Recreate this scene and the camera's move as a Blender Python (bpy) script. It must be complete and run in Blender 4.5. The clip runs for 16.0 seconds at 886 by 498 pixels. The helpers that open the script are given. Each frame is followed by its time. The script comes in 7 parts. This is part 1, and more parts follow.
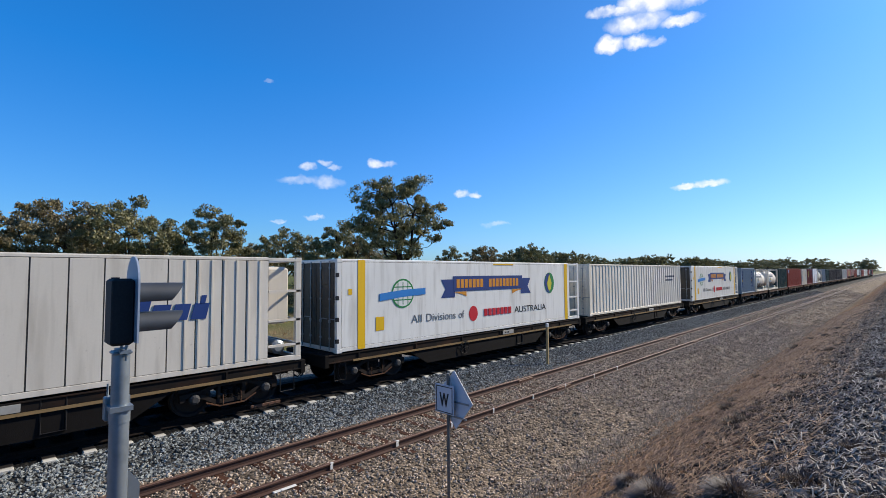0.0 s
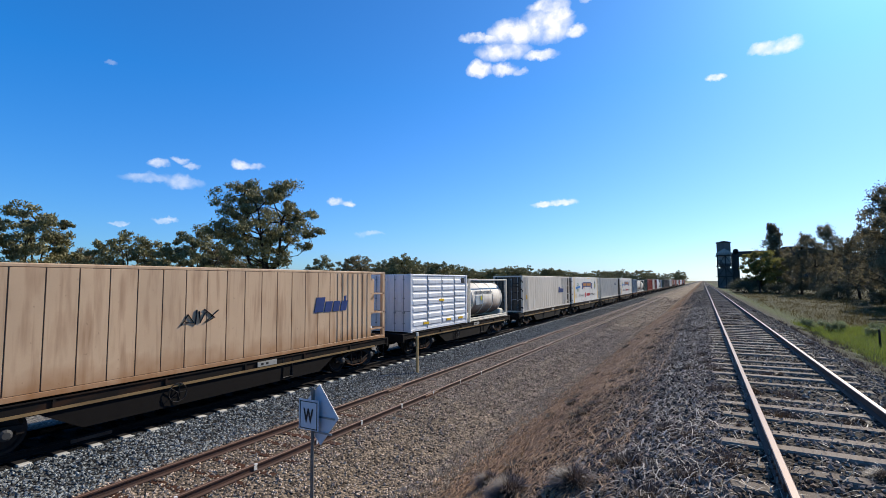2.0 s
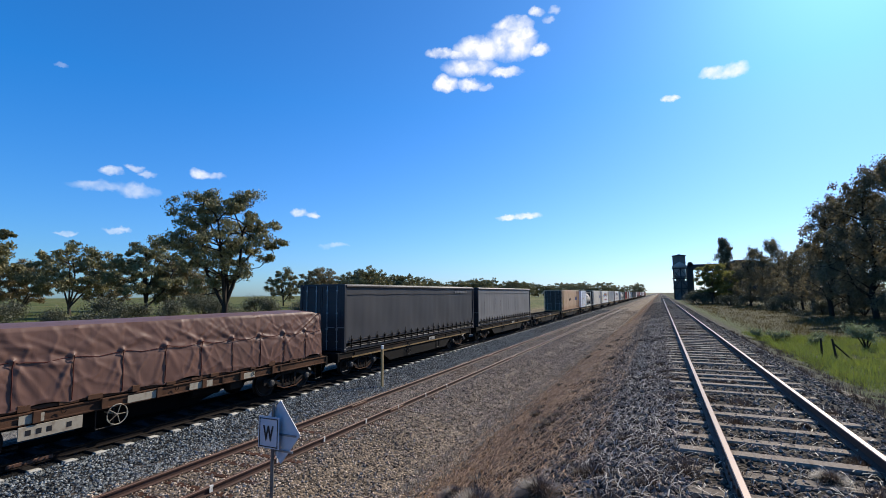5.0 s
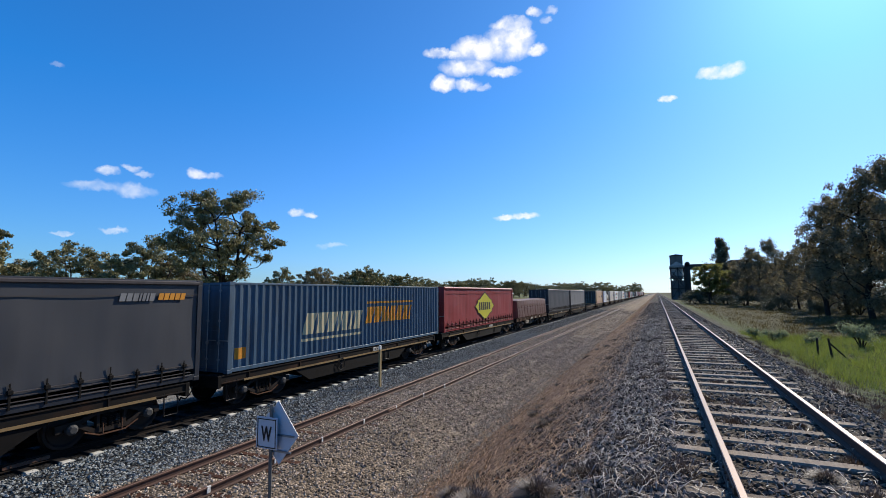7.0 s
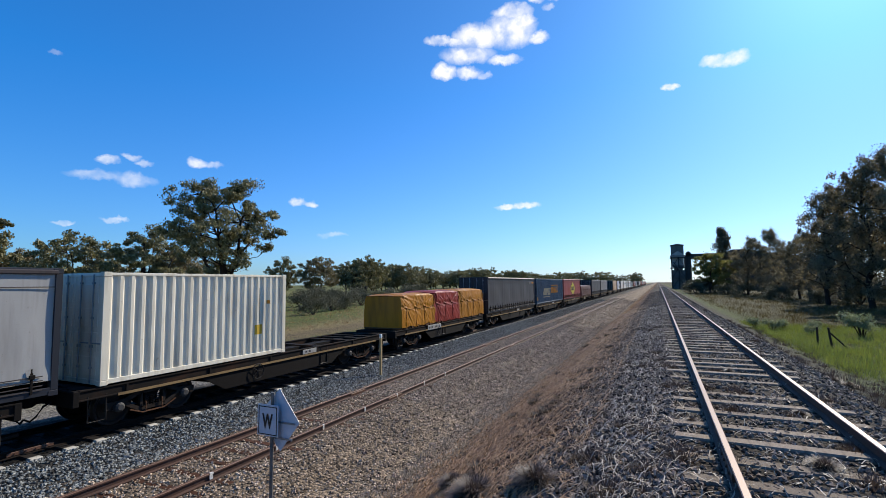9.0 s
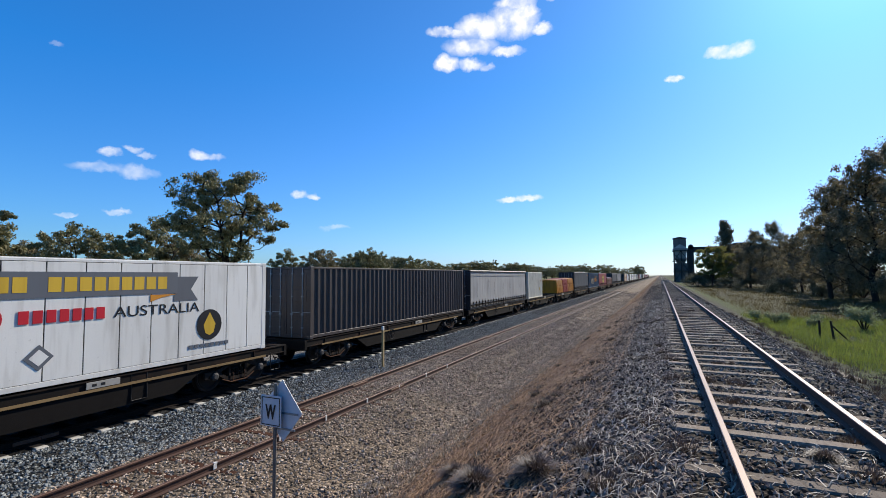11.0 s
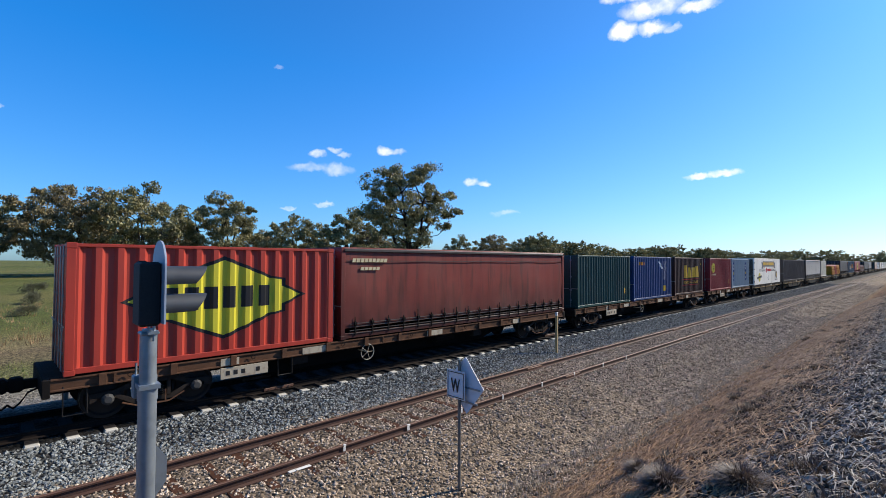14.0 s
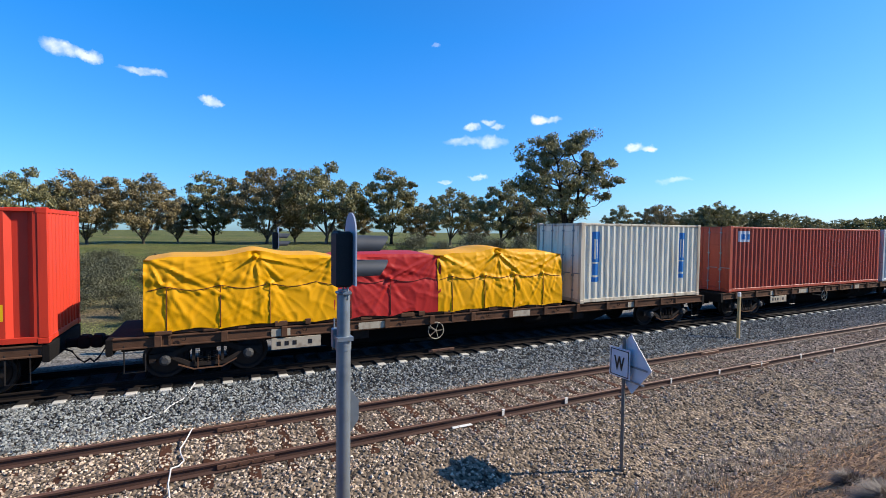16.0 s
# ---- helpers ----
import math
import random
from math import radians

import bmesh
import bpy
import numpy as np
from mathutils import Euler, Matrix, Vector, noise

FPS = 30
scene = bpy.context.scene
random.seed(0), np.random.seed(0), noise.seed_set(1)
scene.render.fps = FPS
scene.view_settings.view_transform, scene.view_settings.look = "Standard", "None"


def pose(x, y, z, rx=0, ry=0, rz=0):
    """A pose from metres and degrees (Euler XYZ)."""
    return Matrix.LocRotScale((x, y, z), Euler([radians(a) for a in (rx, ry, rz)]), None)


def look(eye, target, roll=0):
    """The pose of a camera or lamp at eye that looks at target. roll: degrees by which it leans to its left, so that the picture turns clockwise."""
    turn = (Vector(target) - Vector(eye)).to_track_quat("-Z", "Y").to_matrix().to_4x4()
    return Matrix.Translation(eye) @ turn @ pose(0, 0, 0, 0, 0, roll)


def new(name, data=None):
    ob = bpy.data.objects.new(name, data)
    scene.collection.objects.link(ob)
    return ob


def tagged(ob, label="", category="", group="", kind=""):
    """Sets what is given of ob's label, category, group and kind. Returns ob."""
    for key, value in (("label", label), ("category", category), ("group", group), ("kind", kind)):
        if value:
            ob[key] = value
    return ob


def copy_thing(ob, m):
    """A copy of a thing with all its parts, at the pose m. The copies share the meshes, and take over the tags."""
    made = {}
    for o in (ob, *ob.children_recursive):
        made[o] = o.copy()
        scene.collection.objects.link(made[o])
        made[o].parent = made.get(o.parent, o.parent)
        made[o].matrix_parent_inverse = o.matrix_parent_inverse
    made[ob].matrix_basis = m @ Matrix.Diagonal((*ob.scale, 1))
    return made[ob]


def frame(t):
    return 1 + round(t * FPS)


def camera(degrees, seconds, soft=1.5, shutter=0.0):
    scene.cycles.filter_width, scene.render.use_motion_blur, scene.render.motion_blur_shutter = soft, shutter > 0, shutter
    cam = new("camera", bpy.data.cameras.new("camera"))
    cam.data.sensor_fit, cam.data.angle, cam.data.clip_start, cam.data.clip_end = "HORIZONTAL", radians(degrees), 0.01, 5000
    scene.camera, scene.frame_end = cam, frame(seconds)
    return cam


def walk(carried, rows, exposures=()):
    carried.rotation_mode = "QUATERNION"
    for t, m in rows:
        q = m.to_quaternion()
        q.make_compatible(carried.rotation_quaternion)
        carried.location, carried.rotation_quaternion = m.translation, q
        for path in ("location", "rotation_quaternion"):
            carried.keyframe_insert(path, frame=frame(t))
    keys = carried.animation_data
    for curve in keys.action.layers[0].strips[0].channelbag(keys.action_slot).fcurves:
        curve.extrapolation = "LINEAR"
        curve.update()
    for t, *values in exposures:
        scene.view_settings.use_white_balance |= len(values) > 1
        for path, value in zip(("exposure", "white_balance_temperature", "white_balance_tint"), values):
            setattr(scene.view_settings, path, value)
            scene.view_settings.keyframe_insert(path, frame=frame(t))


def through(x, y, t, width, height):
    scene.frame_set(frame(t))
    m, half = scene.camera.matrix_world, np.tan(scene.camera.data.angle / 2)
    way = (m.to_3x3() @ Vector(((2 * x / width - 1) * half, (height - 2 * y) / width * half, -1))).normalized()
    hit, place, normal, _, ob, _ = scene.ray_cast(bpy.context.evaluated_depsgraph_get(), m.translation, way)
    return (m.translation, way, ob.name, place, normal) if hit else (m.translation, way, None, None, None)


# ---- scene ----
cam = camera(87.13, 16.0, 0.7)
PATH = [
    (0.0, pose(-0.025, 0.009, 3.678, 92.97, 0.37, 44.60)),
    (0.5, pose(-0.009, 0.015, 3.681, 93.38, 0.44, 39.34)),
    (1.0, pose(0.004, 0.042, 3.684, 93.67, 0.45, 34.70)),
    (1.5, pose(0.022, 0.054, 3.678, 93.91, 0.45, 31.30)),
    (2.0, pose(0.025, 0.054, 3.675, 94.07, 0.38, 29.13)),
    (2.5, pose(0.031, 0.071, 3.672, 94.30, 0.39, 27.69)),
    (3.0, pose(0.028, 0.086, 3.661, 94.56, 0.26, 26.78)),
    (3.5, pose(0.026, 0.070, 3.671, 94.78, 0.40, 26.12)),
    (4.0, pose(0.022, 0.058, 3.672, 95.08, 0.47, 25.61)),
    (6.5, pose(0.021, 0.052, 3.671, 95.81, 0.53, 24.58)),
    (7.0, pose(0.024, 0.040, 3.679, 95.55, 0.56, 24.65)),
    (7.5, pose(0.025, 0.050, 3.670, 95.22, 0.48, 24.77)),
    (8.0, pose(0.026, 0.067, 3.666, 94.85, 0.53, 24.79)),
    (8.5, pose(0.025, 0.068, 3.665, 94.53, 0.52, 24.77)),
    (11.0, pose(0.019, 0.071, 3.655, 93.36, 0.41, 24.99)),
    (11.5, pose(0.020, 0.047, 3.660, 93.12, 0.40, 26.17)),
    (12.0, pose(0.012, 0.035, 3.662, 92.91, 0.29, 28.65)),
    (12.5, pose(0.001, 0.007, 3.658, 92.61, 0.14, 32.35)),
    (13.0, pose(-0.022, -0.035, 3.660, 92.63, -0.09, 36.94)),
    (13.5, pose(-0.020, -0.082, 3.668, 92.46, -0.24, 41.38)),
    (14.0, pose(-0.022, -0.095, 3.663, 91.54, -0.22, 45.66)),
    (14.5, pose(-0.037, -0.118, 3.655, 90.39, -0.46, 50.08)),
    (15.0, pose(-0.042, -0.170, 3.660, 89.51, -0.53, 54.59)),
    (15.5, pose(-0.068, -0.185, 3.643, 88.75, -0.64, 59.46)),
    (16.0, pose(-0.092, -0.207, 3.650, 87.96, -0.58, 64.28)),
]
walk(cam, PATH, [(0, 0.38), (4, 0.35), (8.5, 0.35), (12.5, 0.42), (14.5, 0.6), (16, 0.72)])

# ---- daylight ----
SUN_EL, SUN_AZ = 34.0, 19.5
HIGH_CLOUD = [
    (15.7, 30.8, 1.81, 0.66, 1),
    (15.9, 29.0, 2.46, 1.42, 1),
    (20.2, 28.6, 2.26, 1.04, 1),
    (25.0, 28.4, 1.59, 0.47, 0.9),
    (22.9, 28.3, 1.4, 0.35, 0.9),
    (21.4, 26.9, 2.68, 0.89, 1),
    (16.7, 26.1, 1.7, 0.48, 0.9),
    (24.3, 25.1, 1.37, 0.73, 1),
    (21.2, 24.9, 1.49, 0.55, 0.95),
    (19.3, 24.5, 0.9, 0.31, 0.5),
    (12.5, 28.0, 1.09, 0.46, 0.9),
    (12.5, 31.9, 0.88, 0.37, 0.8),
    (11.3, 30.9, 0.53, 0.32, 0.4),
    (10.3, 31.7, 0.52, 0.32, 0.4),
    (14.4, 29.9, 1.21, 0.78, 1),
]
FAIR_CLOUDS = [
    (-6.5, 22.6, 1.32, 0.48, 1),
    (-8.3, 22.5, 1.23, 0.57, 1),
    (-2.0, 21.1, 0.83, 0.28, 0.9),
    (16.9, 9.3, 1.22, 0.31, 0.9),
    (14.6, 9.3, 1.73, 0.34, 0.9),
    (42.2, 9.7, 0.9, 0.4, 0.9),
    (40.6, 9.5, 0.71, 0.27, 0.8),
]
FAINT_CLOUDS = [
    (61.6, 10.9, 2.3, 0.39, 0.35),
    (58.6, 10.9, 1.87, 0.58, 0.45),
    (60.9, 12.5, 0.93, 0.39, 0.75),
    (58.8, 13.2, 0.78, 0.29, 0.5),
    (57.7, 12.6, 0.7, 0.29, 0.5),
    (52.8, 13.3, 0.88, 0.43, 0.8),
    (51.4, 13.2, 0.9, 0.31, 0.5),
    (64.1, 6.3, 0.87, 0.16, 0.45),
    (60.1, 6.7, 1.0, 0.23, 0.5),
    (65.4, 21.6, 0.56, 0.2, 0.18),
    (38.2, 5.9, 1.46, 0.27, 0.35),
    (103.4, 16.5, 1.35, 0.53, 0.75),
    (101.5, 16.4, 1.08, 0.4, 0.65),
    (97.0, 15.8, 1.78, 0.37, 0.55),
    (90.6, 13.6, 1.08, 0.35, 0.6),
]


def build_world():
    w = bpy.data.worlds.new("sky")
    w.use_nodes = True
    nt = w.node_tree
    nt.nodes.clear()
    N, L = nt.nodes.new, nt.links.new
    out, bg = N("ShaderNodeOutputWorld"), N("ShaderNodeBackground")
    sky = N("ShaderNodeTexSky")
    sky.sky_type, sky.sun_disc = "NISHITA", False
    sky.sun_elevation, sky.sun_rotation = radians(SUN_EL), radians(SUN_AZ)
    sky.air_density, sky.dust_density, sky.ozone_density, sky.altitude = 1.0, 0.6, 3.0, 200
    tc = N("ShaderNodeTexCoord")
    warp = N("ShaderNodeTexNoise")
    warp.inputs["Scale"].default_value, warp.inputs["Detail"].default_value = 24.0, 8.0
    warp.inputs["Roughness"].default_value = 0.62
    L(tc.outputs["Generated"], warp.inputs["Vector"])
    sub = N("ShaderNodeVectorMath")
    sub.operation = "SUBTRACT"
    L(warp.outputs["Color"], sub.inputs[0])
    sub.inputs[1].default_value = (0.5, 0.5, 0.5)
    mul = N("ShaderNodeVectorMath")
    mul.operation = "SCALE"
    mul.inputs["Scale"].default_value = 0.034
    L(sub.outputs[0], mul.inputs[0])
    add = N("ShaderNodeVectorMath")
    L(tc.outputs["Generated"], add.inputs[0])
    L(mul.outputs[0], add.inputs[1])
    last = None
    for yaw, el, hw, hh, dens in HIGH_CLOUD + FAIR_CLOUDS + FAINT_CLOUDS:
        a, e = radians(yaw), radians(el)
        c = Vector((-math.sin(a) * math.cos(e), math.cos(a) * math.cos(e), math.sin(e)))
        m = N("ShaderNodeMapping")
        m.vector_type = "TEXTURE"
        m.inputs["Location"].default_value = c
        m.inputs["Rotation"].default_value = (e, 0, a)
        m.inputs["Scale"].default_value = (radians(hw) * 1.2, 0.4, radians(hh) * 1.35)
        L(add.outputs[0], m.inputs["Vector"])
        ln = N("ShaderNodeVectorMath")
        ln.operation = "LENGTH"
        L(m.outputs[0], ln.inputs[0])
        mr = N("ShaderNodeMapRange")
        mr.inputs["From Min"].default_value, mr.inputs["From Max"].default_value = 1.05, 0.5
        mr.inputs["To Min"].default_value, mr.inputs["To Max"].default_value = 0.0, dens
        L(ln.outputs["Value"], mr.inputs["Value"])
        if last is None:
            last = mr.outputs[0]
        else:
            mx = N("ShaderNodeMath")
            mx.operation = "MAXIMUM"
            L(last, mx.inputs[0])
            L(mr.outputs[0], mx.inputs[1])
            last = mx.outputs[0]
    fine = N("ShaderNodeTexNoise")
    fine.inputs["Scale"].default_value, fine.inputs["Detail"].default_value = 38.0, 5.0
    L(tc.outputs["Generated"], fine.inputs["Vector"])
    fr = N("ShaderNodeMapRange")
    fr.inputs["From Min"].default_value, fr.inputs["From Max"].default_value = 0.32, 0.6
    fr.inputs["To Min"].default_value = 0.35
    L(fine.outputs["Fac"], fr.inputs["Value"])
    dm = N("ShaderNodeMath")
    dm.operation = "MULTIPLY"
    L(last, dm.inputs[0])
    L(fr.outputs[0], dm.inputs[1])
    mix = N("ShaderNodeMix")
    mix.data_type = "RGBA"
    L(dm.outputs[0], mix.inputs["Factor"])
    tint = N("ShaderNodeMix")
    tint.data_type, tint.blend_type = "RGBA", "MULTIPLY"
    tint.inputs["Factor"].default_value = 1.0
    dz, hz, tg = N("ShaderNodeSeparateXYZ"), N("ShaderNodeMapRange"), N("ShaderNodeMix")
    L(tc.outputs["Generated"], dz.inputs[0])
    L(dz.outputs["Z"], hz.inputs["Value"])
    hz.inputs["From Min"].default_value, hz.inputs["From Max"].default_value = 0.0, 0.38
    tg.data_type = "RGBA"
    tg.inputs["A"].default_value, tg.inputs["B"].default_value = SKY_LOW, SKY_TINT
    L(hz.outputs[0], tg.inputs["Factor"])
    # paler towards the sun, deeper blue away from it
    dot, toward, tg2, both = N("ShaderNodeVectorMath"), N("ShaderNodeMapRange"), N("ShaderNodeMix"), N("ShaderNodeMix")
    dot.operation = "DOT_PRODUCT"
    L(tc.outputs["Generated"], dot.inputs[0])
    se, sa = radians(SUN_EL), radians(SUN_AZ)
    dot.inputs[1].default_value = (math.sin(sa) * math.cos(se), math.cos(sa) * math.cos(se), math.sin(se))
    L(dot.outputs["Value"], toward.inputs["Value"])
    toward.inputs["From Min"].default_value, toward.inputs["From Max"].default_value = 0.1, 0.95
    tg2.data_type = both.data_type = "RGBA"
    tg2.inputs["A"].default_value, tg2.inputs["B"].default_value = SKY_LOW_FAR, SKY_TINT_FAR
    L(hz.outputs[0], tg2.inputs["Factor"])
    L(toward.outputs[0], both.inputs["Factor"])
    L(tg2.outputs["Result"], both.inputs["A"])
    L(tg.outputs["Result"], both.inputs["B"])
    L(both.outputs["Result"], tint.inputs["B"])
    L(sky.outputs[0], tint.inputs["A"])
    L(tint.outputs["Result"], mix.inputs["A"])
    mix.inputs["B"].default_value = (CLOUD_WHITE * 1.0, CLOUD_WHITE * 1.0, CLOUD_WHITE * 1.0, 1)
    L(mix.outputs["Result"], bg.inputs["Color"])
    bg.inputs["Strength"].default_value = SKY_STRENGTH
    L(bg.outputs[0], out.inputs["Surface"])
    scene.world = w


SKY_STRENGTH = 0.1
SKY_TINT = (0.33, 0.76, 1.23, 1)
SKY_LOW = (0.57, 0.76, 1.2, 1)
SKY_TINT_FAR = (0.13, 0.9, 1.6, 1)
SKY_LOW_FAR = (0.5, 0.8, 1.2, 1)
CLOUD_WHITE = 8.5
build_world()
sun_data = bpy.data.lights.new("sun", "SUN")
sun_data.energy, sun_data.angle, sun_data.color = 5.0, radians(0.53), (1.0, 0.91, 0.77)
sun = new("sun", sun_data)
sx, sy = math.sin(radians(SUN_AZ)), math.cos(radians(SUN_AZ))
sun.matrix_basis = look((sx * 80, sy * 80, 80 * math.tan(radians(SUN_EL))), (0, 0, 0))
scene.view_settings.exposure = 0.0


# ---- materials ----
def srgb(h):
    c = [int(h[i:i + 2], 16) / 255 for i in (0, 2, 4)]
    return tuple(0.74 * (v / 12.92 if v <= 0.04045 else ((v + 0.055) / 1.055) ** 2.4) for v in c) + (1,)


def tone(c, k):
    return (min(1, c[0] * k), min(1, c[1] * k), min(1, c[2] * k), 1)


def material(name, base, rough=0.6, metal=0.0, stain=None, stain_amount=0.35, scale=1.0, stretch=(1, 1, 1), bump=0.0, fine=60.0,
             island=0.0, each=0.0, vary=0.18):
    """A painted, rusted or mineral surface: base colour, slow tone changes, fine grain, stains and a little relief."""
    m = bpy.data.materials.new(name)
    m.use_nodes = True
    nt = m.node_tree
    N, L = nt.nodes.new, nt.links.new
    b = nt.nodes["Principled BSDF"]
    b.inputs["Roughness"].default_value, b.inputs["Metallic"].default_value = rough, metal
    b.inputs["Specular IOR Level"].default_value = 0.12 if rough >= 0.8 else 0.5
    tc, mp = N("ShaderNodeTexCoord"), N("ShaderNodeMapping")
    mp.inputs["Scale"].default_value = stretch
    L(tc.outputs["Object"], mp.inputs["Vector"])
    n1, n2 = N("ShaderNodeTexNoise"), N("ShaderNodeTexNoise")
    n1.inputs["Scale"].default_value, n1.inputs["Detail"].default_value = 1.3 * scale, 5
    n2.inputs["Scale"].default_value, n2.inputs["Detail"].default_value = fine, 3
    L(mp.outputs[0], n1.inputs["Vector"])
    L(tc.outputs["Object"], n2.inputs["Vector"])
    mixer = N("ShaderNodeMix")
    mixer.data_type = "RGBA"
    mixer.inputs["A"].default_value, mixer.inputs["B"].default_value = tone(base, 1 - vary), tone(base, 1 + vary)
    L(n2.outputs["Fac"], mixer.inputs["Factor"])
    col = mixer.outputs["Result"]
    rp = N("ShaderNodeMapRange")
    rp.inputs["From Min"].default_value, rp.inputs["From Max"].default_value = 0.5, 0.72
    rp.inputs["To Max"].default_value = stain_amount
    L(n1.outputs["Fac"], rp.inputs["Value"])
    m2 = N("ShaderNodeMix")
    m2.data_type = "RGBA"
    L(rp.outputs[0], m2.inputs["Factor"])
    L(col, m2.inputs["A"])
    m2.inputs["B"].default_value = stain or tone(base, 0.55)
    col = m2.outputs["Result"]
    for amount, node, sock in ((island, "ShaderNodeNewGeometry", "Random Per Island"), (each, "ShaderNodeObjectInfo", "Random")):
        if amount:
            g, v = N(node), N("ShaderNodeMapRange")
            v.inputs["To Min"].default_value, v.inputs["To Max"].default_value = 1 - amount, 1 + amount
            L(g.outputs[sock], v.inputs["Value"])
            h = N("ShaderNodeVectorMath")
            h.operation = "SCALE"
            L(col, h.inputs[0])
            L(v.outputs[0], h.inputs["Scale"])
            col = h.outputs[0]
    L(col, b.inputs["Base Color"])
    rr = N("ShaderNodeMapRange")
    rr.inputs["To Min"].default_value, rr.inputs["To Max"].default_value = max(0.05, rough - 0.12), min(1, rough + 0.12)
    L(n2.outputs["Fac"], rr.inputs["Value"])
    L(rr.outputs[0], b.inputs["Roughness"])
    if bump:
        bp = N("ShaderNodeBump")
        bp.inputs["Strength"].default_value, bp.inputs["Distance"].default_value = bump, 0.02
        L(n2.outputs["Fac"], bp.inputs["Height"])
        L(bp.outputs[0], b.inputs["Normal"])
    return m


def painted(name, hexa, stain="4a3a2c", amount=0.4, rough=0.5, metal=0.0):
    """Container paint with vertical run-off streaks."""
    m = material(name, srgb(hexa), rough, metal, srgb(stain), amount, 1.6, (1.6, 1.6, 0.22), 0.03, 40, vary=0.05, each=0.06)
    nt = m.node_tree
    N, L = nt.nodes.new, nt.links.new
    b = nt.nodes["Principled BSDF"]
    col = b.inputs["Base Color"].links[0].from_socket
    tc = N("ShaderNodeTexCoord")
    for scale, stretch, lo, hi, amt, tint in ((5.0, (1, 1.5, 0.09), 0.56, 0.75, amount * 0.7, srgb(stain)), (9.0, (1, 1, 1), 0.68, 0.76, amount * 0.7, srgb("4f2f1d")), (0.5, (1, 1, 0.8), 0.5, 0.8, amount * 0.35, srgb("6b5f52"))):
        mp, n, r, x = N("ShaderNodeMapping"), N("ShaderNodeTexNoise"), N("ShaderNodeMapRange"), N("ShaderNodeMix")
        mp.inputs["Scale"].default_value = stretch
        L(tc.outputs["Object"], mp.inputs["Vector"])
        n.inputs["Scale"].default_value, n.inputs["Detail"].default_value = scale, 4
        L(mp.outputs[0], n.inputs["Vector"])
        r.inputs["From Min"].default_value, r.inputs["From Max"].default_value, r.inputs["To Max"].default_value = lo, hi, min(0.85, amt)
        L(n.outputs["Fac"], r.inputs["Value"])
        x.data_type = "RGBA"
        L(r.outputs[0], x.inputs["Factor"])
        L(col, x.inputs["A"])
        x.inputs["B"].default_value = tint
        col = x.outputs["Result"]
    L(col, b.inputs["Base Color"])
    return m


def leafy(name, a, b, rough=0.6, through=0.2):
    m = bpy.data.materials.new(name)
    m.use_nodes = True
    nt = m.node_tree
    N, L = nt.nodes.new, nt.links.new
    p = nt.nodes["Principled BSDF"]
    g, mx, n, tc = N("ShaderNodeNewGeometry"), N("ShaderNodeMix"), N("ShaderNodeTexNoise"), N("ShaderNodeTexCoord")
    n.inputs["Scale"].default_value = 0.5
    L(tc.outputs["Object"], n.inputs["Vector"])
    mx.data_type = "RGBA"
    mx.inputs["A"].default_value, mx.inputs["B"].default_value = tone(a, 0.8), tone(b, 0.8)
    ad = N("ShaderNodeMath")
    L(g.outputs["Random Per Island"], ad.inputs[0])
    L(n.outputs["Fac"], ad.inputs[1])
    mr = N("ShaderNodeMapRange")
    mr.inputs["From Min"].default_value, mr.inputs["From Max"].default_value = 0.25, 1.25
    L(ad.outputs[0], mr.inputs["Value"])
    L(mr.outputs[0], mx.inputs["Factor"])
    L(mx.outputs["Result"], p.inputs["Base Color"])
    p.inputs["Roughness"].default_value = rough
    tr, ms = N("ShaderNodeBsdfTranslucent"), N("ShaderNodeMixShader")
    L(mx.outputs["Result"], tr.inputs["Color"])
    ms.inputs[0].default_value = through
    out = nt.nodes["Material Output"]
    L(p.outputs[0], ms.inputs[1])
    L(tr.outputs[0], ms.inputs[2])
    L(ms.outputs[0], out.inputs["Surface"])
    return m


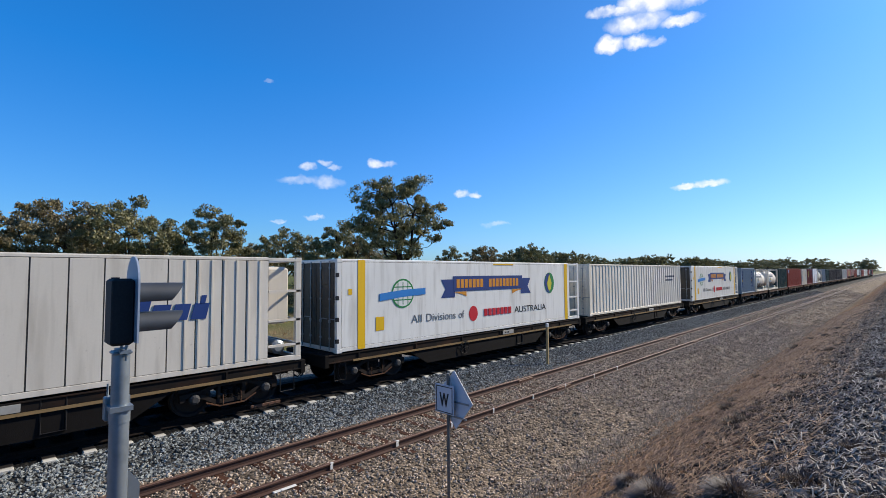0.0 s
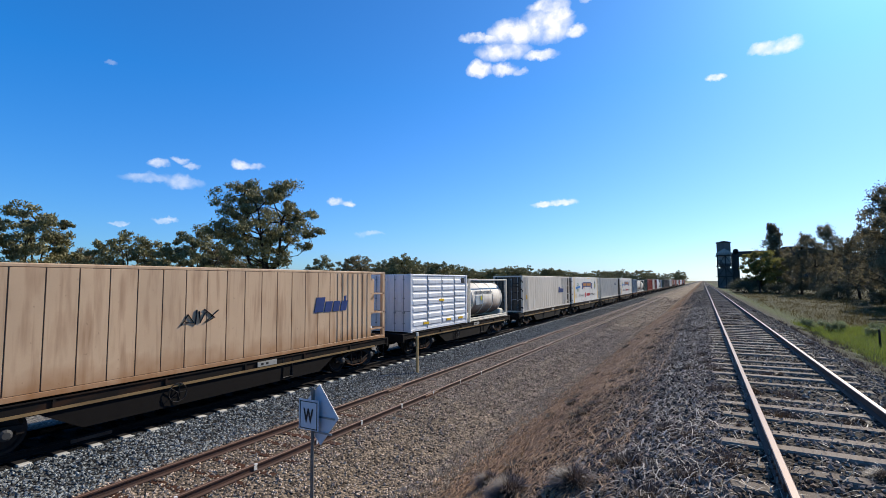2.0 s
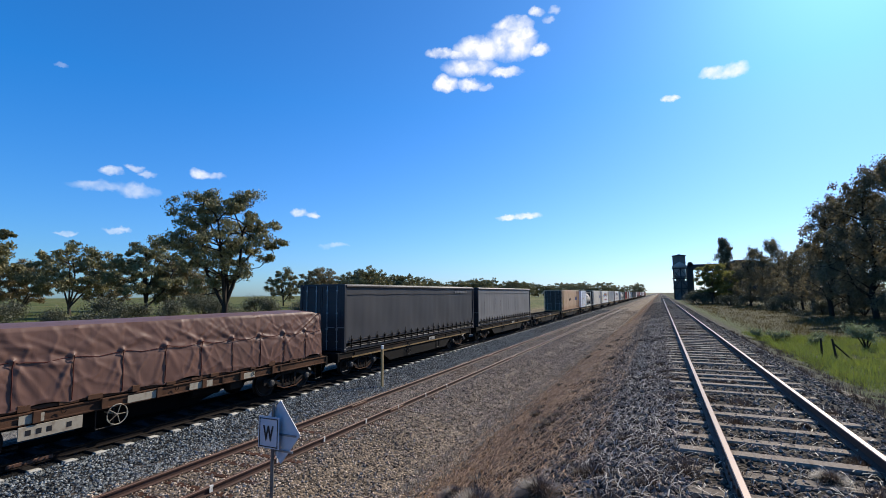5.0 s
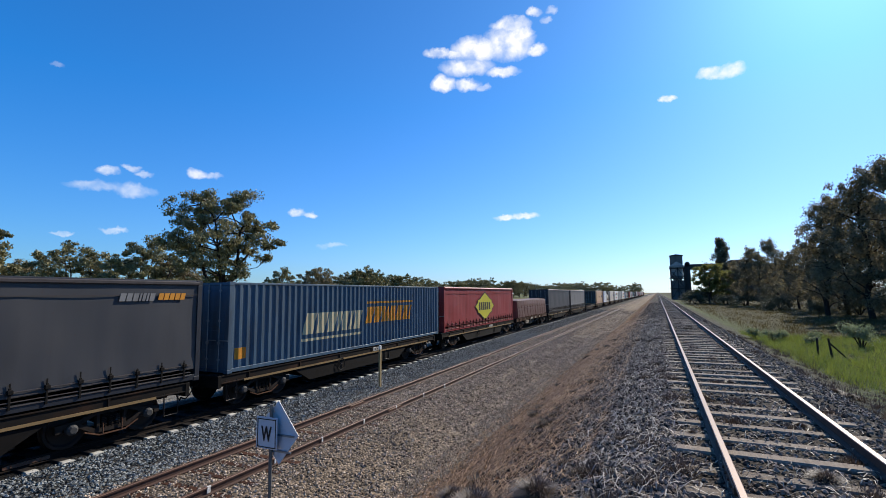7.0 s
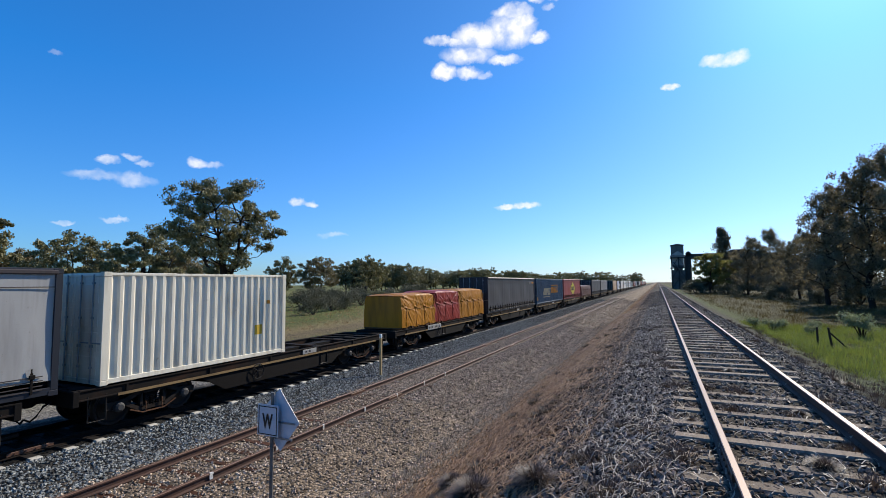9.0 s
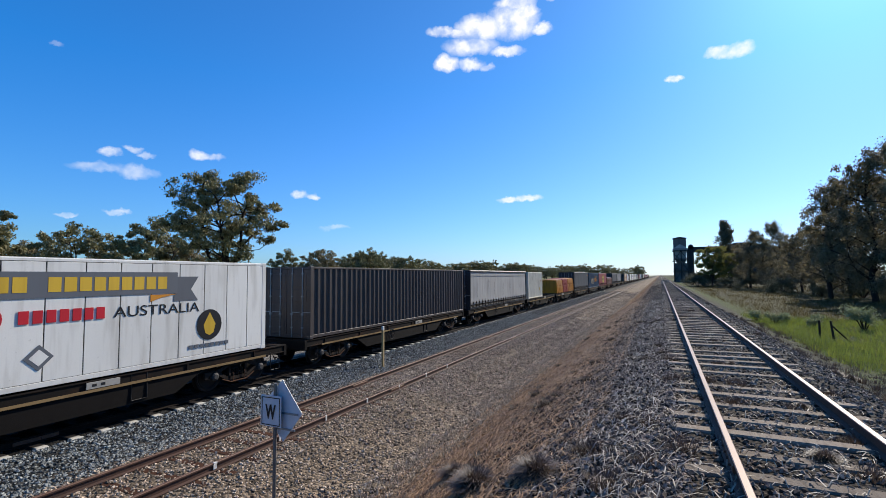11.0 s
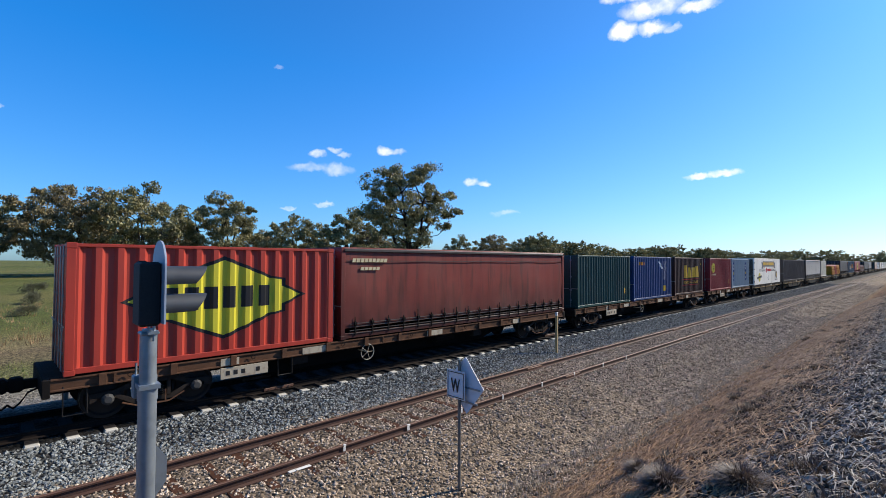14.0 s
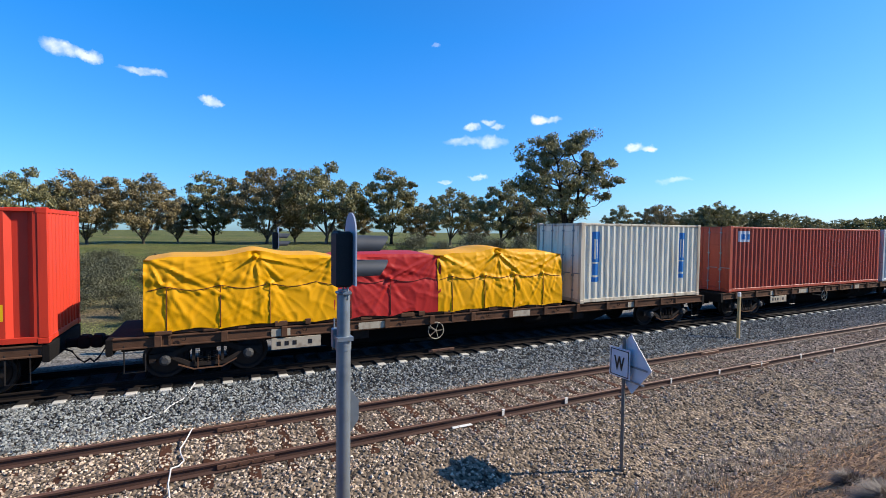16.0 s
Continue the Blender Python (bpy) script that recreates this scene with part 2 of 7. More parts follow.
def ground_material():
    m = bpy.data.materials.new("ground")
    m.use_nodes = True
    nt = m.node_tree
    N, L = nt.nodes.new, nt.links.new
    p = nt.nodes["Principled BSDF"]
    p.inputs["Roughness"].default_value = 0.95
    p.inputs["Specular IOR Level"].default_value = 0.15
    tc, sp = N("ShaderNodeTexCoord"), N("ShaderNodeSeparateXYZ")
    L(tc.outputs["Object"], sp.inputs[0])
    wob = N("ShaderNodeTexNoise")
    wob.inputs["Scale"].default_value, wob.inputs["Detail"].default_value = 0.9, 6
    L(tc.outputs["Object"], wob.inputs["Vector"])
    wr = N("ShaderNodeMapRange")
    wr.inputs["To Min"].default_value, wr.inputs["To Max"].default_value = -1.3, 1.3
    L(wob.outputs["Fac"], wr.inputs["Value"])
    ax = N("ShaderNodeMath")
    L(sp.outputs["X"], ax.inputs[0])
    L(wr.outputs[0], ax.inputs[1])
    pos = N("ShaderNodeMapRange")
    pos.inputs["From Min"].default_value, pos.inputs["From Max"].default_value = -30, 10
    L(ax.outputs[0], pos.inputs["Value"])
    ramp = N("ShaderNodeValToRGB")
    # near-black band from -15.3 to -12.45: the train's shade is in the bed's colour
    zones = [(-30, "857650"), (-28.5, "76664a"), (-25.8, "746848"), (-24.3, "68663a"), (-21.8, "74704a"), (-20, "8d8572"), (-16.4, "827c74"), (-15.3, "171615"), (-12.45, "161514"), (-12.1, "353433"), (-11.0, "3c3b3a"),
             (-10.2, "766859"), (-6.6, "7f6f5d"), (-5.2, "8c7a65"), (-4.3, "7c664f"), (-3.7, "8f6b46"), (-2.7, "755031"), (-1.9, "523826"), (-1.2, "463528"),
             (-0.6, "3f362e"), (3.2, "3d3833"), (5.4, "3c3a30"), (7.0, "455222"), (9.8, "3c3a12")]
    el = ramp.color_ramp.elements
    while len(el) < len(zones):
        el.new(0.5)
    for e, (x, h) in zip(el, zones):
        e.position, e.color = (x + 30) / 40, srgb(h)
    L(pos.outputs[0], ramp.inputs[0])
    # far paddocks in greens and straw
    far = N("ShaderNodeTexNoise")
    far.inputs["Scale"].default_value, far.inputs["Detail"].default_value = 0.035, 4
    L(tc.outputs["Object"], far.inputs["Vector"])
    fr = N("ShaderNodeValToRGB")
    fe = fr.color_ramp.elements
    fe[0].position, fe[0].color = 0.38, srgb("545f29")
    fe[1].position, fe[1].color = 0.66, srgb("787240")
    L(far.outputs["Fac"], fr.inputs[0])
    away = N("ShaderNodeMapRange")
    away.inputs["From Min"].default_value, away.inputs["From Max"].default_value = -30.5, -38
    L(ax.outputs[0], away.inputs["Value"])
    m1 = N("ShaderNodeMix")
    m1.data_type = "RGBA"
    L(away.outputs[0], m1.inputs["Factor"])
    L(ramp.outputs[0], m1.inputs["A"])
    L(fr.outputs[0], m1.inputs["B"])
    # stones
    vo = N("ShaderNodeTexVoronoi")
    vo.inputs["Scale"].default_value = 17
    L(tc.outputs["Object"], vo.inputs["Vector"])
    sep = N("ShaderNodeSeparateColor")
    L(vo.outputs["Color"], sep.inputs[0])
    vr = N("ShaderNodeMapRange")
    vr.inputs["To Min"].default_value, vr.inputs["To Max"].default_value = 0.2, 1.7
    L(sep.outputs[0], vr.inputs["Value"])
    fn = N("ShaderNodeTexNoise")
    fn.inputs["Scale"].default_value, fn.inputs["Detail"].default_value, fn.inputs["Roughness"].default_value = 5.0, 9, 0.8
    L(tc.outputs["Object"], fn.inputs["Vector"])
    fnr = N("ShaderNodeMapRange")
    fnr.inputs["From Min"].default_value, fnr.inputs["From Max"].default_value = 0.25, 0.75
    fnr.inputs["To Min"].default_value, fnr.inputs["To Max"].default_value = 0.35, 1.65
    L(fn.outputs["Fac"], fnr.inputs["Value"])
    mm = N("ShaderNodeMath")
    mm.operation = "MULTIPLY"
    L(vr.outputs[0], mm.inputs[0])
    L(fnr.outputs[0], mm.inputs[1])
    sc = N("ShaderNodeVectorMath")
    sc.operation = "SCALE"
    L(m1.outputs["Result"], sc.inputs[0])
    L(mm.outputs[0], sc.inputs["Scale"])
    L(sc.outputs[0], p.inputs["Base Color"])
    bp = N("ShaderNodeBump")
    bp.inputs["Strength"].default_value, bp.inputs["Distance"].default_value = 0.9, 0.04
    bp.invert = True
    L(vo.outputs["Distance"], bp.inputs["Height"])
    L(bp.outputs[0], p.inputs["Normal"])
    return m


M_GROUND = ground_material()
M_RAIL = material("rusty_rail", srgb("50352a"), 0.75, 0.1, srgb("3a2a22"), 0.5, 2, (1, 0.2, 1), 0.2)
M_RAILTOP = material("worn_rail_head", srgb("8a7060"), 0.5, 0.3, srgb("6a4a3a"), 0.5, 2, (1, 0.1, 1))
# main-line rails, head included: the train's shade darkens the base colour
M_RAILMAIN = material("oily_shaded_rail", srgb("241d19"), 0.8, 0.0, srgb("15110f"), 0.5, 2, (1, 0.2, 1), 0.2)
M_RAILTOP_OLD = material("rusty_rail_head", srgb("70503f"), 0.6, 0.2, srgb("4d3226"), 0.5, 2, (1, 0.15, 1))


def grimy_shaded_concrete():
    """Pale sleeper ends; the train's shade is painted between and beside the rails, over grime."""
    m = material("grimy_shaded_concrete", srgb("d0cabd"), 0.9, 0, srgb("8c8474"), 0.5, 4, bump=0.3, each=0.12)
    nt = m.node_tree
    N, L = nt.nodes.new, nt.links.new
    b = nt.nodes["Principled BSDF"]
    old = b.inputs["Base Color"].links[0].from_socket
    tc, sp, ab, mr, mx = N("ShaderNodeTexCoord"), N("ShaderNodeSeparateXYZ"), N("ShaderNodeMath"), N("ShaderNodeMapRange"), N("ShaderNodeMix")
    L(tc.outputs["Object"], sp.inputs[0])
    ab.operation = "ABSOLUTE"
    L(sp.outputs["X"], ab.inputs[0])
    mr.inputs["From Min"].default_value, mr.inputs["From Max"].default_value = 1.18, 1.1
    L(ab.outputs[0], mr.inputs["Value"])
    mx.data_type = "RGBA"
    L(mr.outputs[0], mx.inputs["Factor"])
    L(old, mx.inputs["A"])
    mx.inputs["B"].default_value = srgb("2b2725")
    L(mx.outputs["Result"], b.inputs["Base Color"])
    return m


M_CONC = grimy_shaded_concrete()
M_TIMBER = material("weathered_timber", srgb("918374"), 0.9, 0, srgb("54453a"), 0.6, 3, (3, 0.4, 3), 0.5, 50, each=0.28)
M_STEELSLEEPER = material("rusty_steel_sleeper", srgb("54382a"), 0.8, 0.2, srgb("35261e"), 0.5, 3, bump=0.3, each=0.2)
M_BOGIE = material("dusty_bogie_casting", srgb("342d28"), 0.85, 0.0, srgb("1c1816"), 0.7, 3, bump=0.3)
M_UNDER = material("grimy_underframe", srgb("1c1917"), 0.85, 0.0, srgb("12100f"), 0.5, 2, bump=0.2)
M_SILL = material("rusty_wagon_sill", srgb("654836"), 0.9, 0.0, srgb("33261f"), 0.7, 2.2, (1, 0.5, 1), 0.2)
M_SILLDARK = material("dark_wagon_sill", srgb("231f1c"), 0.92, 0.0, srgb("5a3a26"), 0.4, 2, (1, 0.4, 1), 0.2)
M_WHEEL = material("wheel_steel", srgb("2e2a28"), 0.5, 0.6, srgb("2a2422"), 0.4, 3)
M_GALV = material("galvanised_steel", srgb("98a0a6"), 0.45, 0.6, srgb("7a8187"), 0.5, 6, vary=0.1)
M_BLACK = material("signal_black", srgb("0a0b0d"), 0.75, 0.0, srgb("17181c"), 0.4, 3)
M_SIGN = material("sign_white", srgb("d6dbe2"), 0.45, 0.0, srgb("a9b0b8"), 0.5, 4, vary=0.05)
M_SIGNBLACK = material("sign_black", srgb("15171b"), 0.5)
M_WHITEPAINT = material("white_paint_mark", srgb("eceae4"), 0.7, 0, srgb("b0a898"), 0.5, 8)
M_POST = material("yellowed_post", srgb("b59c6c"), 0.7, 0, srgb("6e5b42"), 0.5, 4, (1, 1, 0.3))
M_BARK = material("gum_bark", srgb("584d43"), 0.9, 0, srgb("a99c8c"), 0.6, 1.0, (1, 1, 0.3), 0.4, 12)
M_BARKDARK = material("dark_bark", srgb("3f362f"), 0.9, 0, srgb("221d1a"), 0.6, 1.0, (1, 1, 0.3), 0.4, 12)
M_GUM = leafy("gum_leaves", (0.045, 0.052, 0.02), (0.33, 0.29, 0.12))
M_GUMBROWN = leafy("gum_leaves_brown", (0.055, 0.05, 0.02), (0.33, 0.25, 0.11))
M_OAK = leafy("she_oak_needles", (0.05, 0.055, 0.034), (0.27, 0.22, 0.12), through=0.45)
M_LIGHTLEAF = leafy("light_leaves", (0.1, 0.11, 0.025), (0.3, 0.27, 0.07), through=0.5)
M_SHRUB = leafy("shrub_leaves", (0.035, 0.042, 0.02), (0.13, 0.125, 0.06))
M_WATTLE = leafy("wattle_flower", (0.5, 0.36, 0.02), (0.65, 0.5, 0.05))
M_GRASS = leafy("green_grass", (0.08, 0.12, 0.018), (0.28, 0.33, 0.06), through=0.42)
M_MEADOW = leafy("meadow_grass", (0.045, 0.036, 0.006), (0.15, 0.105, 0.014), through=0.3)
M_PALELEAF = leafy("grey_green_leaves", (0.12, 0.15, 0.06), (0.34, 0.38, 0.19), through=0.35)
M_STRAW = leafy("dry_straw", (0.04, 0.02, 0.01), (0.55, 0.32, 0.15))
M_STICK = leafy("bleached_stalks", (0.05, 0.04, 0.03), (0.58, 0.49, 0.38))
M_TUFT = leafy("dry_tuft", (0.035, 0.026, 0.02), (0.14, 0.1, 0.075))
M_STONEDARK = material("siding_stone", srgb("88786a"), 0.9, 0, srgb("3c352f"), 0.5, 3, island=0.85, fine=90)
M_STONE = material("ballast_stone", srgb("868884"), 0.9, 0, srgb("454341"), 0.5, 3, island=0.85, fine=90)
M_STONEBROWN = material("ballast_stone_brown", srgb("bba791"), 0.9, 0, srgb("6e543f"), 0.6, 3, island=0.85, fine=90)


# ---- mesh helpers ----
class Shape:
    """Collects faces of one mesh."""

    def __init__(self):
        self.v, self.f, self.mi, self.weld = [], [], [], False

    def add(self, verts, faces, mi=0):
        o = len(self.v)
        self.v += [tuple(p) for p in verts]
        self.f += [tuple(i + o for i in q) for q in faces]
        self.mi += [mi] * len(faces)
        return self

    def box(self, x0, x1, y0, y1, z0, z1, bevel=0.0, mi=0):
        if not bevel:
            v = [(x, y, z) for x in (x0, x1) for y in (y0, y1) for z in (z0, z1)]
            f = [(0, 1, 3, 2), (4, 6, 7, 5), (0, 4, 5, 1), (2, 3, 7, 6), (0, 2, 6, 4), (1, 5, 7, 3)]
            return self.add(v, f, mi)
        b = min(bevel, (x1 - x0) / 3, (y1 - y0) / 3, (z1 - z0) / 3)
        rings = []
        for z, k in ((z0, b), (z0 + b, 0), (z1 - b, 0), (z1, b)):
            rings.append([(x0 + k + b * 0.4, y0 + k, z), (x1 - k - b * 0.4, y0 + k, z), (x1 - k, y0 + k + b * 0.4, z), (x1 - k, y1 - k - b * 0.4, z),
                          (x1 - k - b * 0.4, y1 - k, z), (x0 + k + b * 0.4, y1 - k, z), (x0 + k, y1 - k - b * 0.4, z), (x0 + k, y0 + k + b * 0.4, z)])
        return self.rings(rings, True, mi)

    def rings(self, rings, caps=True, mi=0):
        n = len(rings[0])
        v = [p for r in rings for p in r]
        f = [(i * n + j, i * n + (j + 1) % n, (i + 1) * n + (j + 1) % n, (i + 1) * n + j) for i in range(len(rings) - 1) for j in range(n)]
        if caps:
            f += [tuple(range(n))[::-1], tuple(range((len(rings) - 1) * n, len(rings) * n))]
        return self.add(v, f, mi)

    def tube(self, points, radii, n=8, mi=0):
        """A round bar through the points."""
        rings = []
        pts = [Vector(p) for p in points]
        for i, p in enumerate(pts):
            d = (pts[min(i + 1, len(pts) - 1)] - pts[max(i - 1, 0)]).normalized()
            u = d.orthogonal().normalized() if abs(d.z) < 0.95 else Vector((1, 0, 0))
            u = (u - d * u.dot(d)).normalized()
            w = d.cross(u)
            r = radii[i] if isinstance(radii, (list, tuple)) else radii
            rings.append([tuple(p + (u * math.cos(2 * math.pi * k / n) + w * math.sin(2 * math.pi * k / n)) * r) for k in range(n)])
        return self.rings(rings, True, mi)

    def prism(self, outline, axis, a, b, mi=0):
        """An outline of (u, v) pushed along an axis from a to b."""
        def put(u, v, w):
            return {"x": (w, u, v), "y": (u, w, v), "z": (u, v, w)}[axis]
        return self.rings([[put(u, v, w) for u, v in outline] for w in (a, b)], True, mi)

    def mesh(self, name, *mats, smooth=False):
        me = bpy.data.meshes.new(name)
        me.from_pydata(self.v, [], self.f)
        for m in mats:
            me.materials.append(m)
        if any(self.mi):
            me.polygons.foreach_set("material_index", self.mi)
        bm = bmesh.new()
        bm.from_mesh(me)
        if self.weld:
            bmesh.ops.remove_doubles(bm, verts=bm.verts, dist=1e-4)
        bmesh.ops.recalc_face_normals(bm, faces=bm.faces)
        bm.to_mesh(me)
        bm.free()
        if smooth:
            me.polygons.foreach_set("use_smooth", [True] * len(me.polygons))
            me.set_sharp_from_angle(angle=radians(40))
        me.update()
        return me


def part(name, shape, mat, parent, label="", smooth=False, at=None):
    me = shape if isinstance(shape, bpy.types.Mesh) else shape.mesh(name, *(mat if isinstance(mat, (list, tuple)) else (mat,)), smooth=smooth)
    ob = new(name, me)
    ob.parent = parent
    if at is not None:
        ob.matrix_basis = at
    return tagged(ob, label)


def raw_mesh(name, verts, faces, mat):
    me = bpy.data.meshes.new(name)
    me.from_pydata(verts, [], faces)
    me.materials.append(mat)
    return me


# ---- the lie of the land ----
RAIL_MID, RAIL_SIDE, RAIL_MAIN = -8.13, 0.63, -12.67   # near rail of each track (siding: left rail)
GAUGE = 1.505
MAIN_X = -13.42
PROFILE = [(-3000, 0.6), (-400, 0.3), (-150, -0.3), (-40, -0.55), (-22, -0.5), (-17.5, -0.35), (-16.2, -0.12), (-15.2, -0.04), (-14.0, -0.03), (-12.3, 0.0),
           (-11.75, -0.04), (-10.9, -0.2), (-10.3, -0.2), (-10, -0.17), (-7.8, -0.17), (-7.3, -0.2), (-6.5, -0.42), (-5.6, -0.52), (-4.6, -0.45), (-3.6, 0.2), (-2.6, 0.82), (-1.6, 1.25),
           (-0.5, 1.6), (0.1, 1.68), (2.7, 1.68), (3.2, 1.55), (4.2, 0.9), (5.2, 0.35), (7, 0.0), (12, -0.15), (60, -0.1), (400, 0.3), (3000, 0.6)]
PX, PZ = np.array([p[0] for p in PROFILE]), np.array([p[1] for p in PROFILE])


def land(x, y):
    z = np.interp(x, PX, PZ)
    rough_ = 0.03 if -7 < x < -0.3 or 3 < x < 60 or x < -16 else 0.006
    z += rough_ * 2 * noise.noise((x * 0.9, y * 0.55, 0.3)) + rough_ * noise.noise((x * 2.7, y * 2.1, 7.3))
    if x < -18:
        z += 0.25 * noise.noise((x * 0.06, y * 0.05, 2.0))
    return float(z)


def build_ground():
    xs = sorted(set([-3000, -1800, -1000, -600, -400, -300, -220, -170, -130] + list(np.arange(-110, -30, 4.0)) + list(np.arange(-30, -16, 1.0)) + list(np.arange(-16, 5.6, 0.25))
                    + list(np.arange(6, 20, 1.0)) + list(np.arange(20, 90, 5.0)) + [90, 130, 200, 300, 500, 900, 1600, 3000]))
    ys = sorted(set([-450, -300, -200, -120, -60, -40, -30, -20] + list(np.arange(-14, 36, 0.4)) + list(np.arange(36, 80, 1.5)) + list(np.arange(80, 220, 6.0)) + [220, 260, 320, 400, 520, 700, 1000, 1500, 2200, 3200]))
    v = [(x, y, land(x, y)) for y in ys for x in xs]
    n = len(xs)
    f = [(j * n + i, j * n + i + 1, (j + 1) * n + i + 1, (j + 1) * n + i) for j in range(len(ys) - 1) for i in range(n - 1)]
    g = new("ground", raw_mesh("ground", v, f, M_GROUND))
    g.data.polygons.foreach_set("use_smooth", [True] * len(f))
    tagged(g, "ballast, dry earth and paddock ground along the railway", "ground", kind="structure")


build_ground()

RAIL_OUT = [(-0.07, 0), (0.07, 0), (0.07, 0.012), (0.012, 0.03), (0.01, 0.11), (0.036, 0.122), (0.036, 0.15), (0.028, 0.157), (-0.028, 0.157), (-0.036, 0.15), (-0.036, 0.122), (-0.01, 0.11), (-0.012, 0.03), (-0.07, 0.012)]


def rail_line(x, top, head, y0=-420, y1=1200):
    s = Shape()
    out = [(x + u, top - 0.157 + w) for u, w in RAIL_OUT]
    s.prism(out, "y", y0, y1)
    me = s.mesh("rail", M_RAILMAIN if head is M_RAILMAIN else M_RAIL, head)
    for p in me.polygons:
        if p.normal.z > 0.5 and p.center.z > top - 0.012:
            p.material_index = 1
    ob = new("rail", me)
    return ob


for x, top, head, lab in ((RAIL_MAIN, 0.2, M_RAILMAIN, "steel rail of the concrete-sleepered main line"), (RAIL_MAIN - GAUGE, 0.2, M_RAILMAIN, "steel rail of the concrete-sleepered main line"),
                          (RAIL_MID, 0.0, M_RAILTOP_OLD, "rusty steel rail of the loop track"), (RAIL_MID - GAUGE, 0.0, M_RAILTOP_OLD, "rusty steel rail of the loop track"),
                          (RAIL_SIDE, 1.866, M_RAILTOP, "worn brown steel rail of the raised siding"), (RAIL_SIDE + GAUGE, 1.866, M_RAILTOP, "worn brown steel rail of the raised siding")):
    rail_ = tagged(rail_line(x, top, head), lab, "rail", "rails")
    for y in ((-0.25, 13.4, 27.1, 40.8) if top == 0.0 else (5.4, 19.1, 32.8, 46.5)):
        for sd in (-1, 1):
            fp = Shape().box(*sorted((x + sd * 0.014, x + sd * 0.042)), y, y + 0.85, top - 0.125, top - 0.045, 0.008)
            for k in range(4):
                fp.tube([(x + sd * 0.04, y + 0.14 + 0.19 * k, top - 0.085), (x + sd * 0.062, y + 0.14 + 0.19 * k, top - 0.085)], 0.018, 6)
            part("joint_bar", fp, M_RAILTOP_OLD, rail_, "bolted rusty joint bar")


# ---- train: wagons ----
WHEEL_R = 0.46
DECK = 1.28


def wheel_shape(side):
    s = Shape()
    prof = [(0.0, 0.10), (0.10, 0.10), (0.12, 0.03), (0.36, 0.02), (0.40, 0.06), (WHEEL_R, 0.06), (WHEEL_R + 0.005, -0.03), (WHEEL_R + 0.028, -0.05), (WHEEL_R + 0.02, -0.075), (0.38, -0.075), (0.36, -0.03), (0.12, -0.04), (0.0, -0.04)]
    n = 20
    rings = [[(side * w, r * math.cos(2 * math.pi * k / n), r * math.sin(2 * math.pi * k / n)) for k in range(n)] for r, w in prof[1:-1]]
    s.rings(rings, True)
    return s


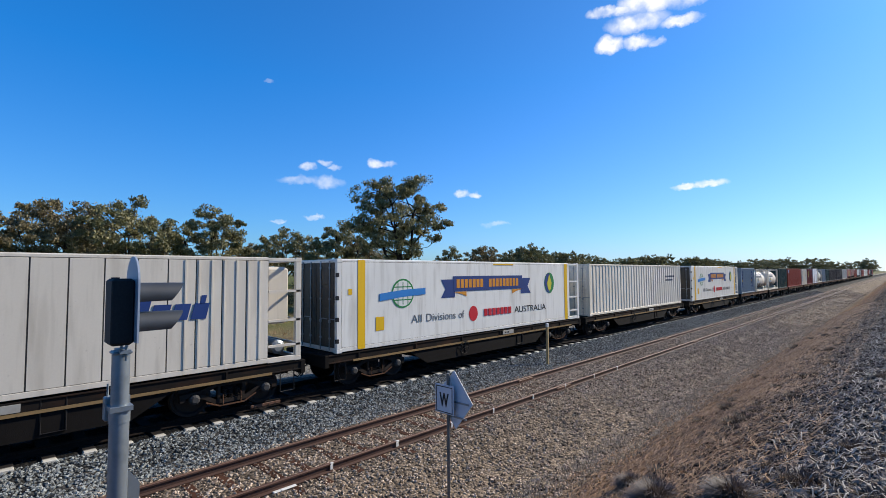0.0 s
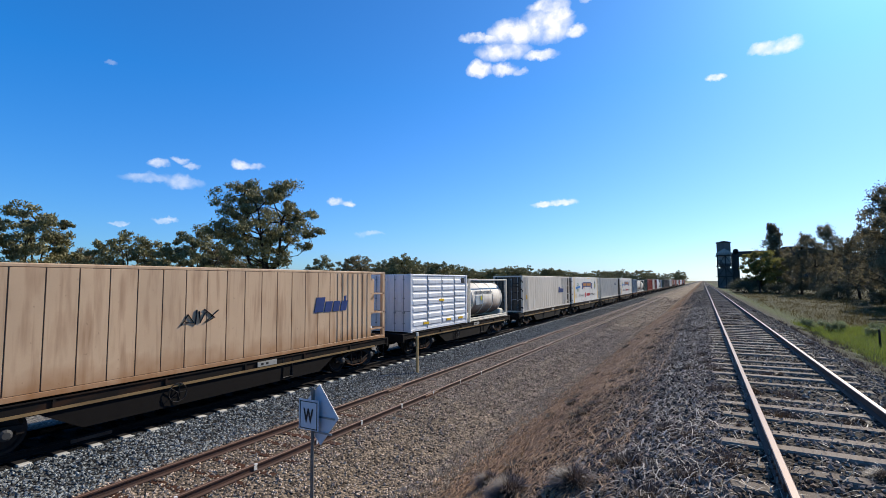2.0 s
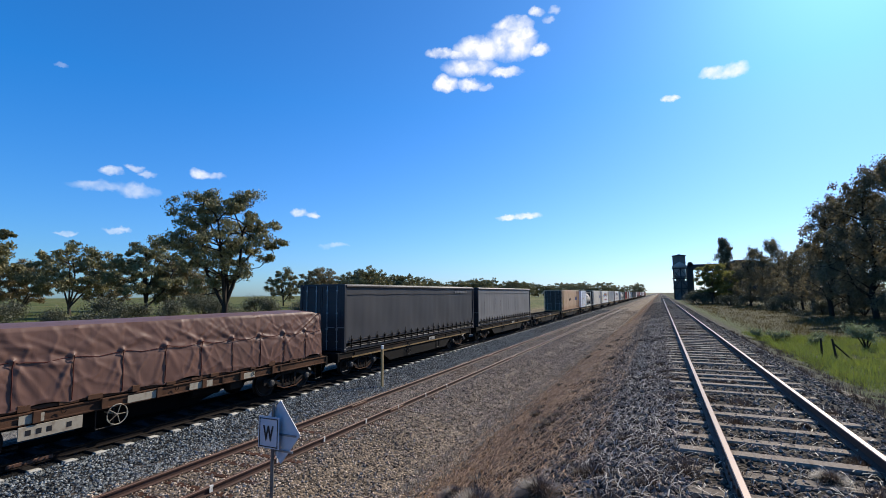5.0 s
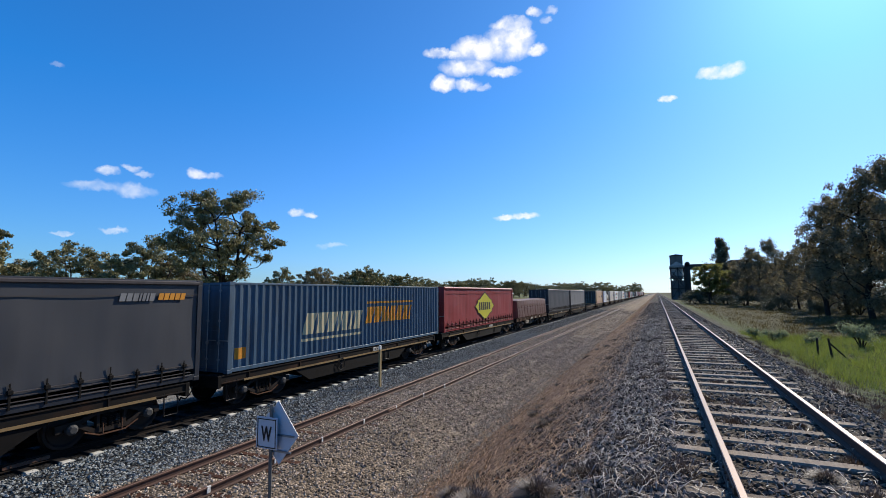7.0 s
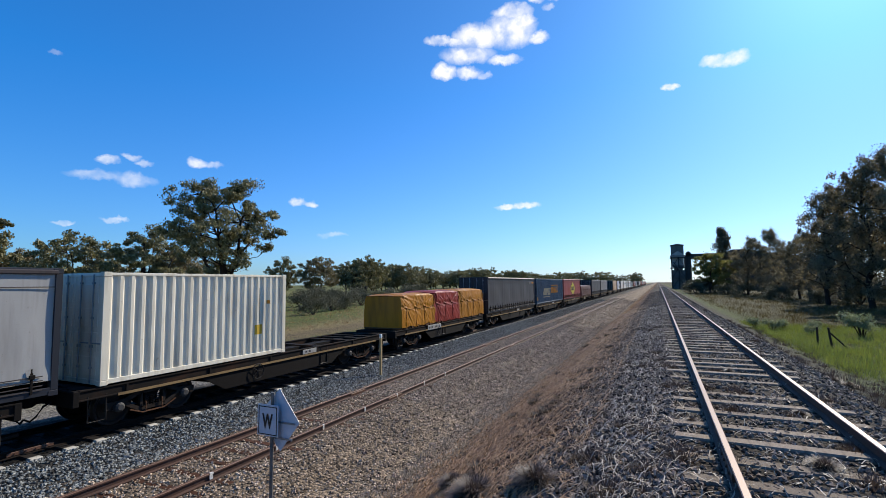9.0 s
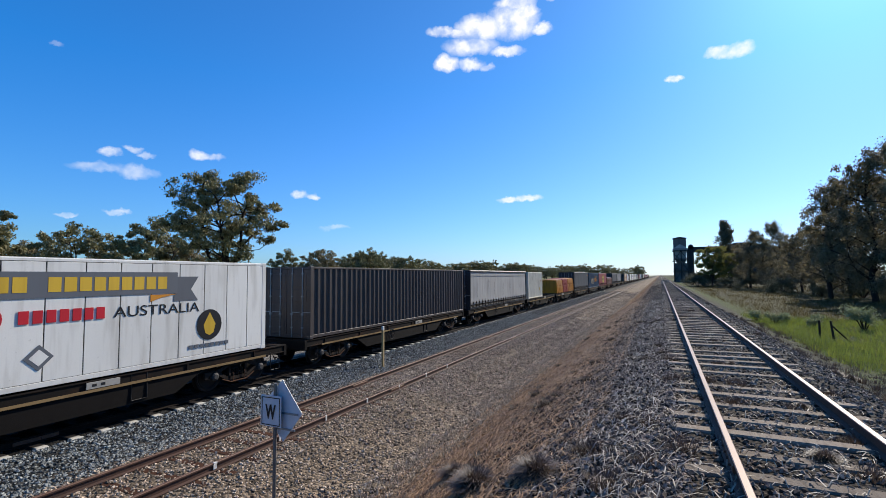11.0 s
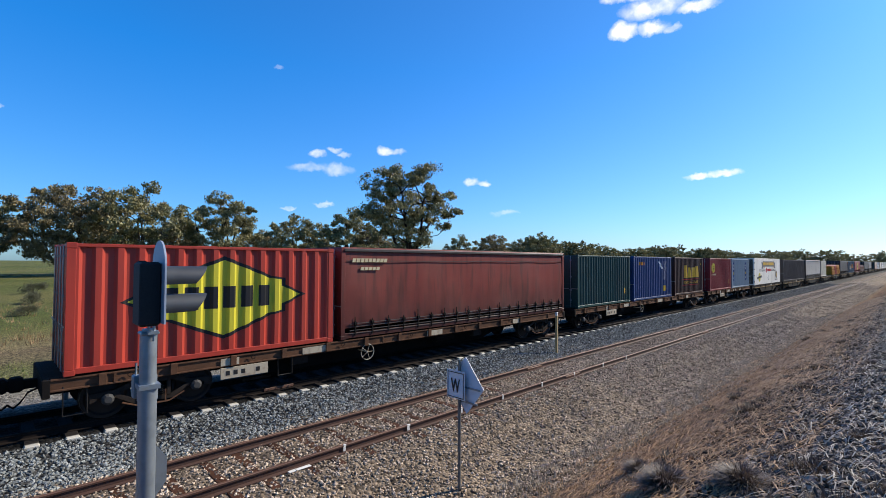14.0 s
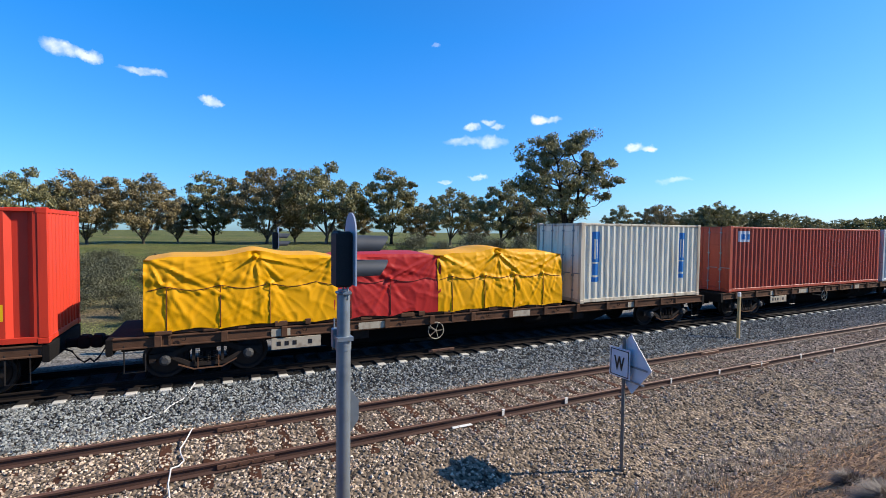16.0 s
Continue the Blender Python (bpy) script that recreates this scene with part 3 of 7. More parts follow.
def build_wagon(r, f, style):
    """A container flat wagon from r to f along the track, centred on the track, z = 0 at the rail head."""
    L, c = f - r, 0.5 * (r + f)
    root = new("flat_wagon")
    h = L / 2
    d = DECK - 0.2
    sill = M_SILLDARK if style == "skel" else M_SILL
    cs = Shape().box(-0.22, 0.22, -h + 0.3, h - 0.3, d - 0.5, d - 0.08)
    cs.prism([(-h + 3.6, d - 0.5), (-h + 5.0, d - 0.86), (h - 5.0, d - 0.86), (h - 3.6, d - 0.5)], "x", -0.2, 0.2)
    part("centre_sill", cs, M_UNDER, root)
    for sx_ in (-1, 1):
        s = Shape()
        x0, x1 = sorted((sx_ * 1.08, sx_ * 1.2))
        s.box(x0, x1, -h + 0.15, h - 0.15, d - 0.06, d - 0.02, 0.008)
        s.box(x0 + 0.04, x1 - 0.03, -h + 0.15, h - 0.15, d - 0.24, d - 0.05)
        s.box(x0, x1, -h + 0.15, h - 0.15, d - 0.28, d - 0.24, 0.008)
        for k in range(int(L / 2.4)):
            y = -h + 1.2 + k * 2.4
            s.box(x0 + 0.01, x1 + 0.004, y, y + 0.05, d - 0.25, d - 0.05)
        part("side_sill", s, sill, root)
        if style == "skel":
            part("side_girder", Shape().prism([(-h + 3.3, d - 0.28), (-h + 4.2, d - 0.8), (h - 4.2, d - 0.8), (h - 3.3, d - 0.28)], "x", *sorted((sx_ * 1.1, sx_ * 1.16))), M_UNDER, root)
            part("sill_strip", Shape().box(*sorted((sx_ * 1.2, sx_ * 1.21)), -h + 1.0, h - 1.0, d - 0.3, d - 0.235), M_TAN, root, "tan dusty strip along the sill")
        for k, y in enumerate((-h + 3.4, -h + 5.6, h - 4.2, 0.6)):
            if sx_ > 0 and abs(y) < h - 1 and style == "flat":
                part("stencil_patch", Shape().box(1.201, 1.206, y, y + (0.75 if k % 2 else 0.45), d - 0.25, d - 0.07), M_PATCH, root, "faded cream painted patch")
    if style != "far":
        w_, z0, z1, y0 = (1.75, d - 0.3, d - 0.03, -h * 0.3 - 0.85) if r == -166.6 else (0.75, d - 0.22, d - 0.06, h * 0.12) if style == "skel" else (1.2, d - 0.58, d - 0.3, -h + 3.4)
        plate = part("number_plate", Shape().box(1.19, 1.216, y0, y0 + w_, z0, z1, 0.004), M_PLATE if style == "skel" else M_PATCH, root, "faded painted plate with dark bars")
        for k in range(int(w_ / 0.19) - 1):
            if k != 3:
                part("lettering_bar", Shape().box(1.214, 1.219, y0 + 0.12 + 0.19 * k, y0 + 0.22 + 0.19 * k, z0 + 0.3 * (z1 - z0), z1 - 0.3 * (z1 - z0)), M_SIGNBLACK, plate)
        part("side_step", Shape().tube([(1.16, y0 + w_ + 0.3, z1), (1.18, y0 + w_ + 0.3, 0.36), (1.18, y0 + w_ + 0.7, 0.36), (1.16, y0 + w_ + 0.7, z1)], 0.018, 6), M_WHEEL, root)
    for y in np.linspace(-h + 2.9, h - 2.9, 4 if style == "far" else max(4, int((L - 5) / 1.6))):
        part("cross_bearer", BEARER_MESH, None, root, at=pose(0, y, d))
    for e in (-1, 1):
        if style != "skel":
            part("end_deck", Shape().box(-1.1, 1.1, *sorted((e * (h - 2.6), e * (h - 0.1))), d - 0.05, d - 0.015), M_SILLDARK, root)
        else:
            for q in (0.45, 1.25, 2.05):
                part("end_bearer", Shape().box(-1.09, 1.09, *sorted((e * (h - q - 0.1), e * (h - q + 0.1))), d - 0.16, d - 0.03, 0.01), M_UNDER, root)
            part("chequer_step", Shape().box(0.5, 1.08, *sorted((e * (h - 0.4), e * (h - 0.15))), d - 0.03, d - 0.012), M_SILLDARK, root)
    for e in (-1, 1):
        part("headstock", Shape().box(-1.2, 1.2, *sorted((e * (h - 0.15), e * (h - 0.02))), d - 0.4, d - 0.02, 0.02), M_UNDER, root)
        cp = Shape().box(-0.09, 0.09, *sorted((e * (h - 0.1), e * (h + 0.32))), 0.72, 0.92, 0.03)
        cp.box(-0.17, 0.17, *sorted((e * (h + 0.2), e * (h + 0.45))), 0.68, 0.98, 0.05)
        part("coupler", cp, M_UNDER, root)
        st = Shape()
        st.tube([(1.16, e * (h - 0.35), d - 0.2), (1.18, e * (h - 0.35), 0.28), (1.18, e * (h - 0.75), 0.28), (1.16, e * (h - 0.75), d - 0.2)], 0.018, 6)
        part("step_iron", st, M_WHEEL, root)
        by = e * (h - 2.0)
        bogie = part("bogie", Shape().box(-0.95, 0.95, by - 0.18, by + 0.18, 0.42, 0.68, 0.04), M_UNDER, root, "black three-piece bogie caked in dust")
        for sx_ in (-1, 1):
            fr = Shape()
            x0, x1 = sorted((sx_ * 0.94, sx_ * 1.05))
            # arched top member, sagging bottom member, two columns, pedestal ends
            fr.prism([(by + u, w) for u, w in ((-1.2, 0.5), (-1.2, 0.6), (-0.75, 0.63), (-0.42, 0.78), (0.42, 0.78), (0.75, 0.63), (1.2, 0.6), (1.2, 0.5), (0.72, 0.52), (0.36, 0.67), (-0.36, 0.67), (-0.72, 0.52))], "x", x0, x1)
            fr.prism([(by + u, w) for u, w in ((-0.8, 0.5), (-0.38, 0.25), (0.38, 0.25), (0.8, 0.5), (0.68, 0.53), (0.33, 0.34), (-0.33, 0.34), (-0.68, 0.53))], "x", x0, x1)
            for q in (-0.34, 0.27):
                fr.box(x0, x1, by + q, by + q + 0.07, 0.32, 0.68)
            for q in (-1.2, 1.06):
                fr.box(x0, x1, by + q, by + q + 0.14, 0.4, 0.52, 0.02)
            part("side_frame", fr, M_BOGIE, bogie, "dusty cast side frame")
            for q in (-0.16, 0.0, 0.16) if style != "far" and sx_ > 0 else ():
                coil = [(sx_ * (1.0 + 0.052 * math.cos(a)), by + q + 0.052 * math.sin(a), 0.35 + 0.23 * a / 31.4) for a in np.linspace(0, 31.4, 31)]
                part("spring", Shape().tube(coil, 0.014, 4), M_BOGIE, bogie)
            for a in (-0.88, 0.88):
                part("wheel", WHEEL_MESH[sx_], None, bogie, at=pose(sx_ * 0.75, by + a, WHEEL_R))
                part("axle_box", AXLE_MESH, None, bogie, at=pose(sx_ * 1.06, by + a, WHEEL_R), label="worn bearing cap")
            rig = Shape().tube([(sx_ * 1.08, by - 0.62, 0.33), (sx_ * 1.09, by - 0.3, 0.2), (sx_ * 1.09, by + 0.3, 0.2), (sx_ * 1.08, by + 0.62, 0.36)], 0.02, 5)
            rig.tube([(sx_ * 1.09, by - 0.22, 0.2), (sx_ * 1.09, by - 0.22, 0.46)], 0.016, 5)
            rig.tube([(sx_ * 1.09, by + 0.22, 0.2), (sx_ * 1.09, by + 0.22, 0.48)], 0.016, 5)
            if style != "far" and sx_ > 0:
                part("brake_rigging", rig, M_SILL, bogie)
    if style == "flat":
        for k in range(int((L - 2) / 1.35)):
            y = -h + 1.0 + k * 1.35
            part("stake_pocket", POCKET_MESH, None, root, at=pose(1.2, y, d))
            if k % 2 == 0:
                part("lashing_ring", RING_MESH, None, root, at=pose(1.215, y + 0.5, d - 0.12))
        for y0 in (-h * 0.42, h * 0.36):
            rod = Shape().tube([(0.9, y0 - 1.3, 0.74), (0.9, y0 + 1.3, 0.74)], 0.022, 6)
            rod.box(0.72, 0.98, y0 - 0.22, y0 + 0.24, 0.52, 0.86, 0.02)
            part("brake_cylinder", rod, M_BOGIE, root)
    part("train_pipe", Shape().tube([(0.5, -h + 0.2, d - 0.45), (0.5, h - 0.2, d - 0.45)], 0.022, 6), M_UNDER, root)
    for e in (-1, 1):
        hose = [(0.35, e * (h - 0.05), 0.78), (0.34, e * (h + 0.14), 0.7), (0.32, e * (h + 0.26), 0.5), (0.28, e * (h + 0.36), 0.4), (0.2, e * (h + 0.45), 0.46)]
        part("brake_hose", Shape().tube(hose, 0.022, 6), M_UNDER, root)
    bw = Shape()
    ring = [(1.22, 0.24 * math.cos(a), 0.62 + 0.24 * math.sin(a)) for a in np.linspace(0, 2 * math.pi, 19)]
    bw.tube(ring, 0.014, 6)
    for a in range(5):
        bw.tube([(1.22, 0, 0.62), (1.22, 0.23 * math.cos(a * 1.2566), 0.62 + 0.23 * math.sin(a * 1.2566))], 0.009, 5)
    bw.tube([(0.7, 0, 0.62), (1.23, 0, 0.62)], 0.022, 6)
    part("handbrake_wheel", bw, M_WHEEL if style == "skel" else M_PATCH, root, "spoked handbrake wheel", at=pose(0, -h * 0.2, 0))
    tank = Shape().tube([(0.6, h * 0.15, 0.62), (0.6, h * 0.15 + 0.05, 0.62), (0.6, h * 0.15 + 1.0, 0.62), (0.6, h * 0.15 + 1.05, 0.62)], [0.12, 0.17, 0.17, 0.12], 12)
    part("air_reservoir", tank, M_UNDER, root, smooth=True)
    return root


M_WHEELCAP = material("bearing_cap", srgb("3c3c3c"), 0.75, 0.1, srgb("2a2624"), 0.6, 8)
POCKET_MESH = Shape().box(0.0, 0.05, -0.07, 0.07, -0.27, -0.01, 0.012).mesh("stake_pocket", M_SILL)
RING_MESH = Shape().tube([(0.01, 0.05 * math.cos(a), 0.05 * math.sin(a)) for a in np.linspace(0, 6.283, 11)], 0.01, 4).mesh("lashing_ring", M_SILLDARK)
BEARER_MESH = Shape().box(-1.09, 1.09, -0.12, 0.12, -0.14, -0.03).mesh("cross_bearer", M_SILLDARK)
M_TAN = material("tan_strip", srgb("9a7f58"), 0.8, 0, srgb("5a4836"), 0.6, 2, (1, 0.3, 1))
M_PLATE = material("white_plate", srgb("a9a59c"), 0.6, 0, srgb("8c8378"), 0.5, 5, vary=0.05)
M_PATCH = material("faded_cream_patch", srgb("b8ab94"), 0.7, 0, srgb("7a6450"), 0.6, 5)
WHEEL_MESH = {s: wheel_shape(s).mesh("wheel", M_WHEEL, smooth=True) for s in (-1, 1)}
AXLE_MESH = Shape().tube([(-0.06, 0, 0), (0.05, 0, 0), (0.09, 0, 0)], [0.12, 0.12, 0.07], 10).mesh("axle_box", M_WHEELCAP)

# ---- train: loads ----
W2 = 1.22


def corrugated(a, b, pitch=0.278, depth=0.048, flat=0.0):
    """Outline (y, inset) of a pressed steel wall from a to b."""
    n = max(2, round((b - a) / pitch))
    p = (b - a) / n
    pts = [(a, 0.0)]
    for i in range(n):
        y = a + i * p
        pts += [(y + p * 0.14, 0.0), (y + p * 0.3, depth), (y + p * 0.7, depth), (y + p * 0.86, 0.0)]
    pts.append((b, 0.0))
    return pts


def wall_shape(pts, x_out, sign, z0, z1):
    s = Shape()
    v, f = [], []
    for y, d in pts:
        x = sign * (x_out - 0.012 - d)
        v += [(x, y, z0), (x, y, z1), (x - sign * 0.03, y, z0), (x - sign * 0.03, y, z1)]
    for i in range(len(pts) - 1):
        k = i * 4
        f += [(k, k + 4, k + 5, k + 1), (k + 2, k + 3, k + 7, k + 6)]
    return s.add(v, f)


def end_shape(pts, y_out, sign, z0, z1):
    s = Shape()
    v, f = [], []
    for x, d in pts:
        y = sign * (y_out - 0.012 - d)
        v += [(x, y, z0), (x, y, z1), (x, y - sign * 0.03, z0), (x, y - sign * 0.03, z1)]
    for i in range(len(pts) - 1):
        k = i * 4
        f += [(k, k + 4, k + 5, k + 1), (k + 2, k + 3, k + 7, k + 6)]
    return s.add(v, f)


def frame_parts(root, L, H, mat, post=0.16, rail=0.12):
    h = L / 2
    for sx_ in (-1, 1):
        for e in (-1, 1):
            part("corner_post", Shape().box(*sorted((sx_ * (W2 - 0.13), sx_ * W2)), *sorted((e * (h - post), e * h)), 0.12, H - 0.12, 0.012), mat, root)
            for z in (0, H - 0.12):
                part("corner_casting", Shape().box(*sorted((sx_ * (W2 - 0.16), sx_ * (W2 + 0.004))), *sorted((e * (h - 0.178), e * (h + 0.004))), z, z + 0.12, 0.01), mat, root)
        part("top_rail", Shape().box(*sorted((sx_ * (W2 - 0.07), sx_ * (W2 - 0.004))), -h + post, h - post, H - 0.09, H - 0.02, 0.008), mat, root)
        part("bottom_rail", Shape().box(*sorted((sx_ * (W2 - 0.07), sx_ * (W2 - 0.004))), -h + post, h - post, 0.03, 0.03 + rail, 0.008), mat, root)
    for e in (-1, 1):
        part("end_rail", Shape().box(-W2 + 0.16, W2 - 0.16, *sorted((e * (h - 0.1), e * (h - 0.006))), H - 0.11, H - 0.02, 0.008), mat, root)
        part("end_rail", Shape().box(-W2 + 0.16, W2 - 0.16, *sorted((e * (h - 0.1), e * (h - 0.006))), 0.02, 0.14, 0.008), mat, root)


def door_parts(root, L, H, mat):
    """Two doors on the trailing end, with lock rods and hinges."""
    y = -L / 2
    for sx_ in (-1, 1):
        s = Shape()
        x0, x1 = sorted((sx_ * 0.01, sx_ * (W2 - 0.14)))
        s.box(x0, x1, y + 0.02, y + 0.07, 0.14, H - 0.11, 0.012)
        n = 4
        for k in range(n):
            z = 0.22 + k * (H - 0.4) / n
            s.box(x0 + 0.08, x1 - 0.08, y + 0.008, y + 0.03, z, z + (H - 0.4) / n - 0.12, 0.01)
        door = part("door", s, mat, root)
        for q in (0.3, 0.82):
            rod = Shape().tube([(sx_ * q, y - 0.012, 0.06), (sx_ * q, y - 0.012, H - 0.06)], 0.017, 6)
            rod.box(sx_ * q - 0.05, sx_ * q + 0.05, y - 0.03, y + 0.01, 0.9, 0.98)
            rod.box(*sorted((sx_ * q, sx_ * (q + 0.4))), y - 0.03, y - 0.014, 1.0, 1.03)
            for z in (0.4, 1.6, H - 0.3):
                rod.box(sx_ * q - 0.045, sx_ * q + 0.045, y - 0.025, y + 0.012, z, z + 0.05)
            part("lock_rod", rod, M_GALV, door, "zinc-coated lock rod")


CORR = {}


def cut(poly, y, sign):
    """The part of an outline on one side of y."""
    out = []
    for (u0, w0), (u1, w1) in zip(poly, poly[1:] + poly[:1]):
        a, b = (u0 - y) * sign, (u1 - y) * sign
        if a >= 0:
            out.append((u0, w0))
        if a * b < 0:
            q = a / (a - b)
            out.append((u0 + (u1 - u0) * q, w0 + (w1 - w0) * q))
    return out


def flat_panel(name, root, outline, mat, z=0.004, label=""):
    """A painted mark on the near side, which follows the pressed wall: outline of (y, z) points."""
    pts = CORR.get(root.name)
    if pts:
        s = Shape()
        s.weld = True
        for (ya, da), (yb, db_) in zip(pts, pts[1:]):
            poly = cut(cut(list(outline), ya, 1), yb, -1) if max(u for u, _ in outline) > ya and min(u for u, _ in outline) < yb else []
            if len(poly) > 2:
                s.add([(W2 - 0.012 - da - (db_ - da) * (u - ya) / (yb - ya) + 0.002 + z * 0.3, u, w) for u, w in poly], [tuple(range(len(poly)))])
        return part(name, s, mat, root, label)
    s = Shape().prism(outline, "x", W2 + 0.0, W2 + z)
    return part(name, s, mat, root, label)


def rect(y, z, w, h, slant=0.0):
    return [(y, z), (y + w, z), (y + w + slant, z + h), (y + slant, z + h)]


def disc(y, z, ry, rz=None, n=20):
    rz = rz or ry
    return [(y + ry * math.cos(2 * math.pi * k / n), z + rz * math.sin(2 * math.pi * k / n)) for k in range(n)]


def box_container(L, H, mat, pitch=0.278, depth=0.05, frame_mat=None, smooth_side=False):
    root = new("shipping_container")
    h = L / 2
    fm = frame_mat or mat
    frame_parts(root, L, H, fm)
    for sx_ in (-1, 1):
        pts = corrugated(-h + 0.15, h - 0.15, pitch, depth)
        part("side_wall", wall_shape(pts, W2, sx_, 0.14, H - 0.08), mat, root)
    CORR[root.name] = pts
    ep = corrugated(-W2 + 0.12, W2 - 0.12, 0.25, 0.045)
    part("front_wall", end_shape(ep, h, 1, 0.12, H - 0.1), mat, root)
    door_parts(root, L, H, mat)
    ridge = [(-h + 0.08, H - 0.06), (h - 0.08, H - 0.06), (h - 0.08, H - 0.03)]
    for k in reversed(range(int(L / 1.0))):
        y = -h + 0.5 + k * 1.0
        ridge += [(y + 0.45, H - 0.03), (y + 0.42, H - 0.012), (y + 0.03, H - 0.012), (y, H - 0.03)]
    ridge.append((-h + 0.08, H - 0.03))
    roof = Shape().prism(ridge, "x", -W2 + 0.06, W2 - 0.06)
    part("roof", roof, fm, root)
    part("floor", Shape().box(-W2 + 0.07, W2 - 0.07, -h + 0.1, h - 0.1, 0.06, 0.14), M_UNDER, root)
    return root


def panel_container(L, H, mat, panels, seam_mat, gen=0.0, ribs=(), posts=0.16, bright=None):
    """A smooth insulated container: flat sheets with narrow seams; gen: length of an open frame with a cooling unit at the front."""
    root = new("refrigerated_container")
    h = L / 2
    y1 = h - gen
    frame_parts(root, L, H, bright or mat, posts)
    for sx_ in (-1, 1):
        part("side_wall", Shape().box(*sorted((sx_ * (W2 - 0.06), sx_ * (W2 - 0.025))), -h + 0.15, y1, 0.12, H - 0.07), seam_mat, root)
        edges = np.linspace(-h + posts, y1, panels + 1)
        for a, b in zip(edges[:-1], edges[1:]):
            part("side_panel", Shape().box(*sorted((sx_ * (W2 - 0.03), sx_ * (W2 - 0.006))), a + 0.014, b - 0.014, 0.16, H - 0.1, 0.004), mat, root)
        for a, b, n in ribs:
            for y in np.linspace(a, b, n):
                part("side_rib", Shape().box(*sorted((sx_ * (W2 - 0.02), sx_ * (W2 + 0.012))), y - 0.022, y + 0.022, 0.16, H - 0.1, 0.006), mat, root)
    part("front_wall", Shape().box(-W2 + 0.06, W2 - 0.06, y1 - 0.05, y1 - 0.006, 0.12, H - 0.06), mat, root)
    # door paint holds dirt and the shade of the end turned from the sun
    door_parts(root, L, H, P["dirty_shaded_end"])
    for z in (0.3, 0.95, 1.6, 2.3):
        part("door_hinge", Shape().box(W2 - 0.05, W2 + 0.012, -h - 0.03, -h + 0.07, z, z + 0.13, 0.01), P["ink_black"], root)
    part("roof", Shape().box(-W2 + 0.03, W2 - 0.03, -h + 0.05, y1, H - 0.05, H - 0.006, 0.01), mat, root)
    part("floor", Shape().box(-W2 + 0.07, W2 - 0.07, -h + 0.1, y1, 0.05, 0.12), M_UNDER, root)
    if gen:
        g = Shape()
        for z in (0.02, 0.42, 1.1, 1.9, H - 0.1):
            g.box(W2 - 0.08, W2, y1, h - 0.02, z, z + 0.06)
            g.box(-W2, -W2 + 0.08, y1, h - 0.02, z, z + 0.06)
            g.box(-W2, W2, h - 0.08, h - 0.02, z, z + 0.06)
        part("end_frame", g, mat, root, "open white steel end frame")
        part("cooling_unit", Shape().box(-0.8, 0.8, y1, h - 0.18, 1.0, H - 0.25, 0.08), mat, root)
        part("fuel_tank", Shape().tube([(-0.8, h - 0.45, 0.35), (-0.75, h - 0.45, 0.35), (0.75, h - 0.45, 0.35), (0.8, h - 0.45, 0.35)], [0.12, 0.2, 0.2, 0.12], 14), M_GALV, root)
    return root


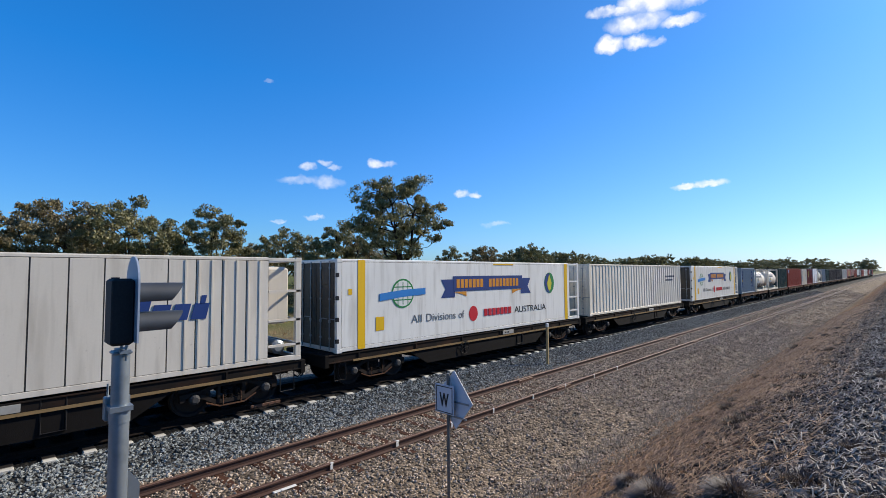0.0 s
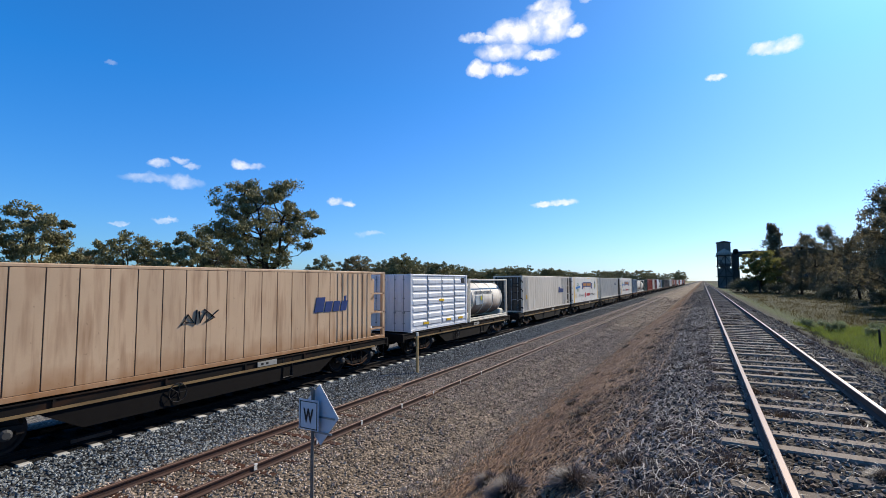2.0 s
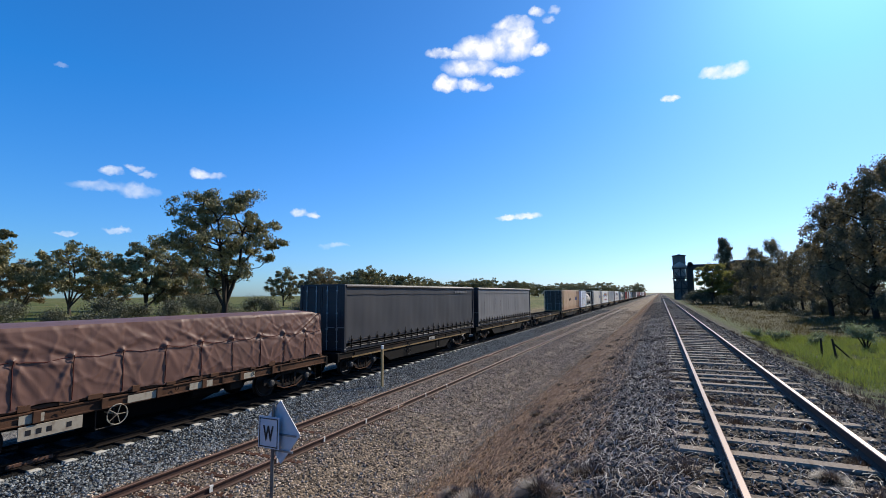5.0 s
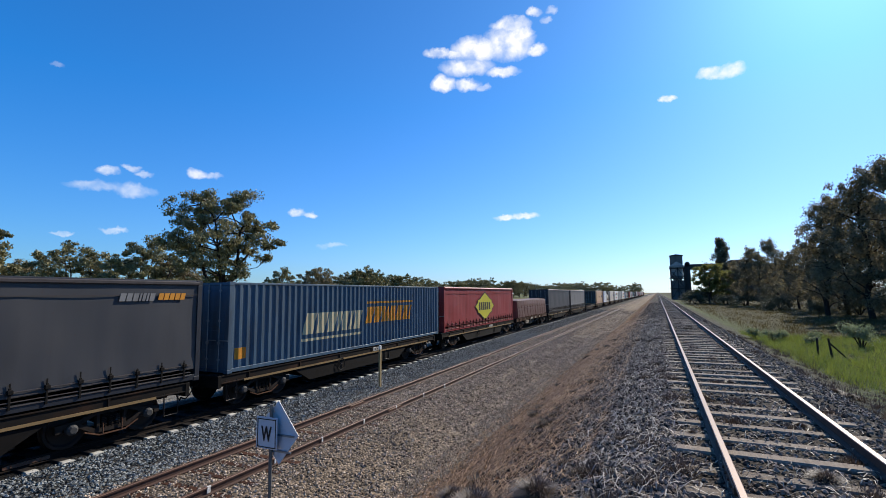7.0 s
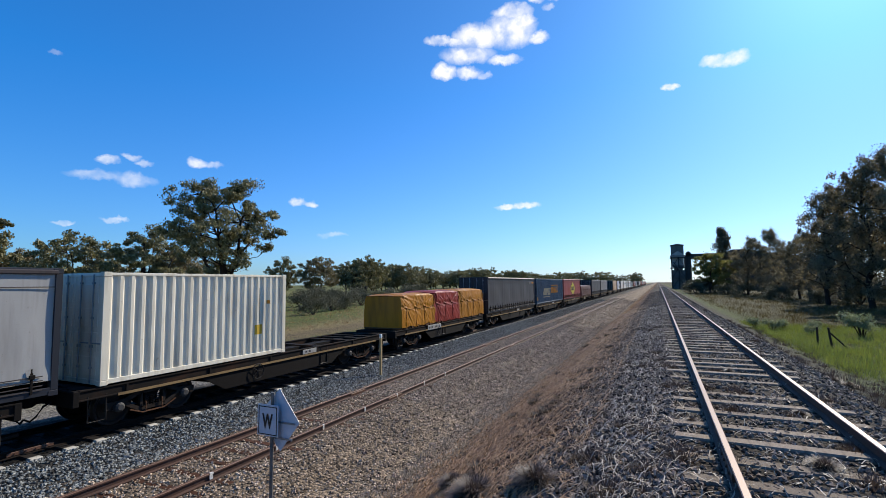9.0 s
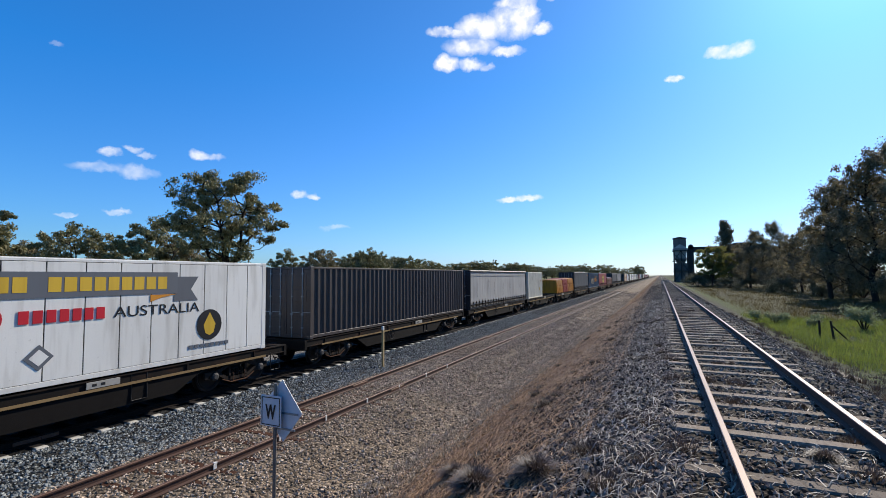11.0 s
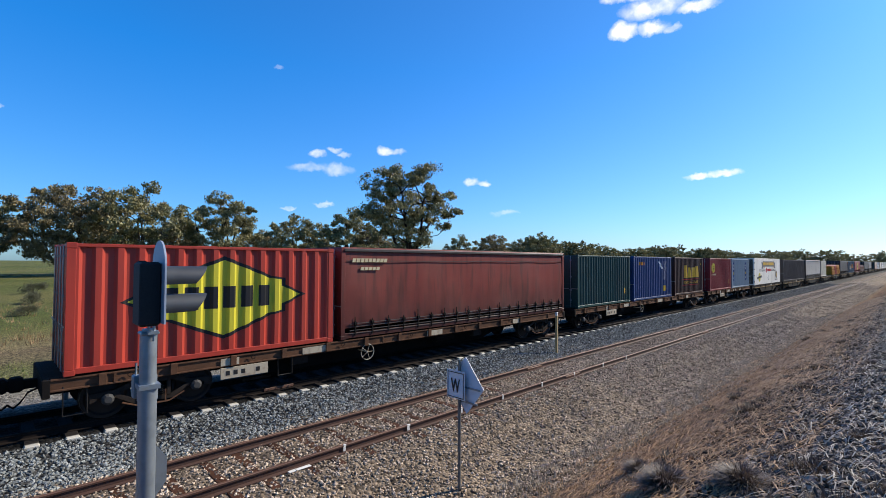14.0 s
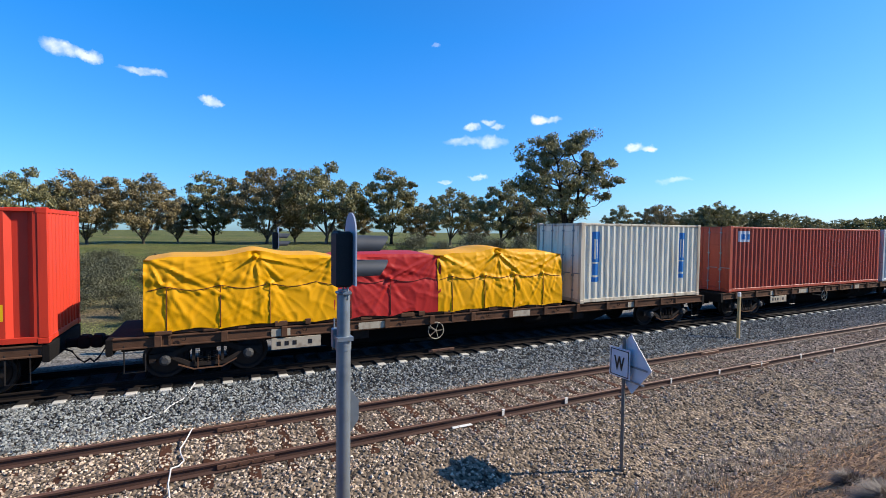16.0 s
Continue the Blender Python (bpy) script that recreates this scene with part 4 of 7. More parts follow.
def curtain_container(L, H, mat, frame_mat, post_mat):
    root = new("curtain_side_container")
    h = L / 2
    frame_parts(root, L, H, frame_mat, 0.14, 0.16)
    rng = random.Random(int(L * 100))
    for sx_ in (-1, 1):
        s = Shape()
        ys = np.linspace(-h + 0.14, h - 0.14, 150)
        zs = [0.34, 0.45, 0.7, 1.1, 1.6, 2.1, H - 0.2, H - 0.1]
        v = []
        for y in ys:
            for z in zs:
                sag = max(0.0, math.sin(math.pi * (z - 0.34) / (H - 0.44)))
                q = sag * (0.014 * math.sin(y * 2.1 + z * 0.7) + 0.003 * math.sin(y * 10.1 + 0.6 * math.sin(z * 2)) + 0.02 * noise.noise((y * 1.4, z, L)))
                if z < 0.5:
                    q += 0.02 * abs(math.sin(y * 4.5))
                v.append((sx_ * (W2 - 0.035 + q), y, z))
        n = len(zs)
        f = [(i * n + j, (i + 1) * n + j, (i + 1) * n + j + 1, i * n + j + 1) for i in range(len(ys) - 1) for j in range(n - 1)]
        s.add(v, f)
        part("curtain", s, mat, root, smooth=True)
        rail_ = Shape().box(*sorted((sx_ * (W2 - 0.06), sx_ * (W2 + 0.03))), -h + 0.1, h - 0.1, H - 0.13, H - 0.03, 0.02)
        part("curtain_track", rail_, post_mat, root)
        nb = max(4, int(L / 0.66))
        for k in range(nb):
            y = -h + 0.5 + k * (L - 1.0) / (nb - 1)
            b = Shape().box(*sorted((sx_ * (W2 + 0.0), sx_ * (W2 + 0.03))), y - 0.022, y + 0.022, 0.1, 0.56, 0.008)
            b.box(*sorted((sx_ * (W2 + 0.0), sx_ * (W2 + 0.06))), y - 0.05, y + 0.05, 0.42, 0.52, 0.015)
            b.box(*sorted((sx_ * (W2 - 0.0), sx_ * (W2 + 0.012))), y - 0.013, y + 0.013, 0.55, 0.58 + 0.16 * rng.random() ** 2)
            part("strap_buckle", b, M_UNDER, root)
        bars = Shape()
        for z in (0.17, 0.26, 0.37, 0.46):
            bars.tube([(sx_ * (W2 + 0.01), -h + 0.3, z), (sx_ * (W2 + 0.01), h - 0.3, z)], 0.013, 5)
        part("tie_bar", bars, post_mat, root)
        part("curtain_hem", Shape().box(*sorted((sx_ * (W2 - 0.012), sx_ * (W2 + 0.004))), -h + 0.16, h - 0.16, H - 0.42, H - 0.4), post_mat, root)
        for k in range(int(L / 2.2)):
            y = -h + 1.4 + k * 2.2 + rng.uniform(-0.5, 0.5)
            dash = Shape()
            for z in np.arange(rng.uniform(0.7, 1.3), rng.uniform(1.6, 2.4), 0.11):
                dash.box(*sorted((sx_ * (W2 - 0.012), sx_ * (W2 + 0.002))), y - 0.012, y + 0.014 + rng.uniform(0, 0.03), z, z + 0.02)
            if sx_ > 0 and mat in (P["silver_curtain"], P["white_curtain"]):
                part("stitching", dash, P["dirty_shaded_end"], root)
    part("front_wall", end_shape(corrugated(-W2 + 0.12, W2 - 0.12, 0.25, 0.03), h, 1, 0.12, H - 0.1), frame_mat, root)
    door_parts(root, L, H, frame_mat)
    part("roof", Shape().box(-W2 + 0.02, W2 - 0.02, -h + 0.05, h - 0.05, H - 0.04, H + 0.01, 0.015), frame_mat, root)
    part("floor", Shape().box(-W2 + 0.03, W2 - 0.03, -h + 0.05, h - 0.05, 0.04, 0.16), M_UNDER, root)
    return root


def side_door_container(L, H, mat):
    """White container with four ribbed folding side doors."""
    root = new("side_door_container")
    h = L / 2
    frame_parts(root, L, H, mat)
    for sx_ in (-1, 1):
        w = (L - 0.3) / 4
        for k in range(4):
            a = -h + 0.15 + k * w
            s = Shape().box(*sorted((sx_ * (W2 - 0.07), sx_ * (W2 - 0.03))), a + 0.015, a + w - 0.015, 0.15, H - 0.09, 0.01)
            d = part("side_door", s, mat, root)
            for j in range(7):
                z = 0.24 + j * (H - 0.42) / 7
                b = Shape().prism([(z, 0), (z + 0.05, 0.03), (z + 0.22, 0.03), (z + 0.27, 0)], "y", a + 0.1, a + w - 0.1)
                b.v = [(sx_ * (W2 - 0.03 + p[2]), p[1], p[0]) for p in b.v]
                part("door_rib", b, mat, d)
            if k % 2 == 0:
                part("lock_rod", Shape().tube([(sx_ * (W2 + 0.0), a + w - 0.03, 0.1), (sx_ * (W2 + 0.0), a + w - 0.03, H - 0.06)], 0.017, 6), M_GALV, d)
    part("front_wall", end_shape(corrugated(-W2 + 0.12, W2 - 0.12, 0.25, 0.045), h, 1, 0.12, H - 0.1), mat, root)
    door_parts(root, L, H, mat)
    part("roof", Shape().box(-W2 + 0.03, W2 - 0.03, -h + 0.05, h - 0.05, H - 0.05, H - 0.01, 0.01), mat, root)
    part("floor", Shape().box(-W2 + 0.07, W2 - 0.07, -h + 0.1, h - 0.1, 0.05, 0.14), M_UNDER, root)
    return root


def tank_container(mat, frame_mat):
    L, H, h = 6.06, 2.59, 3.03
    root = new("tank_container")
    fr = frame_parts(root, L, H, frame_mat, 0.12, 0.1)
    n = 28
    rings = []
    for y, r in ((-2.75, 0.2), (-2.72, 0.6), (-2.62, 0.9), (-2.48, 1.06), (-2.4, 1.09), (2.4, 1.09), (2.48, 1.06), (2.62, 0.9), (2.72, 0.6), (2.75, 0.2)):
        rings.append([(r * math.cos(2 * math.pi * k / n), y, 1.32 + r * math.sin(2 * math.pi * k / n)) for k in range(n)])
    part("tank_shell", Shape().rings(rings), mat, root, "glossy white insulated tank", smooth=True)
    for y in (-2.3, -0.8, 0.8, 2.3):
        s = Shape()
        s.rings([[(r * math.cos(2 * math.pi * k / n), y + dy, 1.32 + r * math.sin(2 * math.pi * k / n)) for k in range(n)] for dy, r in ((-0.05, 1.085), (-0.05, 1.115), (0.05, 1.115), (0.05, 1.085))], False)
        part("band", s, frame_mat, root)
    for e in (-1, 1):
        s = Shape()
        s.tube([(-W2 + 0.08, e * 2.95, 0.1), (0, e * 2.95, 1.0), (W2 - 0.08, e * 2.95, 0.1)], 0.05, 6)
        part("end_brace", s, frame_mat, root)
        part("saddle", Shape().box(-0.9, 0.9, *sorted((e * 2.3, e * 2.95)), 0.1, 0.5, 0.03), frame_mat, root)
    part("walkway", Shape().box(-0.5, 0.5, -2.6, 2.6, 2.44, 2.48), M_GALV, root)
    part("manhole", Shape().tube([(0, 0.3, 2.36), (0, 0.3, 2.52)], 0.28, 16), M_GALV, root)
    return root


def tarped_load(L, heights, mats, seed, low=0.0, peaks=()):
    """Stacked cargo under roped tarpaulins: sheets (a, b, material index), draped with folds."""
    root = new("tarpaulin_load")
    rng = random.Random(seed)
    h = L / 2
    for a, b, mi, ht in heights:
        ny, na = max(10, int((b - a) / 0.033)), 120
        ties = [(a + 0.45 + 1.1 * k, 0.62 * ht, 0.022, 0.55, 5 + k % 2) for k in range(max(2, int((b - a) / 1.1)))] + [(pk, ht, 0.03, 1.0, 9) for pk in peaks if a - 0.6 < pk < b + 0.6]
        ties += [(a + 0.1, ht, 0.03, 0.9, 7), (b - 0.1, ht, 0.03, 0.9, 8)]
        # creases pulled from the ridge and from the tie points
        creases = []
        for pk in [p for p in peaks if a - 0.6 < p < b + 0.6] + [a + 0.05, b - 0.05]:
            for q in (-2.6, -1.9, -1.3, -0.8, -0.3, 0.2, 0.6, 1.1, 1.7, 2.5):
                creases.append((pk, ht, pk + q * rng.uniform(0.8, 1.2), rng.uniform(0.1, 0.75) * ht, rng.uniform(0.008, 0.02), rng.uniform(0.03, 0.06)))
        for tk, zk, _, _, _ in ties:
            for q, w in ((-0.9, 0.92), (-0.5, 0.08), (0.45, 0.1), (0.8, 0.9), (1.2, 0.5)):
                creases.append((tk, zk, tk + q * rng.uniform(0.6, 1.3), w * ht, rng.uniform(0.006, 0.018), rng.uniform(0.045, 0.08)))
        v = []
        for i in range(ny + 1):
            y = a + (b - a) * i / ny
            e = min(i, ny - i) / ny * (b - a)
            top = ht + sum(0.14 * math.exp(-((y - pk) / 0.5) ** 2) for pk in peaks)
            for j in range(na + 1):
                q = j / na
                # round the section: side, shoulder, top, shoulder, side
                if q < 0.36:
                    hem = low + 0.04 + 0.16 * max(0.0, noise.noise((y * 0.8, seed, 3.0))) + 0.05 * abs(math.sin(math.pi * (y - a - 0.45) / 1.1))
                    x, z = 1.2, hem + q / 0.36 * (top - 0.05 - hem)
                elif q > 0.64:
                    x, z = -1.2, low + 0.05 + (1 - q) / 0.36 * (top - 0.1 - low)
                else:
                    x, z = 1.2 - (q - 0.36) / 0.28 * 2.4, top
                    sag = 0.07 * math.sin(math.pi * (q - 0.36) / 0.28)
                    z += sag
                nz = noise.noise((y * 0.5, z * 0.7, seed)) * 0.045
                fold = 0.0
                for tk, zk, am, rk, kk in ties:
                    dy_, dz_ = y - tk, z - zk
                    rr = math.hypot(dy_, dz_)
                    if rr < 2.4:
                        fold += 0.8 * am * (abs(math.sin(0.5 * kk * math.atan2(dz_, dy_) + tk * 5)) ** 0.6 - 0.7) * math.exp(-((rr - rk) / (rk * 0.75)) ** 2)
                fold += (math.exp(-abs(noise.noise((y * 1.6 - z * 1.2, z + y * 0.4, seed + 14.0))) * 14) - 0.2) * 0.02
                fold += (math.exp(-abs(noise.noise((y * 2.3 + z * 2.2, z * 0.7 - y * 0.5, seed + 31.0))) * 14) - 0.2) * 0.014
                if not 0.4 < q < 0.6:
                    for y0, z0, y1, z1, am, wd in creases:
                        if min(y0, y1) - 0.2 < y < max(y0, y1) + 0.2:
                            ly, lz = y1 - y0, z1 - z0
                            tt = min(1, max(0, ((y - y0) * ly + (z - z0) * lz) / (ly * ly + lz * lz)))
                            dd = math.hypot(y - y0 - tt * ly, z - z0 - tt * lz) / wd
                            if dd < 3:
                                fold += am * (1 - 0.7 * tt) * (1.3 * math.exp(-dd * dd) - 0.6 * math.exp(-(dd - 1.5) ** 2))
                slope = 0.18 * max(0, 0.5 - e) * (1 if z > ht * 0.5 else 0)
                if q < 0.36:
                    x += (nz + fold) - 0.12 * (z / ht) ** 2 - 0.02 * math.exp(-((z - 0.62 * ht) / 0.12) ** 2)
                elif q > 0.64:
                    x -= (nz + fold) - 0.12 * (z / ht) ** 2
                else:
                    x *= 0.92
                    z += nz * 0.35 - slope
                v.append((x, y, z))
        n = na + 1
        f = [(i * n + j, (i + 1) * n + j, (i + 1) * n + j + 1, i * n + j + 1) for i in range(ny) for j in range(na)]
        # gathered ends
        for i, yy in ((0, a), (ny, b)):
            base = i * n
            f += [(base + j, base + j + 1, base + na - j - 1, base + na - j) for j in range(na // 2)]
        part("tarpaulin", Shape().add(v, f), mats[mi], root, smooth=True)
        def skin(y, z):
            i = min(ny, max(0, round((y - a) / (b - a) * ny)))
            side = [v[i * n + j] for j in range(int(na * 0.36))]
            return min(side, key=lambda p: abs(p[2] - z))[0] + 0.012

        rope = Shape()
        line = [(y, 0.62 * ht - 0.1 * abs(math.sin(math.pi * (y - a - 0.45) / 1.1))) for y in np.linspace(a + 0.08, b - 0.08, 36)]
        rope.tube([(skin(y, z), y, z) for y, z in line], 0.009, 5)
        for k in range(max(2, int((b - a) / 1.1))):
            y = a + 0.45 + k * 1.1
            rope.tube([(skin(y, z), y, z) for z in np.linspace(0.62 * ht, 0.08, 7)], 0.01, 5)
        part("rope", rope, M_ROPE, root)
    for k in range(int(L / 0.8)):
        y = -h + 0.3 + k * 0.8 + rng.uniform(-0.2, 0.2)
        w = rng.uniform(0.12, 0.4)
        part("timber_packer", Shape().box(1.0, 1.16 + rng.uniform(0.0, 0.08), y, y + w, 0.0, rng.uniform(0.06, 0.16), 0.01), M_SILL, root)
    part("pallet_base", Shape().box(-1.15, 1.15, -h, h, 0.0, 0.08, 0.01), M_SILL, root)
    return root


M_ROPE = material("red_brown_rope", srgb("5c2f28"), 0.9)


# ---- train: paints ----
P = {k: painted(k, *v) for k, v in {
    "grey_white": ("e6dccb", "8d7f6c", 0.3), "dusty_cream": ("e0bd98", "8a5a34", 0.55), "clean_white": ("f2efe6", "978c7a", 0.35), "cream": ("faefd9", "85745c", 0.4),
    "cold_white": ("f0f2f5", "9aa0a8", 0.3), "tank_white": ("fff6e6", "a08a70", 0.4, 0.75), "silver_curtain": ("858381", "6a6764", 0.5), "dark_curtain": ("454548", "3b3b3d", 0.4),
    "dark_frame": ("2a2d35", "1a1a1c", 0.4), "red_curtain": ("9c3434", "6c2a28", 0.4), "steel_blue": ("466074", "28323c", 0.6), "old_yellow": ("bd7c1c", "70501f", 0.6), "old_red": ("903026", "602620", 0.5),
    "white_curtain": ("b4b2ad", "85807a", 0.5), "dark_brown": ("4b4341", "2d2725", 0.5), "pale_blue": ("8c9ca8", "5f686e", 0.45), "maroon": ("8a2a2d", "471a1c", 0.5),
    "brown": ("45291f", "26170f", 0.6), "blue": ("2a4678", "24365c", 0.4), "teal": ("174341", "0f2424", 0.5), "rust_curtain": ("84352b", "3a201a", 0.7), "red": ("b63f30", "6b2a20", 0.4),
    "ice_blue": ("c0c9cc", "6f787e", 0.45), "orange_red": ("bb4f38", "6a3222", 0.5), "bone_white": ("fff5dc", "9c8460", 0.45), "rusty_white": ("dccfb6", "6b4226", 0.9), "bright_red": ("d63c24", "8e2c1c", 0.35),
    "tarp_yellow": ("f8b000", "d89400", 0.3), "tarp_red": ("b22c28", "9c2430", 0.3), "tan_tarp": ("7c5c50", "513b34", 0.5), "signal_yellow": ("f2c012", "c89a10", 0.2), "orange": ("e0952c", "b06c1c", 0.3),
    "ink_blue": ("23407e", "1b2f5c", 0.2), "ink_black": ("1c1c20", "2c2c2c", 0.2), "ink_red": ("cc2230", "a02028", 0.2), "ink_green": ("2f8a4a", "246a3a", 0.2), "ink_grey": ("6a6d72", "55585c", 0.2),
    "lemon": ("d8cc3a", "a89a28", 0.3), "gold": ("e2b83a", "b08a28", 0.3), "sky_ink": ("2f86d0", "2468a4", 0.2), "cream_ink": ("d9c9a0", "a8946a", 0.3), "seam": ("4a4641", "38342f", 0.3), "faded_ink": ("a5a5a2", "8c8a84", 0.3), "dirty_shaded_end": ("4e483f", "241f1b", 0.85)}.items()}


for m_ in P.values():
    m_.node_tree.nodes["Principled BSDF"].inputs["Specular IOR Level"].default_value = 0.3
for k_ in ("old_yellow", "old_red", "tarp_yellow", "tarp_red", "tan_tarp"):
    P[k_].node_tree.nodes["Principled BSDF"].inputs["Specular IOR Level"].default_value = 0.15
    for n_ in P[k_].node_tree.nodes:
        if n_.bl_idname == "ShaderNodeBump":
            n_.inputs["Strength"].default_value = 0.03


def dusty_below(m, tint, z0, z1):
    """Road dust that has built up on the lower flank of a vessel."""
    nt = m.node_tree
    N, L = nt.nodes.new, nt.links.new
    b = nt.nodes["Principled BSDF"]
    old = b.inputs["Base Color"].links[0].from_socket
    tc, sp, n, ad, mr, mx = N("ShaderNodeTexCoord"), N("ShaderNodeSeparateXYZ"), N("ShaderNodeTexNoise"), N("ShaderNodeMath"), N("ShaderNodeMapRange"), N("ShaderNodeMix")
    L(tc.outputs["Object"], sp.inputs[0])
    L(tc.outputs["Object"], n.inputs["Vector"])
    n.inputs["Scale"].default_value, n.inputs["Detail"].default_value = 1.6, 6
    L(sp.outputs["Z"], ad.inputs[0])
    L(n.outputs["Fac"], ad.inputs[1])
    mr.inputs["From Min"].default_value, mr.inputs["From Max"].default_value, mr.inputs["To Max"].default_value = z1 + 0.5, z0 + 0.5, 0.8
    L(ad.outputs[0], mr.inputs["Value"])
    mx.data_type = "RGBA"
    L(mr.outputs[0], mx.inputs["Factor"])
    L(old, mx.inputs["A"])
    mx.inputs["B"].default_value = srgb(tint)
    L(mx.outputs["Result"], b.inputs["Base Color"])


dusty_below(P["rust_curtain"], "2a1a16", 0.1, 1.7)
dusty_below(P["dusty_cream"], "a8713f", 0.0, 0.7)
dusty_below(P["tank_white"], "80532f", 0.55, 1.45)


def letters(name, text, size, y, z, mat, root, off=0.003, width=None):
    """Words in the built-in font on the near side of a load, each word a part."""
    if " " in text:
        step = width / len(text)
        for word in text.split(" "):
            letters(name, word, size, y, z, mat, root, off, step * (len(word) - 0.15))
            y += step * (len(word) + 1)
        return None
    cu = bpy.data.curves.new(name, "FONT")
    cu.body, cu.size, cu.extrude = text, size, 0.001
    tmp = new("tmp", cu)
    bpy.context.view_layer.update()
    me = bpy.data.meshes.new_from_object(tmp.evaluated_get(bpy.context.evaluated_depsgraph_get()))
    bpy.data.objects.remove(tmp)
    me.materials.clear()
    me.materials.append(mat)
    if width:
        xs = [v.co.x for v in me.vertices]
        k = width / (max(xs) - min(xs))
        for v in me.vertices:
            v.co.x *= k
    pts = CORR.get(root.name)
    if pts:
        bm = bmesh.new()
        bm.from_mesh(me)
        lo, hi = min(v.co.x for v in bm.verts), max(v.co.x for v in bm.verts)
        for yk, _ in pts:
            if lo < yk - y < hi:
                bmesh.ops.bisect_plane(bm, geom=bm.verts[:] + bm.edges[:] + bm.faces[:], plane_co=(yk - y, 0, 0), plane_no=(1, 0, 0))
        ks, ds = [p[0] for p in pts], [p[1] for p in pts]
        for v in bm.verts:
            v.co.z -= 0.012 + float(np.interp(v.co.x + y, ks, ds))
        bm.to_mesh(me)
        bm.free()
    ob = new(name, me)
    ob.parent = root
    ob.matrix_basis = pose(W2 + off, y, z, 90, 0, 90)
    return ob


def bars(root, mat, y, z, widths, h, gap=0.06, slant=0.0, name="lettering_bar"):
    for w in widths:
        flat_panel(name, root, rect(y, z, w, h, slant), mat, 0.014)
        y += w + gap


def ribbon_mark(root, c, half, z0, z1, body, ink):
    """A flat ribbon with forked tails and a row of upright bars."""
    f = flat_panel
    for s in (-1, 1):
        f("ribbon_tail", root, [(c + s * (half - 0.1), z0 - 0.22), (c + s * (half + 0.65), z0 - 0.22), (c + s * (half + 0.42), z0 + 0.1), (c + s * (half + 0.65), z1 - 0.12), (c + s * (half - 0.1), z1 - 0.12)][::s], body, 0.004)
        f("ribbon_fold", root, [(c + s * half, z0 - 0.02), (c + s * (half - 0.75), z0 - 0.02), (c + s * (half - 0.75), z0 - 0.2), (c + s * (half - 0.45), z0 - 0.1)][::-s], P["orange"], 0.008)
    f("ribbon", root, rect(c - half, z0, 2 * half, z1 - z0), body, 0.01)
    n1, n2 = 7, 9
    w = (2 * half - 0.75) / (n1 + n2)
    bars(root, ink, c - half + 0.18, z0 + 0.13, [w - 0.06] * n1, z1 - z0 - 0.25, 0.06)
    bars(root, ink, c - half + 0.5 + n1 * w, z0 + 0.13, [w - 0.06] * n2, z1 - z0 - 0.25, 0.06)


def reefer_marks(root, o):
    """Ribbon emblem, globe badge, drop badge and red round badge of the white refrigerated containers."""
    f = flat_panel
    ribbon_mark(root, o + 0.65, 2.25, 1.7, 2.28, P["ink_blue"], P["orange"])
    g = o - 4.1
    f("globe_badge", root, disc(g, 1.72, 0.5), P["ink_green"], 0.004)
    f("globe_badge_inner", root, disc(g, 1.72, 0.44), P["clean_white"], 0.006)
    for k in (-0.22, 0.0, 0.22):
        f("globe_line", root, rect(g + k - 0.018, 1.34, 0.036, 0.76), P["ink_green"], 0.008)
        f("globe_line", root, rect(g - 0.38, 1.72 + k - 0.018, 0.76, 0.036), P["ink_green"], 0.008)
    f("globe_band", root, [(g - 1.0, 1.5), (g, 1.6), (g + 1.05, 1.66), (g + 1.05, 1.88), (g, 1.84), (g - 1.0, 1.74)], P["sky_ink"], 0.012)
    f("drop_badge", root, disc(o + 5.15, 1.9, 0.42, 0.5), P["ink_green"], 0.004)
    f("drop_badge_half", root, [(o + 5.15, 2.4), (o + 4.9, 2.3), (o + 4.74, 1.9), (o + 4.9, 1.5), (o + 5.15, 1.4)], P["ink_blue"], 0.006)
    f("drop_badge_core", root, [(o + 5.15, 2.3), (o + 4.95, 1.9), (o + 5.02, 1.62), (o + 5.15, 1.52), (o + 5.28, 1.62), (o + 5.35, 1.9)], P["lemon"], 0.01)
    letters("lettering", "All Divisions of", 0.4, o - 3.72, 0.68, P["ink_grey"], root, 0.003, 2.75)
    f("round_badge", root, disc(o - 0.44, 0.8, 0.26, 0.3), P["ink_red"], 0.004)
    bars(root, P["ink_red"], o + 0.22, 0.66, [0.2] * 7, 0.28, 0.07)
    letters("lettering", "AUSTRALIA", 0.38, o + 2.3, 0.66, P["ink_black"], root, 0.003, 2.5)


def star_mark(root, y, z, rx, rz):
    q = [(1, 0), (0.74, 0.26), (0.74, 0.44), (0.56, 0.5), (0.3, 0.74), (0, 1)]
    ring = q + [(-u, w) for u, w in q[-2:0:-1]] + [(-u, -w) for u, w in q] [0:1] + [(-u, -w) for u, w in q[1:]] + [(u, -w) for u, w in q[-2:0:-1]]
    flat_panel("star_outline", root, [(y + u * rx * 1.07, z + w * rz * 1.1) for u, w in ring], P["ink_black"], 0.002)
    flat_panel("star_badge", root, [(y + u * rx, z + w * rz) for u, w in ring], P["lemon"], 0.009)
    k = rx * 1.3 / 6
    bars(root, P["ink_black"], y - rx * 0.66, z - rz * 0.28, [k * 0.68] * 6, rz * 0.58, k * 0.32)


# ---- train: what it is made of, from the far end to the near end ----
DISP = (21.3118, -0.59644 / 16, -0.49943 / 256)
LOADS, WAGONS = [], []


